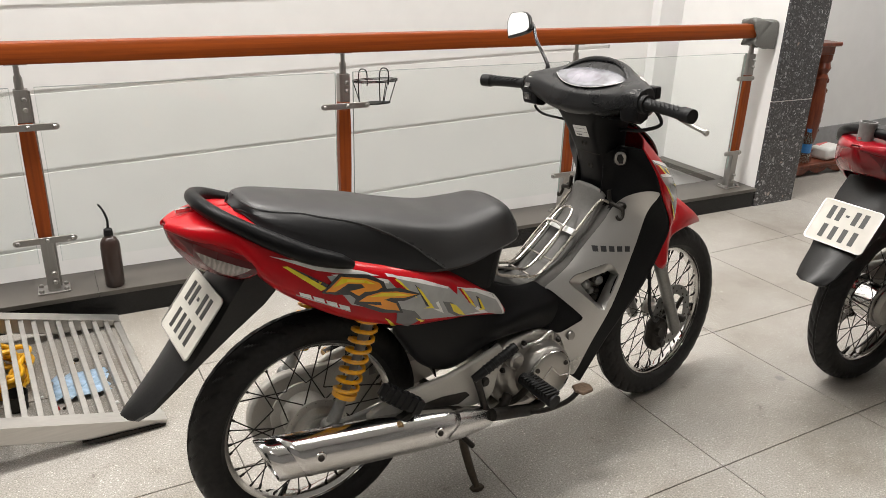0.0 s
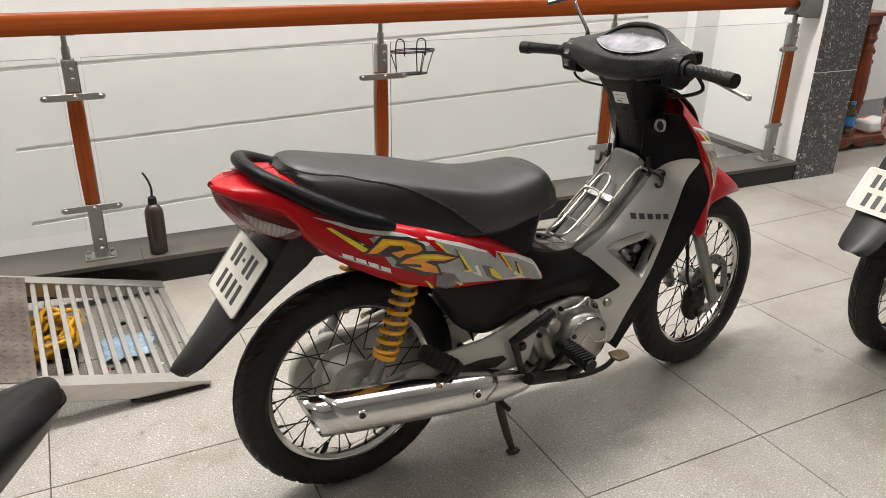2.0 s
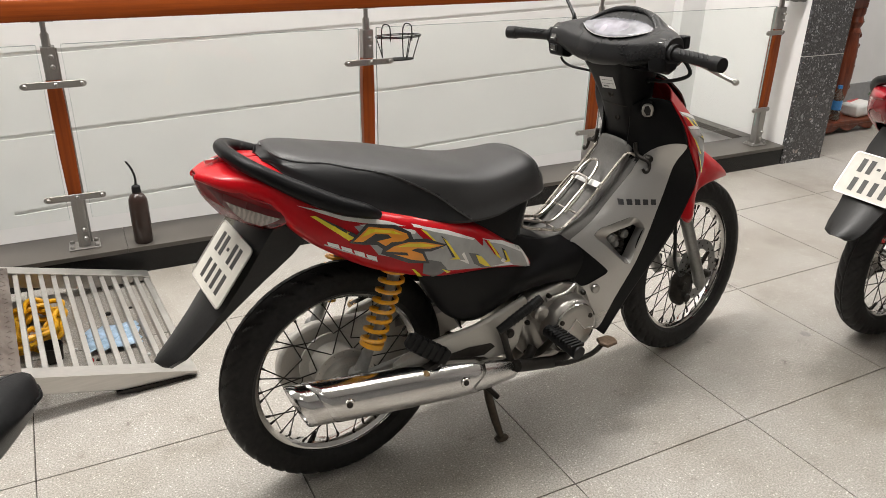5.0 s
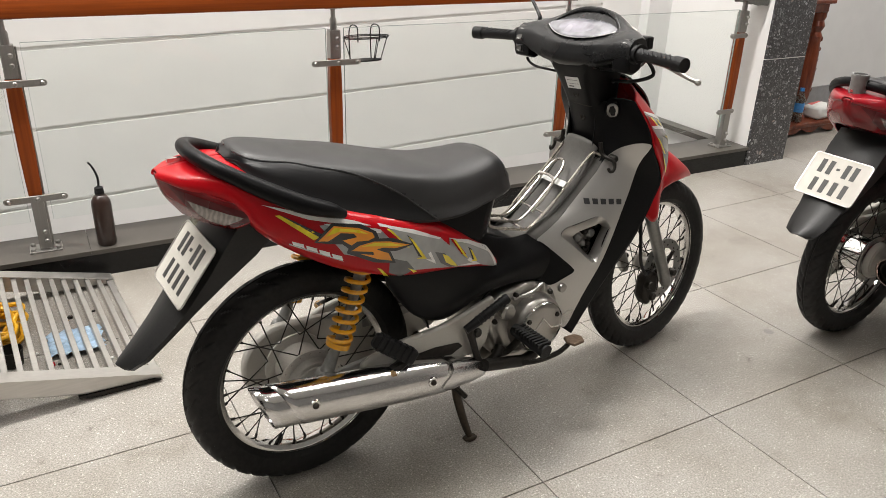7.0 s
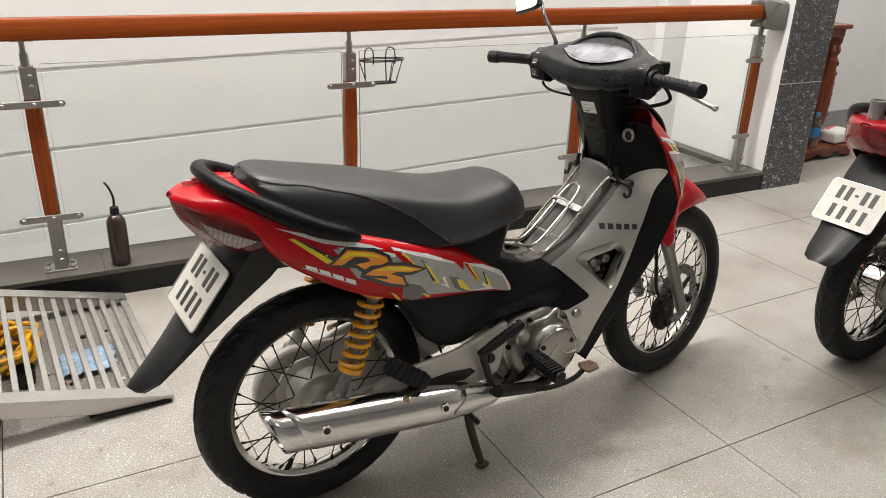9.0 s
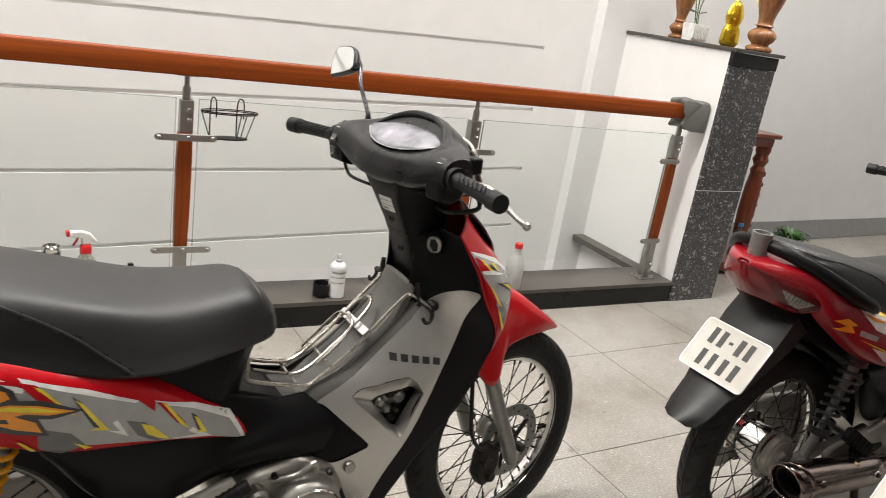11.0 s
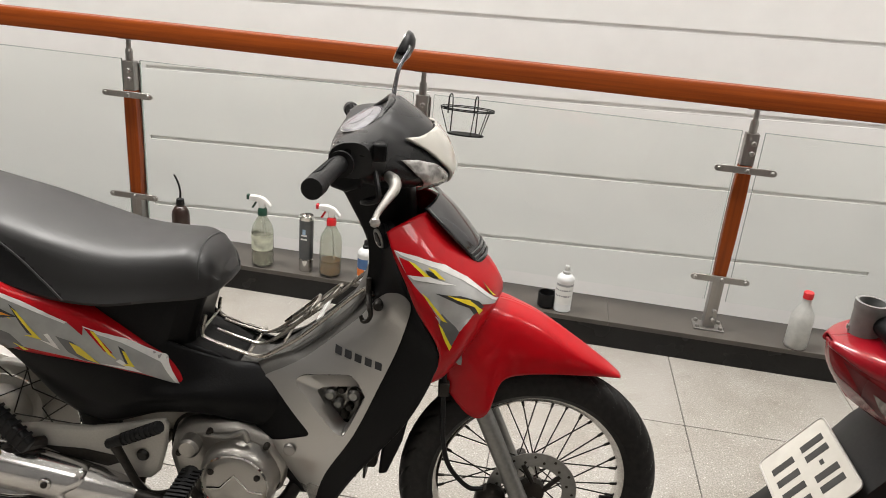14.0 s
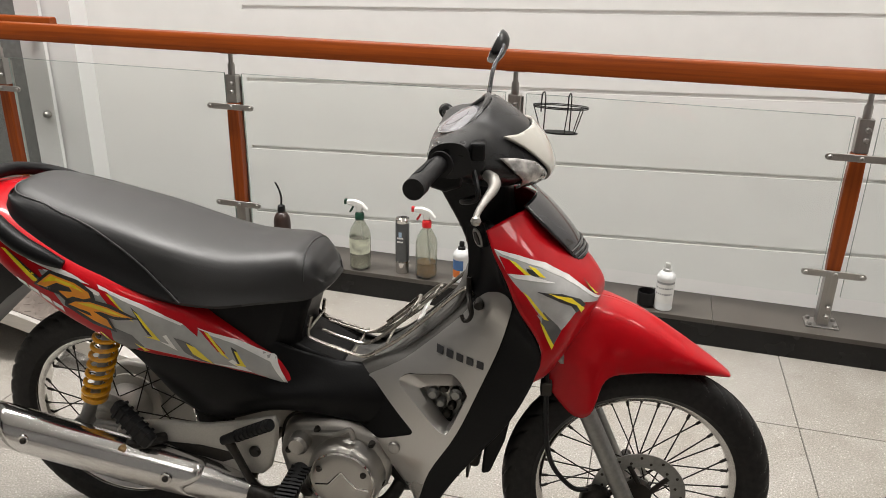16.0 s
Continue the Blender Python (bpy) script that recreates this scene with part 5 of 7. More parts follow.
    # step brackets and pegs
    br = [(0.085, 0.350), (0.115, 0.366), (0.195, 0.384), (0.315, 0.392), (0.400, 0.412), (0.482, 0.438), (0.490, 0.420), (0.484, 0.366), (0.466, 0.300), (0.445, 0.278), (0.400, 0.276), (0.350, 0.284), (0.215, 0.312), (0.105, 0.322), (0.085, 0.332)]
    for s in (-1, 1):
        b = part("step_bracket", slab(br, s * 0.138, s * 0.156), ALU_PALE, bike, "cast aluminium pillion step bracket", bevel=0.006)
        # no opening is cut: a dark plate on the face gives its shade
        part("slot", slab([(0.200, 0.334), (0.300, 0.338), (0.372, 0.330), (0.385, 0.316), (0.350, 0.300), (0.250, 0.316)], s * 0.1555, s * 0.1575), DARK_STEEL, b, "dark plate standing for the shade of an opening")
        part("bolt", lathe([(0.0, -0.165), (0.010, -0.165), (0.014, -0.160), (0.014, -0.15)], (0.432, (0 if s < 0 else 0.32), 0.342), "Y", 12), DARK_STEEL, b)
        pa, pb = Vector((0.108, s * 0.176, 0.432)), Vector((0.206, s * 0.205, 0.362))
        pd = (pb - pa).normalized()
        pu = pd.cross(Vector((0, 1, 0))).normalized()
        pw = pd.cross(pu)
        pp = part("pillion_peg", fixed(rings([[pa.lerp(pb, t) + pu * (a * k) + pw * (b * 0.85 * k) for a, b in ((-0.018, -0.014), (0.018, -0.014), (0.021, 0.0), (0.018, 0.014), (-0.018, 0.014), (-0.021, 0.0))] for t, k in ((0.0, 0.72), (0.06, 0.95), (0.5, 1.05), (0.95, 1.0), (1.0, 0.85))])), GRIP, bike, "folded rubber pillion peg", bevel=0.003)
        for k in range(6):
            c = pa.lerp(pb, 0.14 + 0.14 * k)
            part("rib", fixed(rings([[c + pd * (e * 0.003) + pu * a + pw * (b * 0.85) for a, b in ((-0.021, -0.017), (0.021, -0.017), (0.024, 0.0), (0.021, 0.017), (-0.021, 0.017), (-0.024, 0.0))] for e in (-1, 1)])), GRIP, pp, smooth=0)
        part("peg_mount", tube([(0.21, s * 0.158, 0.345), (0.195, s * 0.180, 0.352), (0.165, s * 0.195, 0.345), (0.130, s * 0.195, 0.338)], 0.014, 8), DARK_STEEL, pp)
        part("bolt", lathe([(0.0, -0.222), (0.009, -0.222), (0.013, -0.216), (0.013, -0.19)], (0.138, (0 if s < 0 else 0.40), 0.338), "Y", 10), BRASS, pp)
        fp = part("foot_peg", tube([(0.547, s * 0.175, 0.328), (0.556, s * 0.30, 0.318)], [0.0175, 0.0195], 12, straight=True), GRIP, bike, "ribbed rubber foot peg")
        for k in range(10):
            yy = s * (0.188 + 0.0115 * k)
            part("rib", box((0.531, yy - 0.003, 0.333), (0.574, yy + 0.003, 0.343)), GRIP, fp, smooth=0)
    part("peg_bar", tube([(0.55, -0.20, 0.315), (0.545, -0.14, 0.235), (0.55, -0.05, 0.19), (0.55, 0.05, 0.19), (0.545, 0.14, 0.235), (0.55, 0.20, 0.315)], 0.010, 10), DARK_STEEL, bike, "dark steel foot peg bar")
    ped = part("brake_pedal", tube([(0.54, -0.15, 0.215), (0.60, -0.195, 0.215), (0.69, -0.205, 0.222), (0.735, -0.205, 0.245)], 0.0075, 8), DARK_STEEL, bike, "foot brake pedal")
    part("pad", slab([(0.725, -0.235), (0.765, -0.232), (0.775, -0.21), (0.765, -0.188), (0.725, -0.185), (0.715, -0.21)], 0.246, 0.256, "Z"), PEDAL, ped, "worn bronze-coloured pedal pad", bevel=0.003)
    # centre stand
    leg = [(0.436, -0.142, 0.012), (0.424, -0.130, 0.055), (0.405, -0.115, 0.14), (0.388, -0.095, 0.245)]
    st = part("centre_stand", tube(leg + [(x, -y, z) for x, y, z in leg[::-1]], [0.009, 0.0115, 0.0125, 0.014, 0.014, 0.0125, 0.0115, 0.009], 10, n=3), STAND, bike, "grimy brown steel centre stand")
    for s in (-1, 1):
        part("stand_foot", fixed(rings([[(x, s * (0.142 + y), z) for y in (-k, k)] + [(x, s * (0.142 + y), z + h) for y in (k * 0.8, -k * 0.8)] for x, z, k, h in ((0.416, 0.004, 0.009, 0.006), (0.430, 0.0, 0.014, 0.012), (0.446, 0.0, 0.014, 0.010), (0.458, 0.003, 0.009, 0.005))])), STAND, st, bevel=0.002)
    part("stand_spring", tube([(0.36, -0.12, 0.22), (0.42, -0.135, 0.15)], 0.008, 8, straight=True), DARK_STEEL, st)
    # black filler added under the seat against see-through; rear fender, mostly in shade
    part("frame", fixed(rings([[(x, a * w, z + b * h) for a, b in ((-1, -1), (1, -1), (1, 1), (-1, 1))] for x, w, z, h in ((-0.16, 0.06, 0.80, 0.04), (0.0, 0.085, 0.725, 0.055), (0.2, 0.09, 0.66, 0.07), (0.42, 0.09, 0.52, 0.10), (0.62, 0.07, 0.49, 0.05))])), BLACK, bike, "black filler block added under the seat to stop see-through", bevel=0.01)
    arch = []
    for a in np.linspace(math.radians(12), math.radians(82), 22):
        rr = 0.335
        arch.append([(RX + rr * math.cos(a), y, RZ + rr * math.sin(a) - abs(y) ** 2 * 3) for y in np.linspace(-0.085, 0.085, 7)])
    part("inner_fender", fixed(rings(arch, closed=False, caps=False)), BLACK, bike, "black inner rear fender", solid=0.004)
    # rear mudguard, number plate
    if lamp:
        guard_path = [(-0.148, 0.775, 0.090, 0.085), (-0.192, 0.72, 0.093, 0.075), (-0.238, 0.650, 0.090, 0.045), (-0.290, 0.576, 0.080, 0.022), (-0.342, 0.515, 0.068, 0.014), (-0.388, 0.468, 0.056, 0.012), (-0.418, 0.444, 0.038, 0.010), (-0.427, 0.437, 0.019, 0.008)]
        if short_flap:
            guard_path = guard_path[:4] + [(x + 0.024, z + 0.031, w, t) for (x, z, _, t), w in zip(guard_path[4:], (0.071, 0.064, 0.052, 0.030))]
        loops = []
        n_dir = Vector((0.80, 0, -0.60))
        for x, z, w, th in guard_path:
            c = Vector((x, 0, z))
            ring = [c + Vector((0, w * y, 0)) - n_dir * (0.016 * (1 - y * y)) for y in np.linspace(-1, 1, 9)] + [c + Vector((0, w * y * 0.94, 0)) + n_dir * (th - 0.012 * (1 - y * y)) for y in np.linspace(1, -1, 9)]
            loops.append(ring)
        mg = part("rear_mudguard", fixed(rings(loops)), flap, bike, "long black plastic rear mudguard")
        e1, e2 = Vector((0, -1, 0)), Vector((-0.60, 0, -0.80))
        pc = Vector((-0.268, 0, 0.650)) + e2 * plate_drop + Vector((-0.80, 0, 0.60)) * (0.18 * plate_drop)
        nrm = Vector((-0.80, 0, 0.60))
        rot = Matrix((e1, -e2, nrm)).transposed().to_4x4()
        pm = Matrix.Translation(pc) @ rot
        rr = []
        for sx, sy, a0 in ((1, 1, 0), (-1, 1, 90), (-1, -1, 180), (1, -1, 270)):
            rr += [(sx * 0.0895 + 0.012 * math.cos(radians(a0 + k * 30)), sy * 0.0627 + 0.012 * math.sin(radians(a0 + k * 30))) for k in range(4)]
        bmp = slab(rr, -0.001, 0.001, "Z")
        bmesh.ops.transform(bmp, matrix=pm, verts=bmp.verts[:])
        np_ = part("number_plate", bmp, PLATE, mg, "dirty white number plate with black bars")
        bmf = tube([(p[0], p[1], 0.001) for p in rr], 0.0022, 6, closed=True, straight=True)
        bmesh.ops.transform(bmf, matrix=pm, verts=bmf.verts[:])
        part("rim", bmf, RAMP_ALU, np_, "thin alloy rim")
        rows = [[(-0.058, 0.033, 0.0165), (-0.029, 0.033, 0.0165), (-0.002, 0.033, 0.012), (0.027, 0.033, 0.0165), (0.056, 0.033, 0.0165)], [(-0.052, -0.034, 0.0165), (-0.017, -0.034, 0.0165), (0.018, -0.034, 0.0165), (0.053, -0.034, 0.0165)]]
        for row in rows:
            for x, y, w in row:
                h = 0.024 if w > 0.015 else 0.004
                bb = slab([(x - w / 2, y - h), (x + w / 2, y - h), (x + w / 2, y + h), (x - w / 2, y + h)], 0.001, 0.0018, "Z")
                bmesh.ops.transform(bb, matrix=pm, verts=bb.verts[:])
                part("bar", bb, PLATE_INK, np_, smooth=0)
    # seat
    loops = []
    for x, w, zt, zb in SEAT:
        half = [(0, zt), (0.38 * w, zt - 0.002), (0.62 * w, zt - 0.008), (0.79 * w, zt - 0.022), (0.89 * w, zt - 0.45 * (zt - zb)), (0.96 * w, zb + 0.25 * (zt - zb)), (w, zb), (0.55 * w, zb - 0.006), (0, zb - 0.006)]
        ring = half + [(-a, b) for a, b in half[-2:0:-1]]
        loops.append(np.array([(x, -a, b) for a, b in ring]))
    stack = [spline([lp[j] for lp in loops], 6) for j in range(len(loops[0]))]
    dense = []
    for i in range(len(stack[0])):
        ring = spline([stack[j][i] for j in range(len(stack))], 3, True)
        dense.append(ring)
    c0, c1 = np.mean(dense[0], 0), np.mean(dense[-1], 0)
    dense = [[c0 + (p - c0) * 0.5 + np.array((-0.012, 0, 0)) for p in dense[0]]] + dense + [[c1 + (p - c1) * 0.5 + np.array((0.012, 0, 0)) for p in dense[-1]]]
    bm = fixed(rings(dense))
    px, pz = [p[0] for p in PIPE], [p[1] for p in PIPE]
    for f in bm.faces:
        c = f.calc_center_median()
        line = float(np.interp(c.x, px, pz)) if c.x < 0.33 else 0.70
        f.material_index = 0 if c.z > line else 1
    seat_tree = tree_of(bm)
    seat = part("seat", bm, [SEAT_TOP, SEAT_SIDE], bike, "long black vinyl seat, greyed on top")
    for s in (-1, 1):
        line = []
        for p in spline([(a, b) for a, b in PIPE], 6):
            h = seat_tree.ray_cast(Vector((p[0], -0.4, p[1])), Vector((0, 1, 0)))
            if h[0]:
                line.append((p[0], s * -h[0].y, p[1]))
        part("piping", tube(line, 0.0024, 6, straight=True), PIPING, seat, "raised seam piping")
    seam = []
    for q in np.linspace(-1, 1, 25):
        h = seat_tree.ray_cast(Vector((0.532 + 0.012 * q * q, 0.096 * q, 0.95)), Vector((0, 0, -1)))
        if h[0]:
            seam.append(tuple(h[0] + Vector((0, 0, 0.0005))))
    part("nose_seam", tube(seam, 0.0018, 6, straight=True), PIPING, seat, "stitched seam across the seat nose")
    part("seat_base", fixed(rings([[(xa, -w, z), (xa + 0.06, -w * 1.02, z), (xb - 0.05, -w * 0.95, z), (xb, -w * 0.55, z), (xb, w * 0.55, z), (xb - 0.05, w * 0.95, z), (xa + 0.06, w * 1.02, z), (xa, w, z)] for xa, xb, w, z in ((0.27, 0.556, 0.112, 0.715), (0.29, 0.535, 0.118, 0.66), (0.30, 0.518, 0.120, 0.60), (0.32, 0.518, 0.116, 0.560), (0.34, 0.53, 0.108, 0.530))])), BLACK, bike, "black plastic front of the seat base", bevel=0.012)
    # grab rail
    g = [(0.038, -0.176, 0.768), (0.0, -0.183, 0.787), (-0.06, -0.176, 0.810), (-0.13, -0.154, 0.846), (-0.190, -0.116, 0.879), (-0.226, -0.060, 0.898), (-0.235, 0, 0.903)]
    rad = [0.010, 0.017, 0.020, 0.019, 0.016, 0.016, 0.016]
    if rail:
        part("grab_rail", tube(g + [(x, -y, z) for x, y, z in g[-2::-1]], rad + rad[-2::-1], 12), BLACK, bike, "thick black grab rail round the seat")
    if rail:
        part("catch", box((-0.276, 0.006, 0.880), (-0.246, 0.016, 0.888)), CHROME, bike, "small seat catch", smooth=0)
    # tail cowl, lamp, decals
    for s in (False, True):
        bm = sheet(cowl_grid, 6, 5, s)
        if not s:
            cowl_tree = tree_of(bm)
        cowl = part("tail_cowl", bm, body, bike, "glossy painted tail cowl", solid=0.004)
        if not s:
            if decal:
                for mat, lift, poly in DECALS:
                    part("decal", lay_on(cowl_tree, [poly], 0.0034 + lift * 0.7, 0.009), mat, cowl)
                for k in range(4):
                    x, z = -0.075 + 0.0285 * k, 0.722 - 0.0148 * k
                    part("logo_mark", lay_on(cowl_tree, [[(x - 0.008, z + 0.007), (x + 0.016, z - 0.004), (x + 0.019, z - 0.015), (x - 0.003, z - 0.005)]], 0.0036), D_WHITE, cowl, "plain white slanted mark")
                part("logo_line", lay_on(cowl_tree, [[(-0.088, 0.725), (0.030, 0.662), (0.031, 0.659), (-0.087, 0.721)]], 0.0036), D_SILVER, cowl)
            if stripe:
                for mat, lift, poly in stripe:
                    part("decal", lay_on(cowl_tree, [poly], 0.0034 + lift * 0.7, 0.009), mat, cowl)
        low = part("side_cover", sheet(LOWER, 6, 5, s), BLACK, bike, "matt black lower side cover", solid=0.004)
    bm = sheet(LENS, 6, 5)
    lens_tree = tree_of(bm)
    bm2 = sheet([[(x, -y, z) for x, y, z in r] for r in LENS], 6, 5)
    if lamp:
        tl = part("tail_lamp", bm, TAIL_RED, bike, "dark red wrap-round tail lamp", solid=0.003)
        part("lens_half", bm2, TAIL_RED, tl, solid=0.003)
        part("lamp_bezel", lay_on(lens_tree, [[(-0.288, 0.846), (-0.229, 0.825), (-0.146, 0.792), (-0.186, 0.759), (-0.226, 0.774), (-0.26, 0.803)]], 0.0034, 0.008), TAIL_DARK, tl, "dark red lens border")
        part("indicator_lens", lay_on(lens_tree, [[(-0.208 + (x + 0.208) * clear, 0.800 + (z - 0.800) * clear) for x, z in ((-0.263, 0.823), (-0.23, 0.809), (-0.171, 0.789), (-0.201, 0.768), (-0.226, 0.778), (-0.247, 0.797))]], 0.0052, 0.008), TAIL_CLEAR, tl, "clear ribbed indicator lens")
    # step-through tunnel
    tun = [[(0.50, -0.10, 0.535), (0.50, -0.05, 0.548), (0.50, 0, 0.550), (0.50, 0.05, 0.548), (0.50, 0.10, 0.535)],
           [(0.60, -0.085, 0.535), (0.60, -0.045, 0.540), (0.60, 0, 0.540), (0.60, 0.045, 0.540), (0.60, 0.085, 0.535)],
           [(0.665, -0.072, 0.532), (0.665, -0.05, 0.532), (0.665, 0, 0.530), (0.665, 0.05, 0.532), (0.665, 0.072, 0.532)],
           [(0.71, -0.068, 0.560), (0.71, -0.05, 0.563), (0.71, 0, 0.563), (0.71, 0.05, 0.563), (0.71, 0.068, 0.560)],
           [(0.765, -0.067, 0.604), (0.765, -0.045, 0.609), (0.765, 0, 0.611), (0.765, 0.045, 0.609), (0.765, 0.067, 0.604)],
           [(0.86, -0.067, 0.694), (0.855, -0.045, 0.702), (0.85, 0, 0.705), (0.855, 0.045, 0.702), (0.86, 0.067, 0.694)],
           [(0.898, -0.067, 0.765), (0.889, -0.045, 0.782), (0.884, 0, 0.788), (0.889, 0.045, 0.782), (0.898, 0.067, 0.765)]]
    part("tunnel_cover", sheet(tun, 5, 4), GREY_PLASTIC, bike, "dusty grey-black tunnel cover", solid=0.004)
    # leg shields
    for s in (False, True):
        sg = -1 if s else 1
        bm = sheet([[(r[0][0] - 0.03, r[0][1] * 0.8, r[0][2] - 0.012)] + r for r in SHIELD], 10, 10, s)
        if not s:
            sh_tree = tree_of(bm)
            cut = [f for f in bm.faces if inside((0.853 + (f.calc_center_median().x - 0.853) * 0.88, 0.512 + (f.calc_center_median().z - 0.512) * 0.88), WINDOW_OUT)]
            bmesh.ops.delete(bm, geom=cut, context="FACES")
        for face in bm.faces:
            c = face.calc_center_median()
            face.material_index = 1 if c.z > 0.508 + (c.x - 0.684) * 0.862 and 0.53 < c.z < 0.735 and c.x < 0.905 else 0
        ls = part("leg_shield", bm, [BLACK, GREY_PLASTIC], bike, "black leg shield with a silver panel", solid=0.004)
        bm = lay_on(sh_tree, [spline(SILVER_EDGE, 4, True), spline(WINDOW_OUT, 4, True)], 0.006, 0.010)
        if s:
            bmesh.ops.scale(bm, vec=(1, -1, 1), verts=bm.verts[:])
            bmesh.ops.reverse_faces(bm, faces=bm.faces[:])
        pn = part("silver_panel", bm, trim or SILVER, ls, "silver metallic side panel with a cut-out", smooth=60)
        rim = []
        cx, cz = 0.853, 0.512
        for poly, depth in (([(cx + (x - cx) * 1.0, cz + (z - cz) * 1.0) for x, z in WINDOW_OUT], 0.0061), ([(cx + (x - cx) * 0.965, cz + (z - cz) * 0.965) for x, z in WINDOW_OUT], 0.0035), (matched(WINDOW_IN), -0.012), (matched(WINDOW_IN), -0.034)):
            hits = [sh_tree.ray_cast(Vector((x, -0.6, z)), Vector((0, 1, 0))) for x, z in spline(poly, 4, True)]
            nrm = [(h[1] if h[1].y < 0 else -h[1]) if h[0] else Vector((0, -1, 0)) for h in hits]
            mean = sum(nrm, Vector()).normalized()
            lp = []
            for (x, z), h in zip(spline(poly, 4, True), hits):
                q = (h[0] if h[0] else Vector((x, -0.12, z))) + mean * (depth + (0.0008 if depth > 0.006 else 0))
                lp.append((q.x, sg * q.y, q.z))
            rim.append(lp)
        part("cutout_rim", fixed(rings(rim, caps=False)), trim or SILVER, pn, "sloping silver rim of the cut-out")
        c = sh_tree.ray_cast(Vector((0.75, -0.6, 0.385)), Vector((0, 1, 0)))[0]
        part("screw", lathe([(0.0, -0.008), (0.008, -0.010), (0.013, -0.008), (0.014, 0.0)], (0.75, sg * (c.y - 0.006), 0.385), "Y", 16), STEEL, ls, "recessed screw")
        if not s:
            for k in range(5):
                x = 0.838 + 0.0225 * k
                part("logo_mark", lay_on(sh_tree, [[(x, 0.631 - 0.001 * k), (x + 0.015, 0.630 - 0.001 * k), (x + 0.015, 0.614 - 0.001 * k), (x, 0.615 - 0.001 * k)]], 0.0072, 0.012), BADGE, pn, "plain dark mark")
        under = [[r[2], (r[2][0] + 0.004, r[2][1] * 0.85, r[2][2] - 0.004), (r[2][0] + 0.012, r[2][1] * 0.35, r[2][2] - 0.0)] for r in SHIELD[:6]]
        part("shield_front", sheet([[(x, y, z) for x, y, z in r] for r in under], 5, 4, s), BLACK, bike, "black front of the leg shield", solid=0.004)
        bm = sheet(NOSE, 6, 6, s)
        if not s:
            nose_tree = tree_of(bm)
        nose = part("front_cowl", bm, body, bike, "glossy painted front cowl", solid=0.004)
        if not s and decal:
            for mat, lift, poly in NOSE_DECALS:
                part("decal", lay_on(nose_tree, [poly], 0.0036 + lift * 0.7, 0.008), mat, nose)
    gar = [[(x - 0.018 * (y / w) ** 2, y, z - 0.008 * (y / w) ** 2) for y in (-w, -0.5 * w, 0.0, 0.5 * w, w)] for x, w, z in ((1.016, 0.078, 0.955), (1.055, 0.086, 0.921), (1.099, 0.074, 0.875), (1.127, 0.052, 0.836))]
    garnish = part("front_garnish", sheet(gar, 5, 4), BLACK_GLOSS, bike, "glossy black centre garnish", solid=0.006)
    for q in (0.45, 0.68, 0.9):
        part("vent_rib", tube([tuple(Vector(gar[2][j]).lerp(Vector(gar[3][j]), q) + Vector((0.003, 0, 0.005))) for j in range(5)], 0.0028, 6), BLACK_GLOSS, garnish)
    # steering column
    col = []
    for xa, xb, w, z in ((0.925, 1.0, 0.088, 0.70), (0.904, 0.985, 0.068, 0.775), (0.888, 0.98, 0.060, 0.83), (0.868, 0.975, 0.058, 0.88), (0.847, 0.97, 0.060, 0.92), (0.825, 0.965, 0.067, 0.962), (0.807, 0.965, 0.082, 1.0), (0.803, 0.97, 0.10, 1.038)):
        col.append([(xa, -w * 0.6, z), (xa + 0.02, -w, z), (xb - 0.02, -w, z), (xb, -w * 0.6, z), (xb, w * 0.6, z), (xb - 0.02, w, z), (xa + 0.02, w, z), (xa, w * 0.6, z)])
    cs = [spline([c[j] for c in col], 4) for j in range(8)]
    bm = fixed(rings([spline([cs[j][i] for j in range(8)], 3, True) for i in range(len(cs[0]))]))
    col_tree = tree_of(bm)
    column = part("steering_column", bm, BLACK, bike, "black plastic steering column cover")

    def on_column(y, z, lift):
        h = col_tree.ray_cast(Vector((0.5, y, z)), Vector((1, 0, 0)))
        return h[0] + Vector((-0.92, 0, 0.39)) * lift

    def column_patch(y0, y1, z0, z1, lift):
        return fixed(rings([[on_column(y, z + 0.12 * (y0 - y), lift) for y in np.linspace(y0, y1, 7)] for z in np.linspace(z0, z1, 5)], closed=False, caps=False))

    stick = part("sticker", column_patch(0.018, -0.037, 0.927, 0.960, 0.0012), LABEL, column, "small white printed paper sticker")
    for z, y0, y1 in ((0.951, 0.012, -0.030), (0.9405, 0.014, -0.034), (0.932, 0.010, -0.012)):
        part("print_bar", column_patch(y0, y1, z, z + (0.0012 if z > 0.94 else 0.0035), 0.0018), D_DARK, stick)
    part("seam", tube([on_column(y, 0.884, 0.0002) for y in np.linspace(0.05, -0.05, 15)], 0.0014, 6, straight=True), DARK_STEEL, column, "seam between the two column covers")
    for y, z in ((-0.009, 0.914), (-0.011, 0.846)):
        o = on_column(y, z, 0.0)
        part("screw", lathe([(0.0, 0.0), (0.005, 0.0), (0.0055, -0.002), (0.0085, -0.0025), (0.0095, 0.001)], tuple(o), "X", 14), DARK_STEEL, column, "sunk screw")
    turn = Matrix.Translation((0.915, -0.089, 0.879)) @ Matrix.Rotation(radians(40), 4, "Z") @ Matrix.Rotation(radians(-14), 4, "Y")
    outline = [(0.0195 * math.cos(q) * (1 - 0.18 * math.cos(q) ** 2), 0.0205 * math.sin(q)) for q in np.linspace(0, 2 * math.pi, 24, endpoint=False)]
    plate_rings = [[(x, y * k, z * k) for y, z in outline] for x, k in ((0.03, 1.2), (-0.001, 1.2), (-0.004, 1.1), (-0.002, 1.02))]
    surround = part("lock_surround", fixed(rings(plate_rings)), BLACK, bike, "raised black collar of the lock")
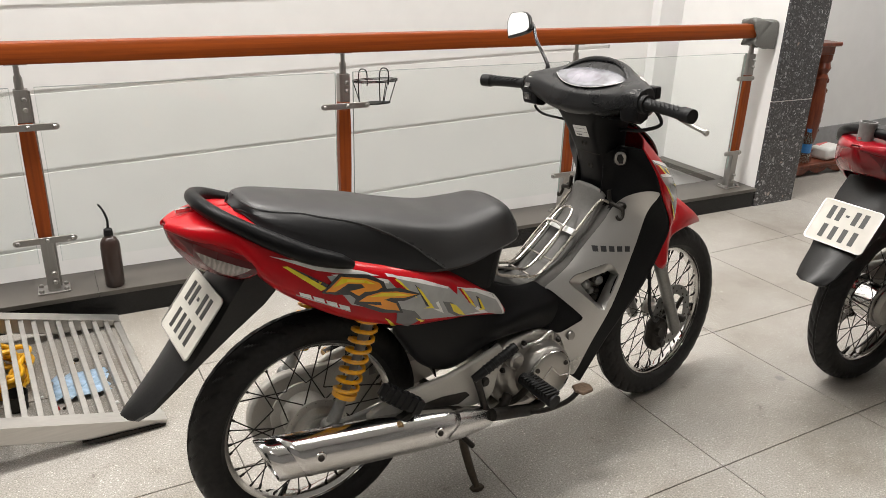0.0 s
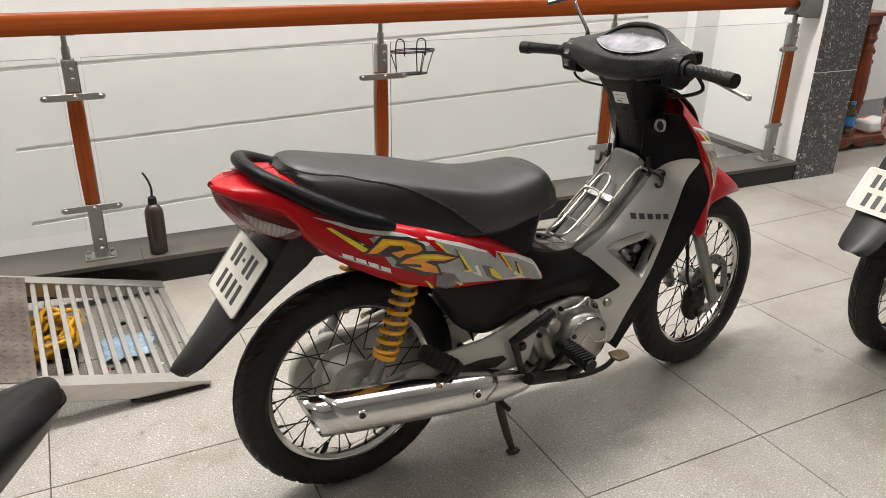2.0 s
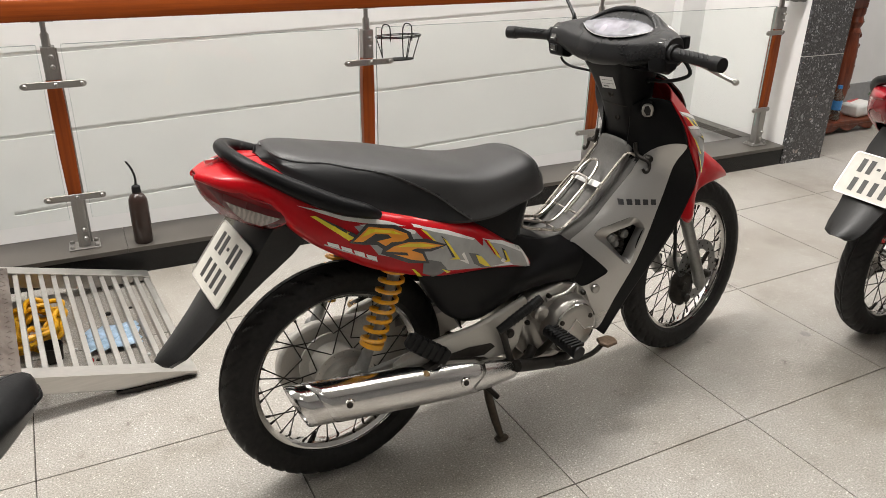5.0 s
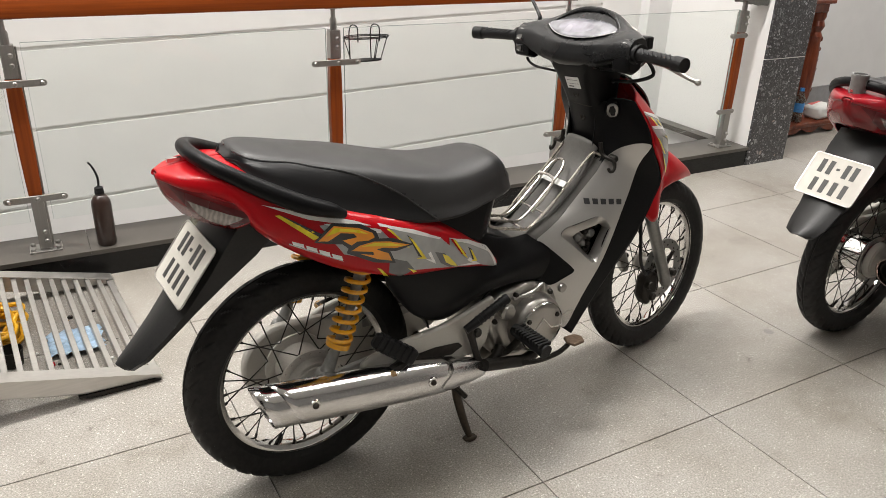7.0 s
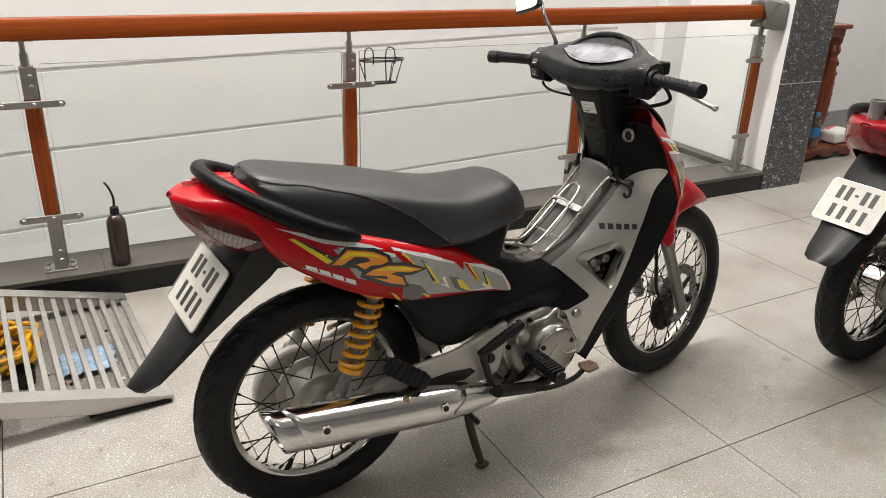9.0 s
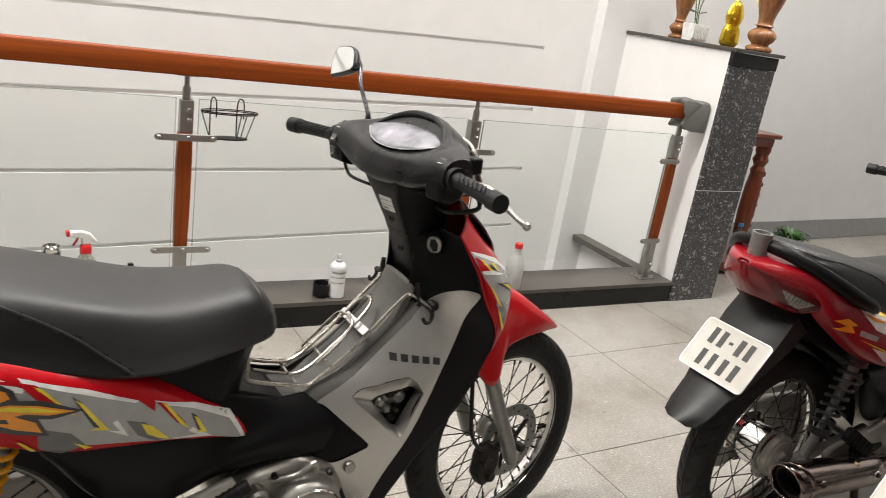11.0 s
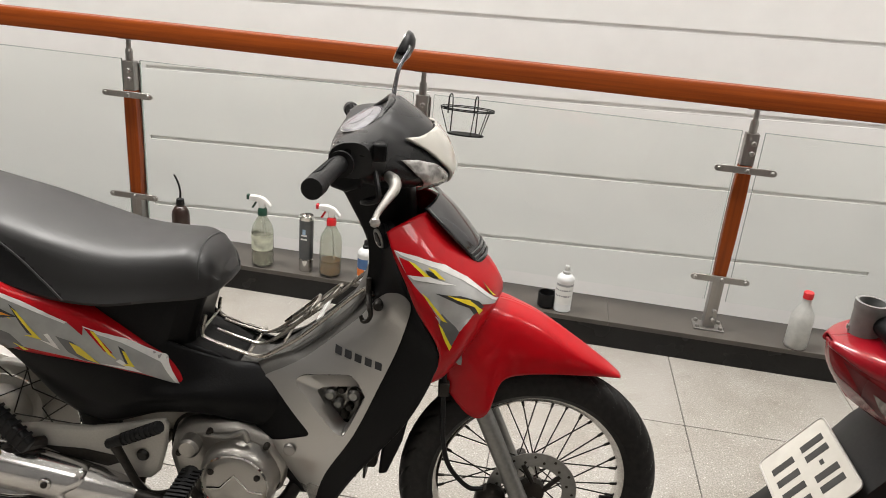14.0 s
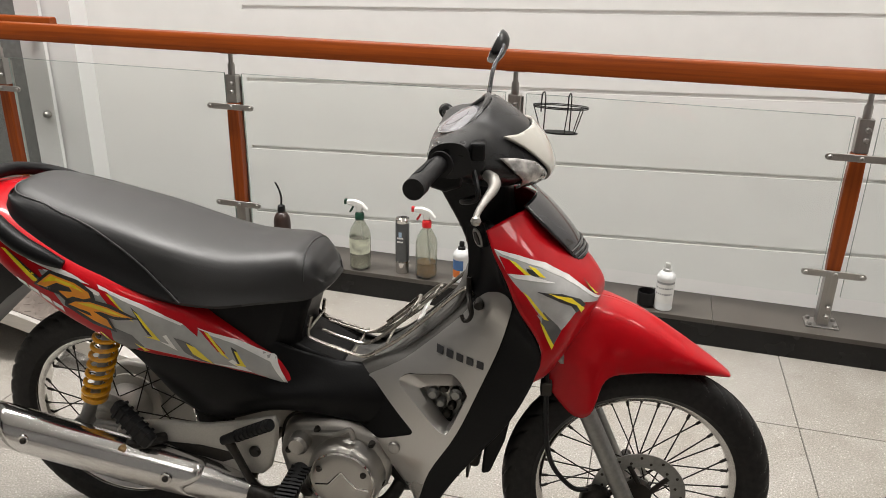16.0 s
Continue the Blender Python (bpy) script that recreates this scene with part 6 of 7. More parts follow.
    lock = part("ignition_lock", fixed(rings([[(x, y * k, z * k) for y, z in outline] for x, k in ((-0.001, 1.0), (-0.005, 1.0), (-0.006, 0.93))])), STEEL, surround, "oval ignition lock plate of worn metal")
    barrel = part("key_barrel", lathe([(0.0, -0.0085), (0.008, -0.0085), (0.0095, -0.007), (0.0095, -0.004)], (0, 0, 0), "X", 20), GRIP, lock)
    shutter = part("key_guard", slab([(-0.009, -0.013), (0.001, -0.015), (0.009, -0.002), (0.008, 0.012), (-0.002, 0.015), (-0.009, 0.004)], -0.008, -0.005, "X"), GRIP, lock, bevel=0.001)
    for ob in (surround, lock, barrel, shutter):
        ob.data.transform(turn)
    # handlebar cowl
    ys = sorted(set([-y for y in HEAD] + list(HEAD)))
    hs = [[(x, y, z) for x, z in HEAD[abs(y)]] for y in ys]
    hc = [spline([h[j] for h in hs], 5) for j in range(11)]
    bm = fixed(rings([spline([hc[j][i] for j in range(11)], 4, True) for i in range(len(hc[0]))]))
    head_tree = tree_of(bm)
    hd = put(part("handlebar_cowl", bm, HEAD_PLASTIC, bike, "black plastic handlebar cowl"), M)

    def snap(poly_yz, lift, direction, step=0.012):
        """A skin of (y, z) outline laid onto the cowl along a direction."""
        b = flat_shape([poly_yz])
        cut_to_grid(b, step)
        for v in b.verts:
            o = Vector((0.92 - direction.x * 0.5, v.co.x, v.co.z - direction.z * 0.5))
            h = head_tree.ray_cast(o, direction)
            if h[0] is None:
                h = head_tree.find_nearest(Vector((0.92, v.co.x, v.co.z)))
            nn = h[1] if h[1].dot(direction) < 0 else -h[1]
            v.co = h[0] + nn * lift
        return fixed(b)

    lens = []
    for k in range(25):
        y = 0.118 * (k / 12 - 1)
        e = abs(y) / 0.118
        lo, hi = 0.56 * e ** 2.2, 1.06 - 0.40 * e ** 2.6
        lens.append([(0.812 + 0.076 * u + 0.002 * math.sin(math.pi * v), y, 1.056 + 0.038 * u + 0.012 * math.sin(math.pi * v) * 0.6 * (1 - e * e)) for v in np.linspace(0, 1, 9) for u in [lo + (hi - lo) * v]])
    bm = fixed(rings(lens, closed=False, caps=False))
    cover_tree = tree_of(bm)
    mt = put(part("meter_cover", bm, METER, hd, "hazy clear instrument cover", solid=0.002), M)
    # rim of the cover, with its edge reflection put into the colour
    put(part("lens_lip", tube([r[0] for r in lens], 0.0013, 6, straight=True), LIP_GLINT, mt, "lower lip of the cover, pale for the bright reflection on it"), M)
    dial = []
    for k in (1.0, 0.75, 0.5, 0.25, 0.02):
        ring = []
        for q in np.linspace(0, 2 * math.pi, 28, endpoint=False):
            h = cover_tree.ray_cast(Vector((0.848 + 0.023 * k * math.sin(q), 0.012 + 0.058 * k * math.cos(q), 1.3)), Vector((0, 0, -1)))
            ring.append(h[0] + Vector((-0.0005, 0, 0.0016)))
        dial.append(ring)
    put(part("dial", fixed(rings(dial, caps=False)), DIAL, mt, "faded pale oval dial"), M)
    arch = [(0.909 - 0.044 * (abs(y) / 0.122) ** 3, y, 1.122 - 0.044 * (abs(y) / 0.122) ** 2.4) for y in np.linspace(-0.122, 0.122, 25)]
    put(part("hood_lip", tube(arch, [0.004 + 0.003 * math.sin(math.pi * k / 24) for k in range(25)], 8, straight=True), HEAD_PLASTIC, hd, "rounded edge of the instrument hood"), M)
    front_d = Vector((-1, 0, 0))
    put(part("headlamp", snap([(-0.122, 1.066), (-0.10, 1.066), (-0.055, 1.073), (0, 1.077), (0.055, 1.073), (0.10, 1.066), (0.122, 1.066), (0.105, 1.046), (0.080, 1.012), (0.050, 0.980), (0, 0.968), (-0.050, 0.980), (-0.080, 1.012), (-0.105, 1.046)], 0.006, front_d, 0.006), HEAD_LENS, hd, "yellowed headlamp glass", solid=0.006), M)
    for s in (-1, 1):
        put(part("turn_signal", snap([(s * 0.156, 1.034), (s * 0.130, 1.030), (s * 0.100, 1.018), (s * 0.076, 0.996), (s * 0.058, 0.974), (s * 0.082, 0.968), (s * 0.115, 0.978), (s * 0.140, 1.008)], 0.006, front_d, 0.008), SIGNAL_CLEAR, hd, "clear turn signal lens", solid=0.004), M)
        # switch box, grip, lever
        wide = 0.060 if s > 0 else 0.050
        sw = put(part("switch_box", fixed(rings([[(x, s * (0.150 + wide * q), z) for x, z in ((0.812 + i, 0.998 + 1.2 * i), (0.806 + i, 1.030), (0.816 + i, 1.066), (0.838, 1.084 - i), (0.866 - i, 1.082 - i), (0.878 - i, 1.050), (0.868 - i, 1.000 + i), (0.840, 0.990 + i))] for q, i in ((0.0, 0.0), (0.2, 0.0), (0.85, 0.0), (1.0, 0.005))])), BLACK, bike, "black switch housing", bevel=0.003), M)
        faces = ((0.823, 1.072, 38), (0.8085, 1.048, 22), (0.8085, 1.018, -8)) if s > 0 else ((0.823, 1.072, 38),)
        for sx, sz, tip in faces:
            at_sw = Matrix.Translation((sx, s * (0.150 + wide * 0.55), sz)) @ Matrix.Rotation(radians(tip), 4, "Y")
            bezel = put(part("switch_bezel", box((-0.003, -0.014, -0.0105), (0.002, 0.014, 0.0105)), BLACK_GLOSS, sw, bevel=0.002), M @ at_sw)
            put(part("rocker", fixed(rings([[(x, -0.0085, z), (x, 0.0085, z), (-0.002, 0.0085, z), (-0.002, -0.0085, z)] for x, z in ((-0.0075, -0.007), (-0.0045, 0.0), (-0.0055, 0.007))])), GREY_PLASTIC, sw, "worn grey rocker switch"), M @ at_sw)
            put(part("switch_mark", box((-0.0071, -0.004, -0.0062), (-0.0066, 0.004, -0.0048)), LABEL, sw, smooth=0), M @ at_sw)
        gp = put(part("handlebar_grip", tube([(0.832, s * 0.205, 1.047), (0.828, s * 0.222, 1.047), (0.820, s * 0.27, 1.046), (0.808, s * 0.335, 1.043), (0.807, s * 0.338, 1.043), (0.801, s * 0.368, 1.042)], [0.022, 0.0148, 0.0148, 0.0152, 0.0185, 0.0180], 18, straight=True), GRIP, bike, "black ribbed rubber grip"), M)
        put(part("grip_flange", tube([(0.8325, s * 0.212, 1.047), (0.8312, s * 0.219, 1.047)], 0.0235, 20, straight=True), GRIP, gp), M)
        for k in range(7):
            y = 0.232 + 0.0145 * k
            put(part("rib", tube([(0.822 - 0.15 * (y - 0.23), s * y, 1.0612), (0.812 - 0.15 * (y - 0.23), s * (y + 0.007), 1.0575), (0.806 - 0.15 * (y - 0.23), s * (y + 0.012), 1.052)], 0.0017, 6), GRIP, gp), M)
    lv = put(part("brake_lever", tube([(0.915, -0.180, 1.022), (0.926, -0.205, 1.020), (0.928, -0.235, 1.014), (0.914, -0.280, 1.003), (0.903, -0.320, 0.994), (0.901, -0.345, 0.989)], [0.010, 0.012, 0.010, 0.007, 0.0055, 0.006], 10), ALU, bike, "silver front brake lever"), M)
    put(part("ball", lathe([(0.0, -0.009), (0.0065, -0.006), (0.009, 0.0), (0.0065, 0.006), (0.0, 0.009)], (0.901, -0.348, 0.988), "Z", 14), ALU, lv), M)
    put(part("master_cylinder", box((0.884, -0.200, 1.050), (0.910, -0.166, 1.083)), BLACK, bike, "black brake fluid reservoir", bevel=0.004), M)
    put(part("brake_cable", tube([(0.89, -0.19, 1.03), (0.90, -0.215, 0.985), (0.87, -0.17, 0.965), (0.90, -0.09, 0.955), (0.94, -0.06, 0.94)], 0.005, 8), GRIP, bike), M)
    put(part("clutch_cable", tube([(0.842, 0.185, 0.996), (0.838, 0.170, 0.985), (0.825, 0.13, 0.978), (0.835, 0.085, 0.972), (0.86, 0.06, 0.965)], 0.0038, 6), GRIP, bike), M)
    # mirrors
    for which in mirrors:
        s = 1 if which == "left" else -1
        mx, my, mz = mirror_at or (0.914, 0.335, 1.206)
        stem = put(part("mirror", tube([(0.905, s * 0.198, 1.058), (0.905, s * 0.200, 1.085), (0.907, s * 0.208, 1.105), (0.915, s * (my - 0.075), mz - 0.045), (mx + 0.018, s * (my - 0.045), mz - 0.012), (mx + 0.020, s * (my - 0.030), mz)], [0.010, 0.008, 0.0055, 0.005, 0.0055, 0.008], 10), BLACK_GLOSS, bike, "rear-view mirror on a thin black stem"), M)
        put(part("stem_nut", lathe([(0.0, 1.052), (0.014, 1.052), (0.014, 1.068), (0.010, 1.072), (0.010, 1.084), (0.0, 1.084)], (0.905, s * 0.199, 0), "Z", 12), GRIP, stem, "rubber boot at the foot of the stem"), M)
        oc = [(-0.046, -0.018), (-0.040, 0.010), (-0.012, 0.036), (0.040, 0.034), (0.056, 0.026), (0.056, -0.004), (0.034, -0.040), (0.022, -0.042)]
        if oval:
            oc = [(0.066 * math.cos(q) - 0.010 * math.sin(q), 0.042 * math.sin(q) + 0.012 * math.cos(q)) for q in np.linspace(0, 2 * math.pi, 10, endpoint=False)]
        shell = []
        tilt = Matrix.Rotation(radians(-s * 3), 4, "Z") @ Matrix.Rotation(radians(-3 if oval else 24), 4, "Y")
        for h, k in ((0.0, 1.0), (0.004, 1.05), (0.014, 1.0), (0.026, 0.75), (0.032, 0.35)):
            shell.append([Vector((mx, s * my, mz)) + (tilt @ Vector((h, s * a * k, b * k))) for a, b in spline(oc, 4, True)])
        put(part("mirror_shell", fixed(rings(shell)), HEAD_PLASTIC, stem, "black mirror shell"), M)
        put(part("mirror_glass", fixed(rings([[Vector((mx, s * my, mz)) + (tilt @ Vector((h, s * a * 0.93, b * 0.93))) for a, b in spline(oc, 4, True)] for h in (-0.0015, -0.0005)])), MIRROR, stem, "mirror glass"), M)
    # fork, front fender, brake
    for s in (-1, 1):
        put(part("fork_leg", tube([(1.075, s * 0.086, 0.66), (1.14, s * 0.086, 0.535), (1.145, s * 0.086, 0.525), (1.235, s * 0.086, 0.335), (1.262, s * 0.086, 0.275), (1.27, s * 0.086, 0.255)], [0.0155, 0.0155, 0.0195, 0.0195, 0.021, 0.016], 14, straight=True), FORK_GREY, bike, "grey front fork leg"), M)
        put(part("axle_nut", lathe([(0.0, -0.012), (0.010, -0.012), (0.013, -0.008), (0.013, 0.01)], (FX, s * 0.098, FZ), "Y", 8), DARK_STEEL, bike), M)
        put(part("front_fender", sheet(FENDER, 5, 6, s > 0), body, bike, "glossy painted front fender", solid=0.004), M)
    dk = put(part("brake_disc", lathe([(0.072, -0.058), (0.105, -0.058), (0.1055, -0.0565), (0.105, -0.055), (0.072, -0.055), (0.072, -0.058)], (FX, 0, FZ), "Y", 48), FORK_GREY, fw, "drilled brake disc"), M)
    hub3 = part("disc_carrier", lathe([(0.0, -0.060), (0.030, -0.060), (0.034, -0.05), (0.034, -0.045)], (FX, 0, FZ), "Y", 24), DARK_STEEL, fw)
    put(hub3, M)
    for k in range(5):
        a = 2 * math.pi * k / 5 + 0.3
        put(part("disc_arm", tube([(FX + 0.028 * math.cos(a), -0.0565, FZ + 0.028 * math.sin(a)), (FX + 0.078 * math.cos(a + 0.35), -0.0565, FZ + 0.078 * math.sin(a + 0.35))], 0.006, 8, straight=True), DARK_STEEL, fw), M)
    # dark discs on the face stand for the dark of drilled holes
    for k in range(24):
        a = 2 * math.pi * k / 24
        q = 0.083 if k % 2 else 0.095
        put(part("disc_hole", lathe([(0.0, -0.0586), (0.0034, -0.0586), (0.0034, -0.0575)], (FX + q * math.cos(a), 0, FZ + q * math.sin(a)), "Y", 8), DARK_STEEL, fw), M)
    cal = put(part("brake_caliper", slab([(1.155, 0.305), (1.185, 0.325), (1.22, 0.31), (1.225, 0.26), (1.205, 0.215), (1.17, 0.205), (1.148, 0.24)], -0.088, -0.045), DARK_STEEL, bike, "dirty front brake caliper", bevel=0.010), M)
    for x, z in ((1.168, 0.282), (1.19, 0.235)):
        put(part("piston_cap", lathe([(0.0, -0.098), (0.012, -0.098), (0.015, -0.094), (0.015, -0.08)], (x, 0, z), "Y", 12), DARK_STEEL, cal), M)
    put(part("brake_hose", tube([(1.055, -0.105, 0.60), (1.058, -0.108, 0.53), (1.065, -0.112, 0.44), (1.085, -0.105, 0.37), (1.13, -0.095, 0.315), (1.165, -0.085, 0.305)], 0.0055, 8), GRIP, bike, "black brake hose"), M)
    put(part("hose_clip", box((1.045, -0.118, 0.545), (1.068, -0.09, 0.575)), DARK_STEEL, bike, bevel=0.003), M)
    # front mud flap and luggage rack of bent wire
    part("front_flap", slab([(0.985, 0.52), (1.005, 0.50), (0.985, 0.38), (0.955, 0.29), (0.935, 0.285), (0.94, 0.36)], -0.055, 0.055), BLACK, bike, "black flap behind the front wheel", bevel=0.006)
    for s in (-1, 1):
        part("rack_wire", tube([(0.538, s * 0.045, 0.640), (0.532, s * 0.052, 0.600), (0.545, s * 0.055, 0.588), (0.60, s * 0.057, 0.573), (0.66, s * 0.060, 0.562), (0.70, s * 0.060, 0.583), (0.764, s * 0.060, 0.634), (0.868, s * 0.060, 0.738), (0.890, s * 0.064, 0.752), (0.905, s * 0.075, 0.745)], 0.0042, 8), WIRE, bike, "bent chromed wire of the luggage rack")
        part("hook", tube([(0.895, s * 0.078, 0.785), (0.898, s * 0.088, 0.752), (0.906, s * 0.122, 0.742), (0.910, s * 0.128, 0.728), (0.905, s * 0.130, 0.715), (0.895, s * 0.128, 0.712), (0.889, s * 0.124, 0.722)], [0.006, 0.006, 0.006, 0.0048, 0.0045, 0.0045, 0.004], 8), DARK_STEEL, bike, "small bent luggage hook")
        part("hook_bolt", lathe([(0.0, -0.012), (0.008, -0.012), (0.011, -0.008), (0.011, 0.010)], (0.922, s * 0.108, 0.742), "Y", 12), DARK_STEEL, bike)
    part("rack_wire", tube([(0.555, -0.024, 0.598), (0.61, -0.026, 0.583), (0.665, -0.028, 0.580), (0.74, -0.028, 0.640), (0.80, -0.026, 0.700), (0.822, -0.012, 0.722), (0.822, 0.012, 0.722), (0.80, 0.026, 0.700), (0.74, 0.028, 0.640), (0.665, 0.028, 0.580), (0.61, 0.026, 0.583), (0.555, 0.024, 0.598)], 0.0038, 8), WIRE, bike)
    part("rack_wire", tube([(0.69, -0.042, 0.600), (0.745, -0.042, 0.652), (0.772, -0.028, 0.683), (0.772, 0.028, 0.683), (0.745, 0.042, 0.652), (0.69, 0.042, 0.600)], 0.0038, 8, n=4), WIRE, bike)
    for x, z, w in ((0.536, 0.612, 0.05), (0.640, 0.570, 0.058), (0.715, 0.600, 0.060)):
        part("rack_wire", tube([(x, -w, z), (x, w, z)], 0.003, 7, straight=True), WIRE, bike)
    part("rack_plate", box((0.782, -0.06, 0.668), (0.800, 0.06, 0.671)), LABEL, bike, "pale flat cross plate", smooth=0).data.transform(Matrix.Translation((0.79, 0, 0.67)) @ Matrix.Rotation(radians(-45), 4, "Y") @ Matrix.Translation((-0.79, 0, -0.67)))
    if squat:
        turn = Matrix.Translation((FX, 0, FZ)) @ Matrix.Rotation(radians(-squat), 4, "Y") @ Matrix.Translation((-FX, 0, -FZ))
        for ob in bike.children_recursive:
            if ob == rear_wheel or ob.parent == rear_wheel or ob.name.startswith(("brake_panel", "chain_case", "centre_stand", "stand_")):
                continue
            ob.data.transform(turn)
    bars = ("handlebar_cowl", "switch_box", "handlebar_grip", "brake_lever", "master_cylinder", "mirror")
    lean = Matrix.Translation((0.9, 0, 1.04)) @ Matrix.Rotation(radians(1.9), 4, "X") @ Matrix.Translation((-0.9, 0, -1.04))
    for ob in bike.children_recursive:
        line = (ob.name, ob.parent.name, ob.parent.parent.name if ob.parent.parent else "")
        if any(n.startswith(bars) for n in line):
            high = 0.015 if any(n.startswith("handlebar_cowl") for n in line) else 0.003
            ob.data.transform(Matrix.Translation((0, 0, high)) @ lean)
    raised = Matrix.Translation((0, 0, BODY_LIFT))
    rolling = ("brake_panel", "chain_case", "centre_stand", "stand_", "fork_leg", "axle_nut", "brake_caliper", "piston_cap")
    for ob in bike.children_recursive:
        if ob not in (rear_wheel, fw) and ob.parent not in (rear_wheel, fw) and not ob.name.startswith(rolling):
            ob.data.transform(raised)
            line = (ob.name, ob.parent.name, ob.parent.parent.name if ob.parent.parent else "")
            if body_up and any(n.startswith(("seat", "grab_rail", "catch", "tail_")) for n in line):
                ob.data.transform(Matrix.Translation((0, 0, body_up)))
        ob.data.transform(Matrix.Scale(BIKE_SIZE, 4))
    return bike


HEADING = 5.4
main_bike = motorbike(pose(0.996, 2.004, 0, 0, 0, HEADING), "red and silver step-through motorbike with yellow rear springs", steer=7.5, flap=GREY_FLAP)

SCUFF = paint("faint_scuff", (0.24, 0.23, 0.215), 0.5, grain=200.0, vary=0.3)
# other motorbikes standing beside it
GREY_STRIPES = [(D_WHITE, 0.0012, [(-0.05, 0.790), (0.08, 0.745), (0.25, 0.678), (0.44, 0.572), (0.40, 0.580), (0.22, 0.653), (0.05, 0.716)]),
                (D_YELLOW, 0.0018, [(-0.10, 0.805), (0.08, 0.752), (0.25, 0.685), (0.45, 0.574), (0.44, 0.570), (0.25, 0.678), (0.08, 0.745)]),
                (D_ORANGE, 0.0020, [(-0.02, 0.768), (0.06, 0.742), (0.10, 0.727), (0.04, 0.738)]),
                (D_WHITE, 0.0012, [(0.06, 0.664), (0.20, 0.618), (0.38, 0.562), (0.27, 0.574), (0.14, 0.612)]),
                (D_YELLOW, 0.0018, [(-0.01, 0.696), (0.15, 0.640), (0.40, 0.562), (0.16, 0.629)]),
                (D_ORANGE, 0.0024, [(-0.125, 0.756), (-0.075, 0.757), (-0.03, 0.735), (-0.055, 0.735), (-0.035, 0.715), (-0.075, 0.722), (-0.11, 0.733), (-0.075, 0.738)]),
                (D_GREY, 0.0024, [(-0.015, 0.722), (0.07, 0.695), (0.065, 0.682), (-0.015, 0.707)])]
BRONZE = paint("tarnished_bronze_chrome", (0.34, 0.27, 0.25), 0.2, metal=1.0, grain=20.0, vary=0.2)
GRAPHITE = paint("graphite_metallic_paint", (0.10, 0.095, 0.09), 0.36, metal=0.5, coat=0.3, grain=900.0, vary=0.06, smudge=5.0)
DEEP_RED = paint("deep_red_gloss_paint", (0.27, 0.003, 0.010), 0.34, coat=0.7, grain=60.0, vary=0.05, spec=0.2)
BLACK_SPRING = paint("black_spring", (0.02, 0.02, 0.02), 0.35)
BLACK_PAINT = paint("black_gloss_paint", (0.012, 0.012, 0.014), 0.2, coat=0.8)
motorbike(pose(2.905, 1.876, 0, 0, 0, 3.0), "red motorbike with grey stripes and chromed rear hub", steer=3.0, decal=False, stripe=GREY_STRIPES, trim=GRAPHITE, spring=BLACK_SPRING, pipe=BRONZE, plate_drop=0.012, hub_mat=RIM_CHROME, squat=1.2, oval=True, body=DEEP_RED, flap=GREY_FLAP, body_up=0.044, short_flap=True, clear=0.82)
motorbike(pose(2.905, 1.335, 0, 0, 0, 4.0), "bright red motorbike parked close beside another", steer=3.0, decal=False, stripe=[(D_WHITE, 0.0012, [(0.0, 0.74), (0.08, 0.72), (0.16, 0.65), (0.08, 0.67)]), (D_YELLOW, 0.0018, [(-0.02, 0.75), (0.06, 0.725), (0.14, 0.66), (0.05, 0.69)])], spring=BLACK_SPRING, plate_drop=0.03, squat=2.2, clear=1.2)
motorbike(pose(5.98, 3.25, 0, 0, 0, 6.2), "dark motorbike parked near the back wall", steer=0.0, body=BLACK_PAINT, decal=False, spring=BLACK_SPRING, plate_drop=0.03)
SLIM_TAIL = [[(x, 0, t), (x, -0.55 * w, t - 0.006), (x, -w, t - 0.022), (x, -0.95 * w, 0.5 * (t + u)), (x, -0.4 * w, u)] for x, w, t, u in
             ((-0.332, 0.008, 0.944, 0.926), (-0.320, 0.022, 0.952, 0.912), (-0.29, 0.032, 0.958, 0.900), (-0.25, 0.040, 0.962, 0.888), (-0.20, 0.052, 0.964, 0.872), (-0.12, 0.078, 0.955, 0.835), (0.0, 0.112, 0.90, 0.77), (0.2, 0.13, 0.80, 0.68))]
motorbike(pose(0.225, 0.99, 0, 0, 0, 226), "black motorbike parked askew with its tail towards the others", steer=0.0, body=BLACK, decal=False, spring=BLACK_SPRING, mirrors=(), cowl_grid=SLIM_TAIL, lamp=False, rail=False)

# pipe elbow resting on the second bike's grab rail
elbow = thing("pipe_elbow", pose(2.905, 1.876, 0, 0, 0, 3.0) @ Matrix.Scale(BIKE_SIZE, 4) @ Matrix.Translation((0.006, 0, BODY_LIFT + 0.006)), "grey plastic pipe elbow jammed on a grab rail", "pipe elbow")
part("socket", lathe([(0.019, 0.0), (0.024, 0.0), (0.0245, 0.045), (0.026, 0.048), (0.026, 0.060), (0.0205, 0.060), (0.020, 0.02), (0.015, 0.0)], (-0.268, 0.008, 0.880), "Z", 24), PVC, elbow)
part("bend", tube([(-0.268, 0.008, 0.888), (-0.255, 0.010, 0.868), (-0.222, 0.012, 0.862)], 0.024, 16), PVC, elbow)


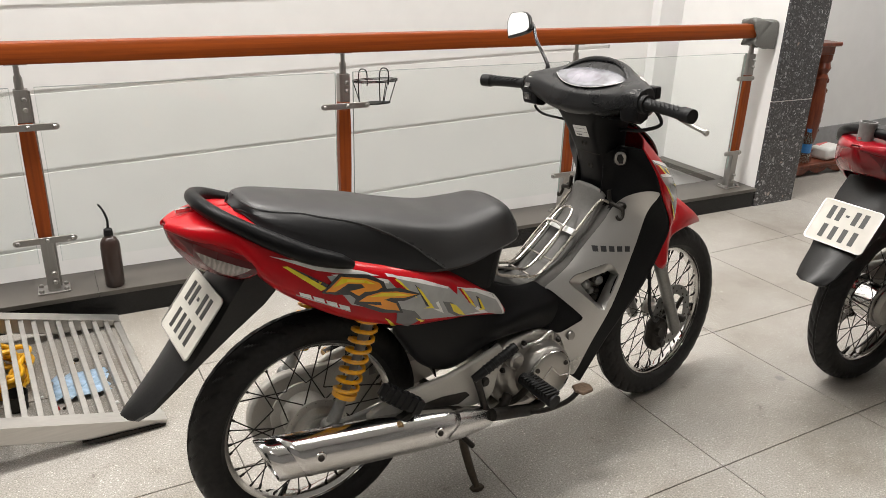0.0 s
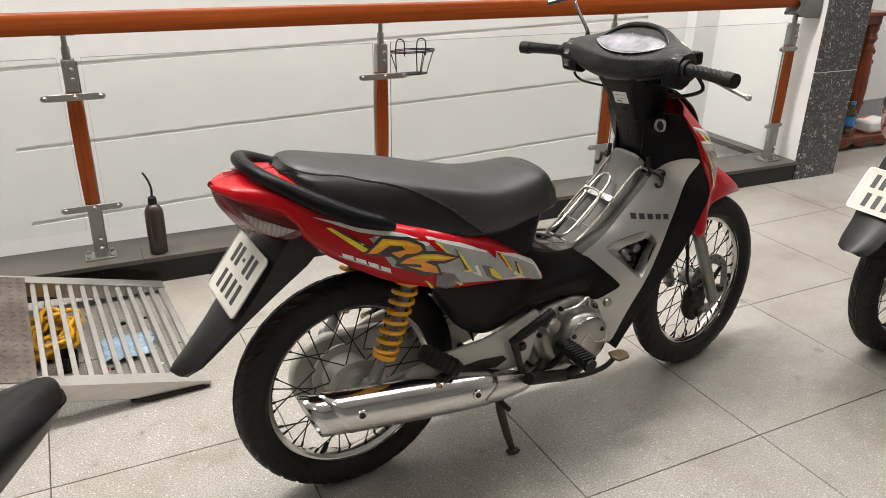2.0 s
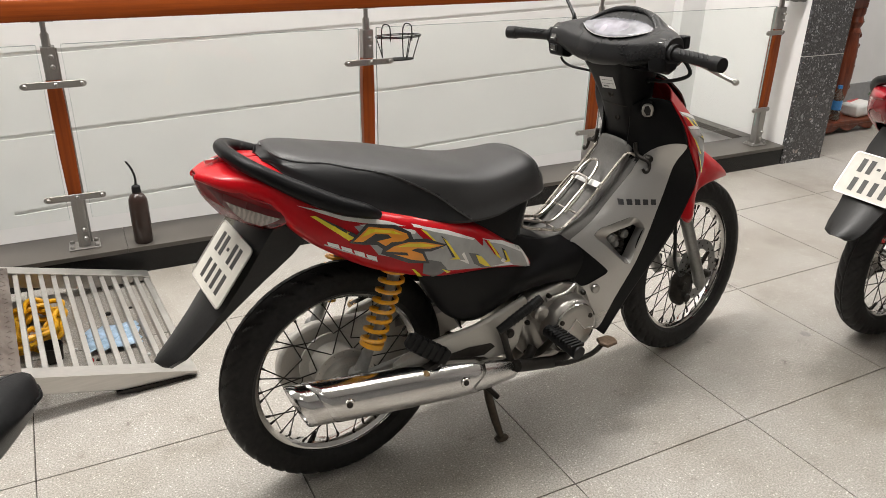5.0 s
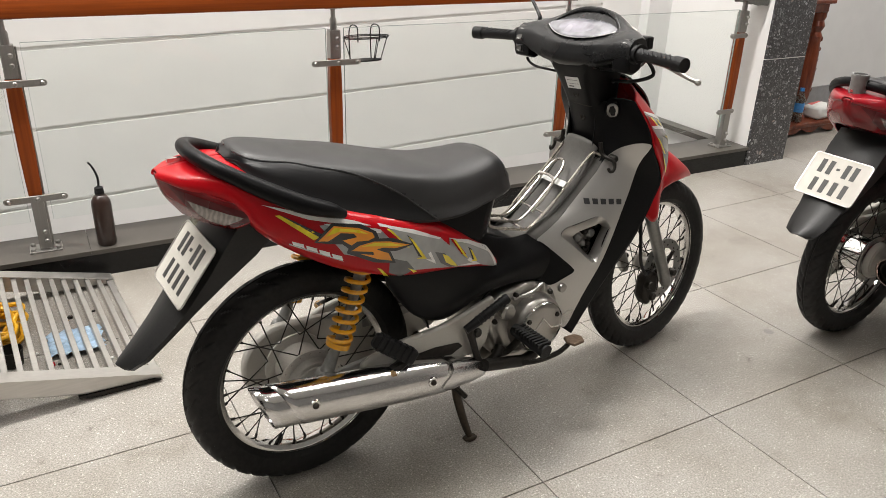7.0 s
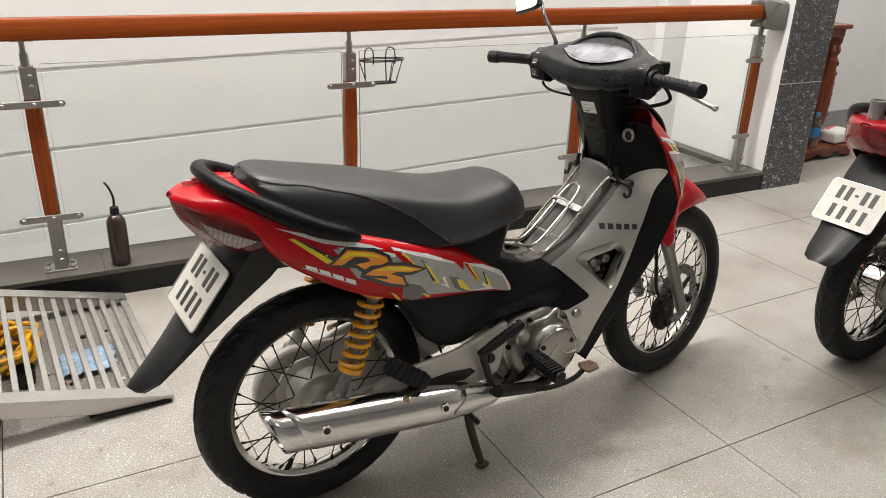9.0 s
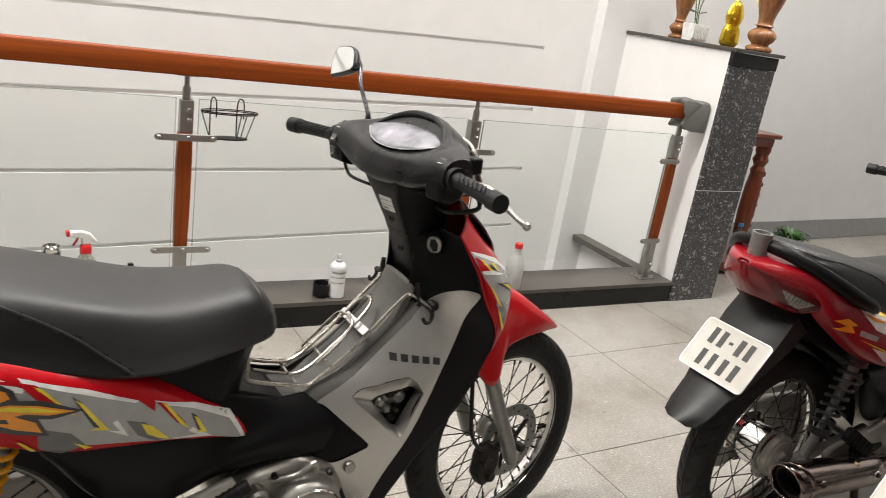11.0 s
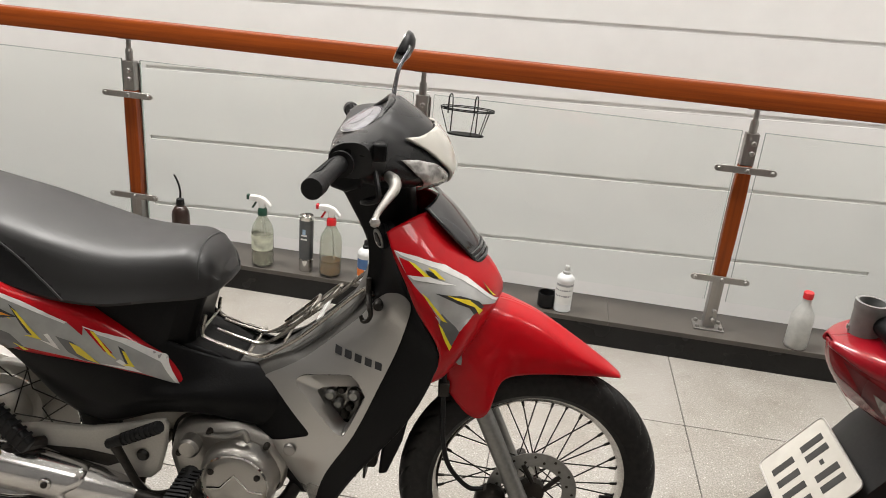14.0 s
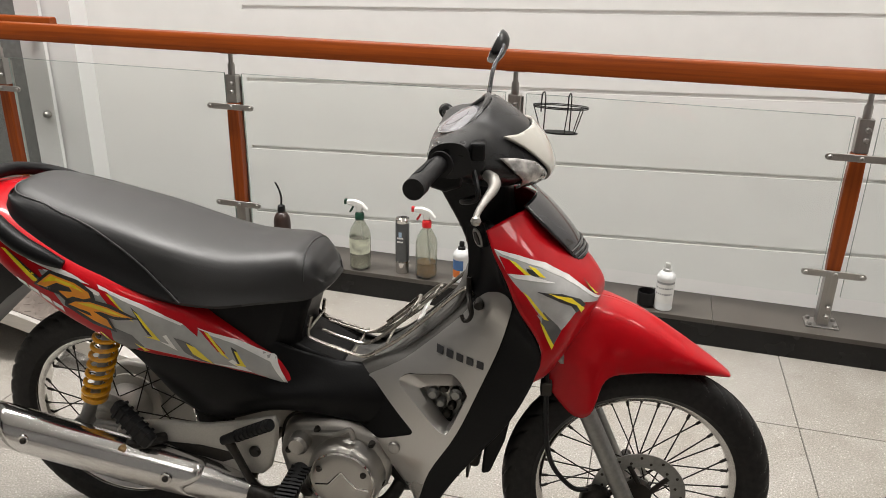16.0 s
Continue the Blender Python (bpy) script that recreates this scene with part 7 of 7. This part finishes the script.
# ---- aluminium loading ramp ----
def ramp_thing():
    t = thing("loading_ramp", pose(0.722, 2.575, 0, 0, 0, 4.2) @ Matrix.Diagonal((0.94, 1.075, 1, 1)) @ Matrix.Translation((-0.70, -2.555, 0)), "aluminium loading ramp with bars and a worn checker plate", "ramp")
    z0, z1, xr, xl = 0.020, 0.30, 0.70, -0.55

    def zt(x):
        return z0 + (xr - x) * 0.245

    for y, w, h in ((2.555, 0.028, 0.058), (3.225, 0.028, 0.058)):
        prof = [(xr + 0.005, zt(xr) + 0.001), (xl, zt(xl) + 0.001), (xl, zt(xl) - h), (xr - 0.22, zt(xr - 0.22) - h), (xr - 0.02, 0.004), (xr + 0.005, 0.004)]
        part("side_rail", slab(prof, y - w / 2, y + w / 2), RAMP_ALU, t, "scratched aluminium side channel", bevel=0.003)
        part("flange", slab([(xr + 0.004, zt(xr) + 0.005), (xl, zt(xl) + 0.005), (xl, zt(xl) + 0.002), (xr + 0.004, zt(xr) + 0.002)], y - 0.026, y + 0.026), RAMP_ALU, t)
    for k in range(11):
        x = 0.245 + 0.0405 * k
        part("bar", box((x - 0.0085, 2.57, -0.034), (x + 0.0085, 3.21, 0.0)), RAMP_ALU, t, smooth=0, bevel=0.002).data.transform(Matrix.Translation((0, 0, zt(x))))
    part("end_bar", box((0.678, 2.57, 0.008), (0.702, 3.21, 0.022)), RAMP_ALU, t, smooth=0, bevel=0.003)
    part("checker_plate", slab([(0.225, zt(0.225) + 0.009), (xl, zt(xl) + 0.009), (xl, zt(xl) + 0.005), (0.225, zt(0.225) + 0.005)], 2.548, 3.232), CHECKER, t, "dirty brown checker plate")
    bm = bmesh.new()
    for i in range(26):
        for j in range(22):
            x, y = 0.205 - 0.029 * i, 2.565 + 0.031 * j
            a = radians(45 if (i + j) % 2 else -45)
            ca, sa = math.cos(a), math.sin(a)
            quad = [bm.verts.new((x + u * 0.011 * ca - v * 0.003 * sa, y + u * 0.011 * sa + v * 0.003 * ca, zt(x + u * 0.011 * ca - v * 0.003 * sa) + h)) for h, k in ((0.0086, 1.0), (0.0105, 0.7)) for u, v in ((-k, -k), (k, -k), (k, k), (-k, k))]
            bm.faces.new(quad[4:])
            for q in range(4):
                bm.faces.new((quad[q], quad[(q + 1) % 4], quad[4 + (q + 1) % 4], quad[4 + q]))
    tagged(part("tread", bm, CHECKER, t, "worn raised lozenges", smooth=0), kind="stuff")
    part("foot", box((xl, 2.56, 0.0), (xl + 0.04, 3.22, zt(xl) - 0.055)), RAMP_ALU, t, smooth=0)
    part("rubber_pad", slab([(0.70, 0.001), (0.52, 0.001), (0.46, 0.012), (0.46, 0.018), (0.68, 0.010)], 2.535, 2.552), DARK_STEEL, t, "black rubber edge")
    return t


ramp_thing()
hose = []
for k in range(150):
    a = 2 * math.pi * k / 24
    r = 0.082 + 0.028 * math.sin(k * 0.37) + 0.012 * math.sin(k * 1.3)
    hose.append((0.285 + r * 0.85 * math.cos(a) + 0.01 * math.sin(k * 0.21), 3.02 + r * 1.35 * math.sin(a), 0.012 + 0.0098 * (k // 24) + 0.004 * math.sin(k * 0.9)))
tagged(part("hose_coil", tube(hose, 0.0085, 8, n=3), YELLOW_HOSE, None, "coiled yellow hose lying under the ramp"), "", "hose")
cup = tagged(part("cup", lathe([(0.0, 0.002), (0.030, 0.002), (0.036, 0.055), (0.034, 0.055), (0.028, 0.006), (0.0, 0.006)], (0.335, 2.83, 0), "Z", 20), DARK_STEEL, None, "small dark round tin under the ramp"), "", "tin")
wr = []
for i in range(9):
    wr.append([(0.435 + 0.02 * i + 0.006 * math.sin(3 * j + i), 2.80 + 0.022 * j + 0.006 * math.sin(2 * i + j), 0.012 + 0.010 * math.sin(1.7 * i + 0.9 * j) ** 2) for j in range(8)])
tagged(part("wrapper", fixed(rings(wr, closed=False, caps=False)), PACK_BLUE, None, "crumpled pale blue plastic wrapper on the floor", solid=0.001), "", "wrapper")
random.seed(5)
for k in range(16):
    x, y = random.uniform(0.30, 0.64), random.uniform(2.68, 3.2)
    s = random.uniform(0.004, 0.012)
    tagged(part("scrap", lathe([(0.0, 0.0005), (s, 0.0005), (s * 0.8, s * 0.8), (0.0, s)], (x, y, 0), "Z", 6), random.choice([DARK_STEEL, LABEL, BRASS, CAP_RED]), None, "small scrap of litter on the floor under the ramp"), "", "litter", "litter under the ramp")


# ---- bottles and cans on the curb ----
def on_curb(name, x, y, label, category, turn=0.0, size=1.05, group="bottles and cans on the curb"):
    return thing(name, pose(x, y, CURB_Z, 0, 0, turn) @ Matrix.Scale(size, 4), label, category, group)


oil = on_curb("oil_bottle", 0.683, 3.412, "dark brown squeeze bottle with a bent black spout", "bottle", size=1.0)
part("body", lathe([(0.0, 0.0), (0.030, 0.0), (0.034, 0.006), (0.035, 0.08), (0.035, 0.155), (0.033, 0.175), (0.024, 0.192), (0.016, 0.198), (0.016, 0.215), (0.0, 0.215)], seg=28), OIL_BROWN, oil)
part("cap", lathe([(0.0, 0.232), (0.008, 0.23), (0.015, 0.226), (0.017, 0.205), (0.0, 0.205)], seg=20), GRIP, oil)
part("spout", tube([(0, 0, 0.225), (0.002, 0, 0.262), (-0.008, 0, 0.30), (-0.022, 0, 0.325)], [0.0045, 0.0042, 0.0038, 0.0034], 8), GRIP, oil, "thin bent black spout")


def spray_bottle(x, y, neck, head, fill, level, label, lab, turn):
    t = on_curb("spray_bottle", x, y, label, "spray bottle", turn)
    shape = [(0.0, 0.002), (0.034, 0.002), (0.041, 0.010), (0.041, 0.045), (0.0385, 0.055), (0.041, 0.066), (0.041, 0.135), (0.036, 0.158), (0.022, 0.185), (0.015, 0.195), (0.015, 0.205)]
    part("bottle", lathe(shape, seg=28), BOTTLE_CLEAR, t, "clear plastic bottle", solid=0.0012)
    inner = [(0.0, 0.004)] + [(max(r - 0.003, 0.001), z + 0.002) for r, z in shape[1:] if z < level] + [(0.037, level), (0.0, level)]
    part("liquid", lathe(inner, seg=24), fill, t, "cloudy liquid")
    if lab:
        part("label", lathe([(0.0418, 0.068), (0.0418, 0.128)], seg=28, arc=3.9, start=2.2), lab, t, "torn printed label")
    part("collar", lathe([(0.0, 0.228), (0.014, 0.228), (0.018, 0.222), (0.018, 0.200), (0.0, 0.200)], seg=18), neck, t)
    h = part("spray_head", slab([(-0.050, 0.262), (-0.046, 0.275), (-0.015, 0.276), (0.012, 0.266), (0.034, 0.240), (0.030, 0.232), (0.012, 0.244), (0.010, 0.228), (-0.012, 0.228), (-0.014, 0.250), (-0.040, 0.256)], -0.010, 0.010), WHITE_PLASTIC, t, "white spray head", bevel=0.004)
    part("trigger", tube([(-0.022, 0, 0.254), (-0.030, 0, 0.238), (-0.038, 0, 0.226)], 0.004, 8), head, h)
    part("nozzle", box((-0.058, -0.009, 0.258), (-0.048, 0.009, 0.277)), head, h, bevel=0.002)
    part("dip_tube", tube([(0.0, 0, 0.2), (0.01, 0.004, 0.10), (0.014, 0.004, 0.012)], 0.0022, 6), WHITE_PLASTIC, t)
    return t


spray_bottle(1.034, 3.408, CAP_GREEN, CAP_GREEN, LIQ_GREEN, 0.118, "clear spray bottle with a green label and pale liquid", LABEL_GREEN, 8)
spray_bottle(1.318, 3.408, CAP_RED, CAP_RED, LIQ_AMBER, 0.060, "clear spray bottle with a red collar and amber dregs", None, 8)

tin = on_curb("spray_can", 1.214, 3.415, "tall dark printed metal can with a bare foot", "can")
part("body", lathe([(0.0, 0.0), (0.025, 0.0), (0.0265, 0.004), (0.0265, 0.045), (0.0275, 0.047), (0.0265, 0.049), (0.0265, 0.215), (0.0275, 0.218), (0.025, 0.222), (0.022, 0.214), (0.0, 0.212)], seg=28), RIM_CHROME, tin, "bare metal can")
part("print", lathe([(0.0269, 0.052), (0.0269, 0.205)], seg=28), CAN_DARK, tin, "dark grey print")
for zz in (0.13, 0.145):
    part("mark", box((-0.012, -0.0274, zz), (0.012, -0.0268, zz + 0.006)), LABEL, tin, smooth=0)
part("mark", box((-0.006, -0.0274, 0.152), (0.006, -0.0268, 0.172)), PACK_BLUE, tin, smooth=0)


def aerosol(x, y, label, cap, h, prints):
    t = on_curb("aerosol_can", x, y, label, "aerosol can")
    part("body", lathe([(0.0, 0.0), (0.0300, 0.0), (0.0325, 0.003), (0.0315, 0.007), (0.0315, h - 0.035), (0.0325, h - 0.032), (0.030, h - 0.022), (0.020, h - 0.010), (0.016, h - 0.008), (0.0, h - 0.008)], seg=28), CAN_WHITE, t)
    for z0, z1, a, mat in prints:
        part("print", lathe([(0.0319, z0), (0.0319, z1)], seg=10, arc=a, start=3.6), mat, t)
    part("nozzle", lathe([(0.0, h + 0.022), (0.008, h + 0.022), (0.0095, h + 0.019), (0.0098, h + 0.004), (0.014, h + 0.001), (0.0145, h - 0.008), (0.0, h - 0.008)], seg=16), cap, t)
    return t


aerosol(1.462, 3.412, "white aerosol can with blue and orange print", GRIP, 0.135, [(0.020, 0.050, 1.2, CAN_ORANGE), (0.05, 0.09, 1.6, CAN_BLUE)])
aerosol(2.242, 3.412, "white aerosol can with grey print", MILKY, 0.150, [(0.030, 0.10, 2.4, LABEL), (0.10, 0.108, 2.4, SKIRT), (0.082, 0.088, 2.0, SKIRT), (0.060, 0.066, 2.0, SKIRT)])
blackcap = on_curb("can_lid", 2.180, 3.418, "empty black plastic can lid", "lid")
part("shell", lathe([(0.0, 0.003), (0.028, 0.003), (0.031, 0.006), (0.032, 0.055), (0.030, 0.055), (0.029, 0.010), (0.0, 0.008)], seg=24), GRIP, blackcap)
milk = on_curb("plastic_bottle", 3.096, 3.400, "milky plastic bottle with a red screw cap", "bottle")
part("body", lathe([(0.0, 0.0), (0.034, 0.0), (0.038, 0.006), (0.038, 0.105), (0.035, 0.125), (0.022, 0.150), (0.015, 0.162), (0.0145, 0.188), (0.0, 0.188)], seg=28), MILKY, milk)
part("cap", lathe([(0.0, 0.208), (0.014, 0.208), (0.017, 0.205), (0.017, 0.184), (0.0, 0.184)], seg=18), CAP_RED, milk)

# wire basket hooked on a post
basket = thing("wire_basket", pose(1.795, 3.507, 0.714, 0, 0, 180), "small black wire basket hooked over a glass panel", "basket")
for z, rx, ry in ((0.0, 0.068, 0.030), (0.093, 0.100, 0.042), (0.098, 0.100, 0.042)):
    part("hoop", tube([(rx * math.cos(a), ry * math.sin(a), z) for a in np.linspace(0, 2 * math.pi, 24, endpoint=False)], 0.0022, 6, closed=True), GRIP, basket)
for a in (0.0, 1.9, 2.6, 3.9):
    part("stay", tube([(0.068 * math.cos(a), 0.030 * math.sin(a), 0.0), (0.100 * math.cos(a), 0.042 * math.sin(a), 0.095)], 0.002, 6, straight=True), GRIP, basket)
for x in (0.062, -0.034):
    part("hanger", tube([(x, -0.028, 0.0), (x, -0.036, 0.095), (x, -0.020, 0.136), (x, 0.020, 0.148), (x, 0.054, 0.143), (x, 0.062, 0.120), (x, 0.062, 0.085)], 0.0026, 6), GRIP, basket)
part("mesh_base", lathe([(0.0, 0.001), (0.066, 0.001), (0.066, 0.003), (0.0, 0.003)], seg=20), GRIP, basket, "fine dark mesh base").data.transform(Matrix.Diagonal((1, 0.44, 1, 1)))

# ---- altar table and what stands round it ----
altar = thing("altar_table", pose(4.84, 4.015, 0) @ Matrix.Scale(1.05, 4), "dark red lacquered altar table with turned legs and carved base", "table")
part("tabletop", box((-0.20, -0.30, 0.79), (0.20, -0.04, 0.815)), ALTAR_WOOD, altar, bevel=0.006)
part("apron", box((-0.175, -0.275, 0.74), (0.175, -0.065, 0.789)), ALTAR_WOOD, altar, bevel=0.004)
for sx in (-1, 1):
    for sy in (-1,):
        part("turned_leg", lathe([(0.0, 0.07), (0.038, 0.07), (0.040, 0.11), (0.028, 0.125), (0.040, 0.15), (0.030, 0.17), (0.042, 0.24), (0.048, 0.36), (0.045, 0.50), (0.036, 0.58), (0.042, 0.60), (0.030, 0.625), (0.045, 0.66), (0.034, 0.69), (0.042, 0.71), (0.042, 0.74), (0.0, 0.74)], (sx * 0.145, sy * 0.195 - 0.045, 0), "Z", 18), ALTAR_WOOD, altar)
        for k in range(6):
            part("carving", lathe([(0.0, -0.020), (0.012, -0.010), (0.015 - 0.003 * (k % 2), 0.006), (0.006, 0.016), (0.0, 0.024)], (sx * 0.145 + 0.045, sy * 0.195 - 0.057, 0.27 + 0.062 * k), "Z", 8), ALTAR_WOOD, altar)
part("base_shelf", box((-0.24, -0.325, 0.05), (0.46, -0.02, 0.075)), ALTAR_WOOD, altar, bevel=0.004)
scal = [(-0.185 + 0.37 * k / 32, 0.05 - 0.030 * abs(math.sin(k * math.pi / 8))) for k in range(33)]
part("carved_skirt", slab([(-0.235, 0.0495)] + [(x * 1.85 + 0.108, z - 0.008) for x, z in scal] + [(0.452, 0.0495)], -0.32, -0.30), ALTAR_WOOD, altar)
for sx in (-1, 1):
    for sy in (-1, 1):
        part("foot", lathe([(0.0, 0.0), (0.024, 0.0), (0.030, 0.02), (0.022, 0.05), (0.0, 0.05)], (sx * 0.31 + 0.11, sy * 0.12 - 0.165, 0), "Z", 14), ALTAR_WOOD, altar)
    part("back_post", box((sx * 0.150 - 0.024, -0.125, 0.076), (sx * 0.150 + 0.024, -0.090, 0.74)), ALTAR_WOOD, altar, bevel=0.004)
wb = thing("water_bottle", pose(4.95, 3.735, 0.079), "clear water bottle with a blue label", "bottle")
part("body", lathe([(0.0, 0.0), (0.030, 0.0), (0.033, 0.01), (0.030, 0.05), (0.033, 0.09), (0.033, 0.15), (0.014, 0.195), (0.014, 0.21), (0.0, 0.21)], seg=20), BOTTLE_CLEAR, wb, solid=0.001)
part("label", lathe([(0.0335, 0.07), (0.0335, 0.13)], seg=20), BLUE_PLASTIC, wb)
part("cap", lathe([(0.0, 0.225), (0.015, 0.225), (0.015, 0.205), (0.0, 0.205)], seg=14), BLUE_PLASTIC, wb)
pk = thing("packet", pose(5.235, 3.775, 0.079, 0, 0, 8), "red and white plastic-wrapped packet", "packet")
part("packet_body", box((-0.115, -0.065, 0.0), (0.095, 0.065, 0.085)), LABEL, pk, bevel=0.02)
part("red_end", box((0.0955, -0.060, 0.006), (0.112, 0.060, 0.078)), CAP_RED, pk, bevel=0.006)
part("red_print", slab([(-0.09, 0.02), (0.06, 0.045), (0.08, 0.06), (-0.07, 0.06)], 0.0852, 0.086, "Z"), CAP_RED, pk)
for k in range(3):
    part("print_bar", box((0.02, -0.0662, 0.026 + 0.014 * k), (0.07 - 0.01 * k, -0.0652, 0.031 + 0.014 * k)), D_GREY, pk, smooth=0)


def leafy(name, at, label, n, length, lift, seed, pot=None):
    t = thing(name, at, label, "plant")
    random.seed(seed)
    for k in range(n):
        a = random.uniform(0, 2 * math.pi)
        ln = length * random.uniform(0.6, 1.1)
        up = lift * random.uniform(0.5, 1.3)
        w = ln * random.uniform(0.09, 0.14)
        pts = []
        for i in range(7):
            q = i / 6
            c = Vector((math.cos(a) * ln * q, math.sin(a) * ln * q, 0.02 + up * q * (1.6 - q * 1.1)))
            sd = Vector((-math.sin(a), math.cos(a), 0)) * (w * math.sin(math.pi * min(1, 0.12 + q * 0.88)))
            pts.append([c - sd, c + Vector((0, 0, -w * 0.3)), c + sd])
        part("leaf", fixed(rings(pts, closed=False, caps=False)), LEAF, t)
    if pot:
        pot(t)
    return t


def floor_pot(t):
    part("pot", lathe([(0.0, -0.045), (0.034, -0.045), (0.041, 0.0), (0.043, 0.008), (0.037, 0.008), (0.035, 0.0), (0.0, 0.0)], seg=20), DARK_STEEL, t, "small dark plant pot")


leafy("potted_plant", pose(5.60, 3.85, 0.045), "small bushy green plant in a dark pot", 95, 0.115, 0.21, 3, floor_pot)

# on top of the half wall
white_pot = thing("planter", pose(4.25, 3.80, TOP), "white ribbed rectangular planter with a leafy stem", "planter")
part("box", fixed(rings([[(-a, -b, z), (a, -b, z), (a, b, z), (-a, b, z)] for a, b, z in ((0.050, 0.035, 0.0), (0.056, 0.041, 0.085), (0.052, 0.037, 0.085), (0.048, 0.033, 0.07))])), WHITE_PLASTIC, white_pot, bevel=0.003)
for k in range(9):
    part("rib", box((-0.05 + 0.0125 * k - 0.002, -0.045, 0.012), (-0.05 + 0.0125 * k + 0.002, -0.037, 0.078)), WHITE_PLASTIC, white_pot, smooth=0)
random.seed(9)
for k in range(3):
    part("stem", tube([(0.01 * k - 0.01, 0, 0.07), (0.015 * k - 0.02, 0.01, 0.16), (0.05 * (k - 1), 0.02, 0.28)], 0.003, 6), LEAF, white_pot)
    for j in range(5):
        a, z = random.uniform(0, 6.28), 0.14 + 0.035 * j
        c = Vector((0.02 * (k - 1), 0.01, z))
        d, u = Vector((math.cos(a), math.sin(a), 0.25)), Vector((-math.sin(a), math.cos(a), 0))
        part("leaf", fixed(rings([[c + d * q * 0.07 - u * 0.012 * math.sin(math.pi * min(1, 0.1 + q)), c + d * q * 0.07 + u * 0.012 * math.sin(math.pi * min(1, 0.1 + q))] for q in (0, 0.25, 0.5, 0.75, 0.95)], closed=False, caps=False)), LEAF, white_pot)
gold = part("figurine", fixed(rings([[(r * 1.05 * math.cos(a) + 0.006 * math.sin(3 * a + 9 * z), r * 0.8 * math.sin(a), z) for a in np.linspace(0, 2 * math.pi, 20, endpoint=False)] for r, z in spline([(0.040, 0.0), (0.056, 0.02), (0.054, 0.06), (0.050, 0.085), (0.040, 0.105), (0.044, 0.12), (0.050, 0.145), (0.044, 0.175), (0.030, 0.205), (0.008, 0.225)], 3)])), GOLD, None, "shiny gold-lacquered seated figurine on the half wall")
gold.matrix_basis = pose(4.325, 3.63, TOP)
tagged(gold, "", "figurine")


def wooden_vase(x, y, k):
    t = thing("wooden_vase", pose(x, y, TOP), "polished turned wooden vase on the half wall", "vase", "wooden vases")
    part("body", lathe([(a * k, b * k) for a, b in spline([(0.0, 0.0), (0.050, 0.0), (0.054, 0.016), (0.036, 0.028), (0.052, 0.045), (0.060, 0.066), (0.048, 0.085), (0.030, 0.098), (0.040, 0.105), (0.032, 0.115), (0.036, 0.15), (0.055, 0.21), (0.066, 0.28), (0.056, 0.34), (0.034, 0.38), (0.05, 0.40)], 3)], seg=32), VASE_WOOD, t)
    return t


wooden_vase(4.335, 3.44, 1.15)
wooden_vase(4.27, 3.94, 0.85)
leafy("hanging_plant", pose(4.46, 3.68, 1.08), "green leaves hanging over the side of the half wall", 7, 0.10, -0.12, 12)
tagged(part("wall_socket", box((4.98, front_y(4.98) - 0.012, 1.23), (5.08, front_y(4.98) + 0.004, 1.305)), WHITE_PLASTIC, None, "white double wall socket plate on the back wall", bevel=0.003), "", "wall socket")
tagged(part("stain", lathe([(0.0, 0.0006), (0.012, 0.0006), (0.018, 0.0004)], (2.645, 1.96, 0.0004), "Z", 7), SCUFF, None, "small dark stain on the floor tile"), "", "stain")

# ---- floor tiles ----
def tile_mesh(sx, sy):
    g = 0.0009
    bm = bmesh.new()
    lo = [bm.verts.new(p) for p in ((g, g, -0.006), (sx - g, g, -0.006), (sx - g, sy - g, -0.006), (g, sy - g, -0.006))]
    hi = [bm.verts.new(p) for p in ((g + 0.001, g + 0.001, 0), (sx - g - 0.001, g + 0.001, 0), (sx - g - 0.001, sy - g - 0.001, 0), (g + 0.001, sy - g - 0.001, 0))]
    bm.faces.new(hi)
    for i in range(4):
        bm.faces.new((lo[i], lo[(i + 1) % 4], hi[(i + 1) % 4], hi[i]))
    me = bpy.data.meshes.new("tile")
    fixed(bm).to_mesh(me)
    bm.free()
    me.materials.append(FLOOR)
    return me


XS = [0.6 * k for k in range(-12, 11)]
YS = [0.6 * k for k in range(-9, 3)]
GRID = pose(2.684, 2.307, 0, 0, 0, 1.3)
shared = {}
for i, x in enumerate(XS[:-1]):
    for y0, y1 in zip(YS, YS[1:]):
        key = round(y1 - y0, 3)
        if key not in shared:
            shared[key] = tile_mesh(0.6, y1 - y0)
        t = new("tile", shared[key])
        t.matrix_basis = GRID @ Matrix.Translation((x, y0, 0))
        t.parent = floor
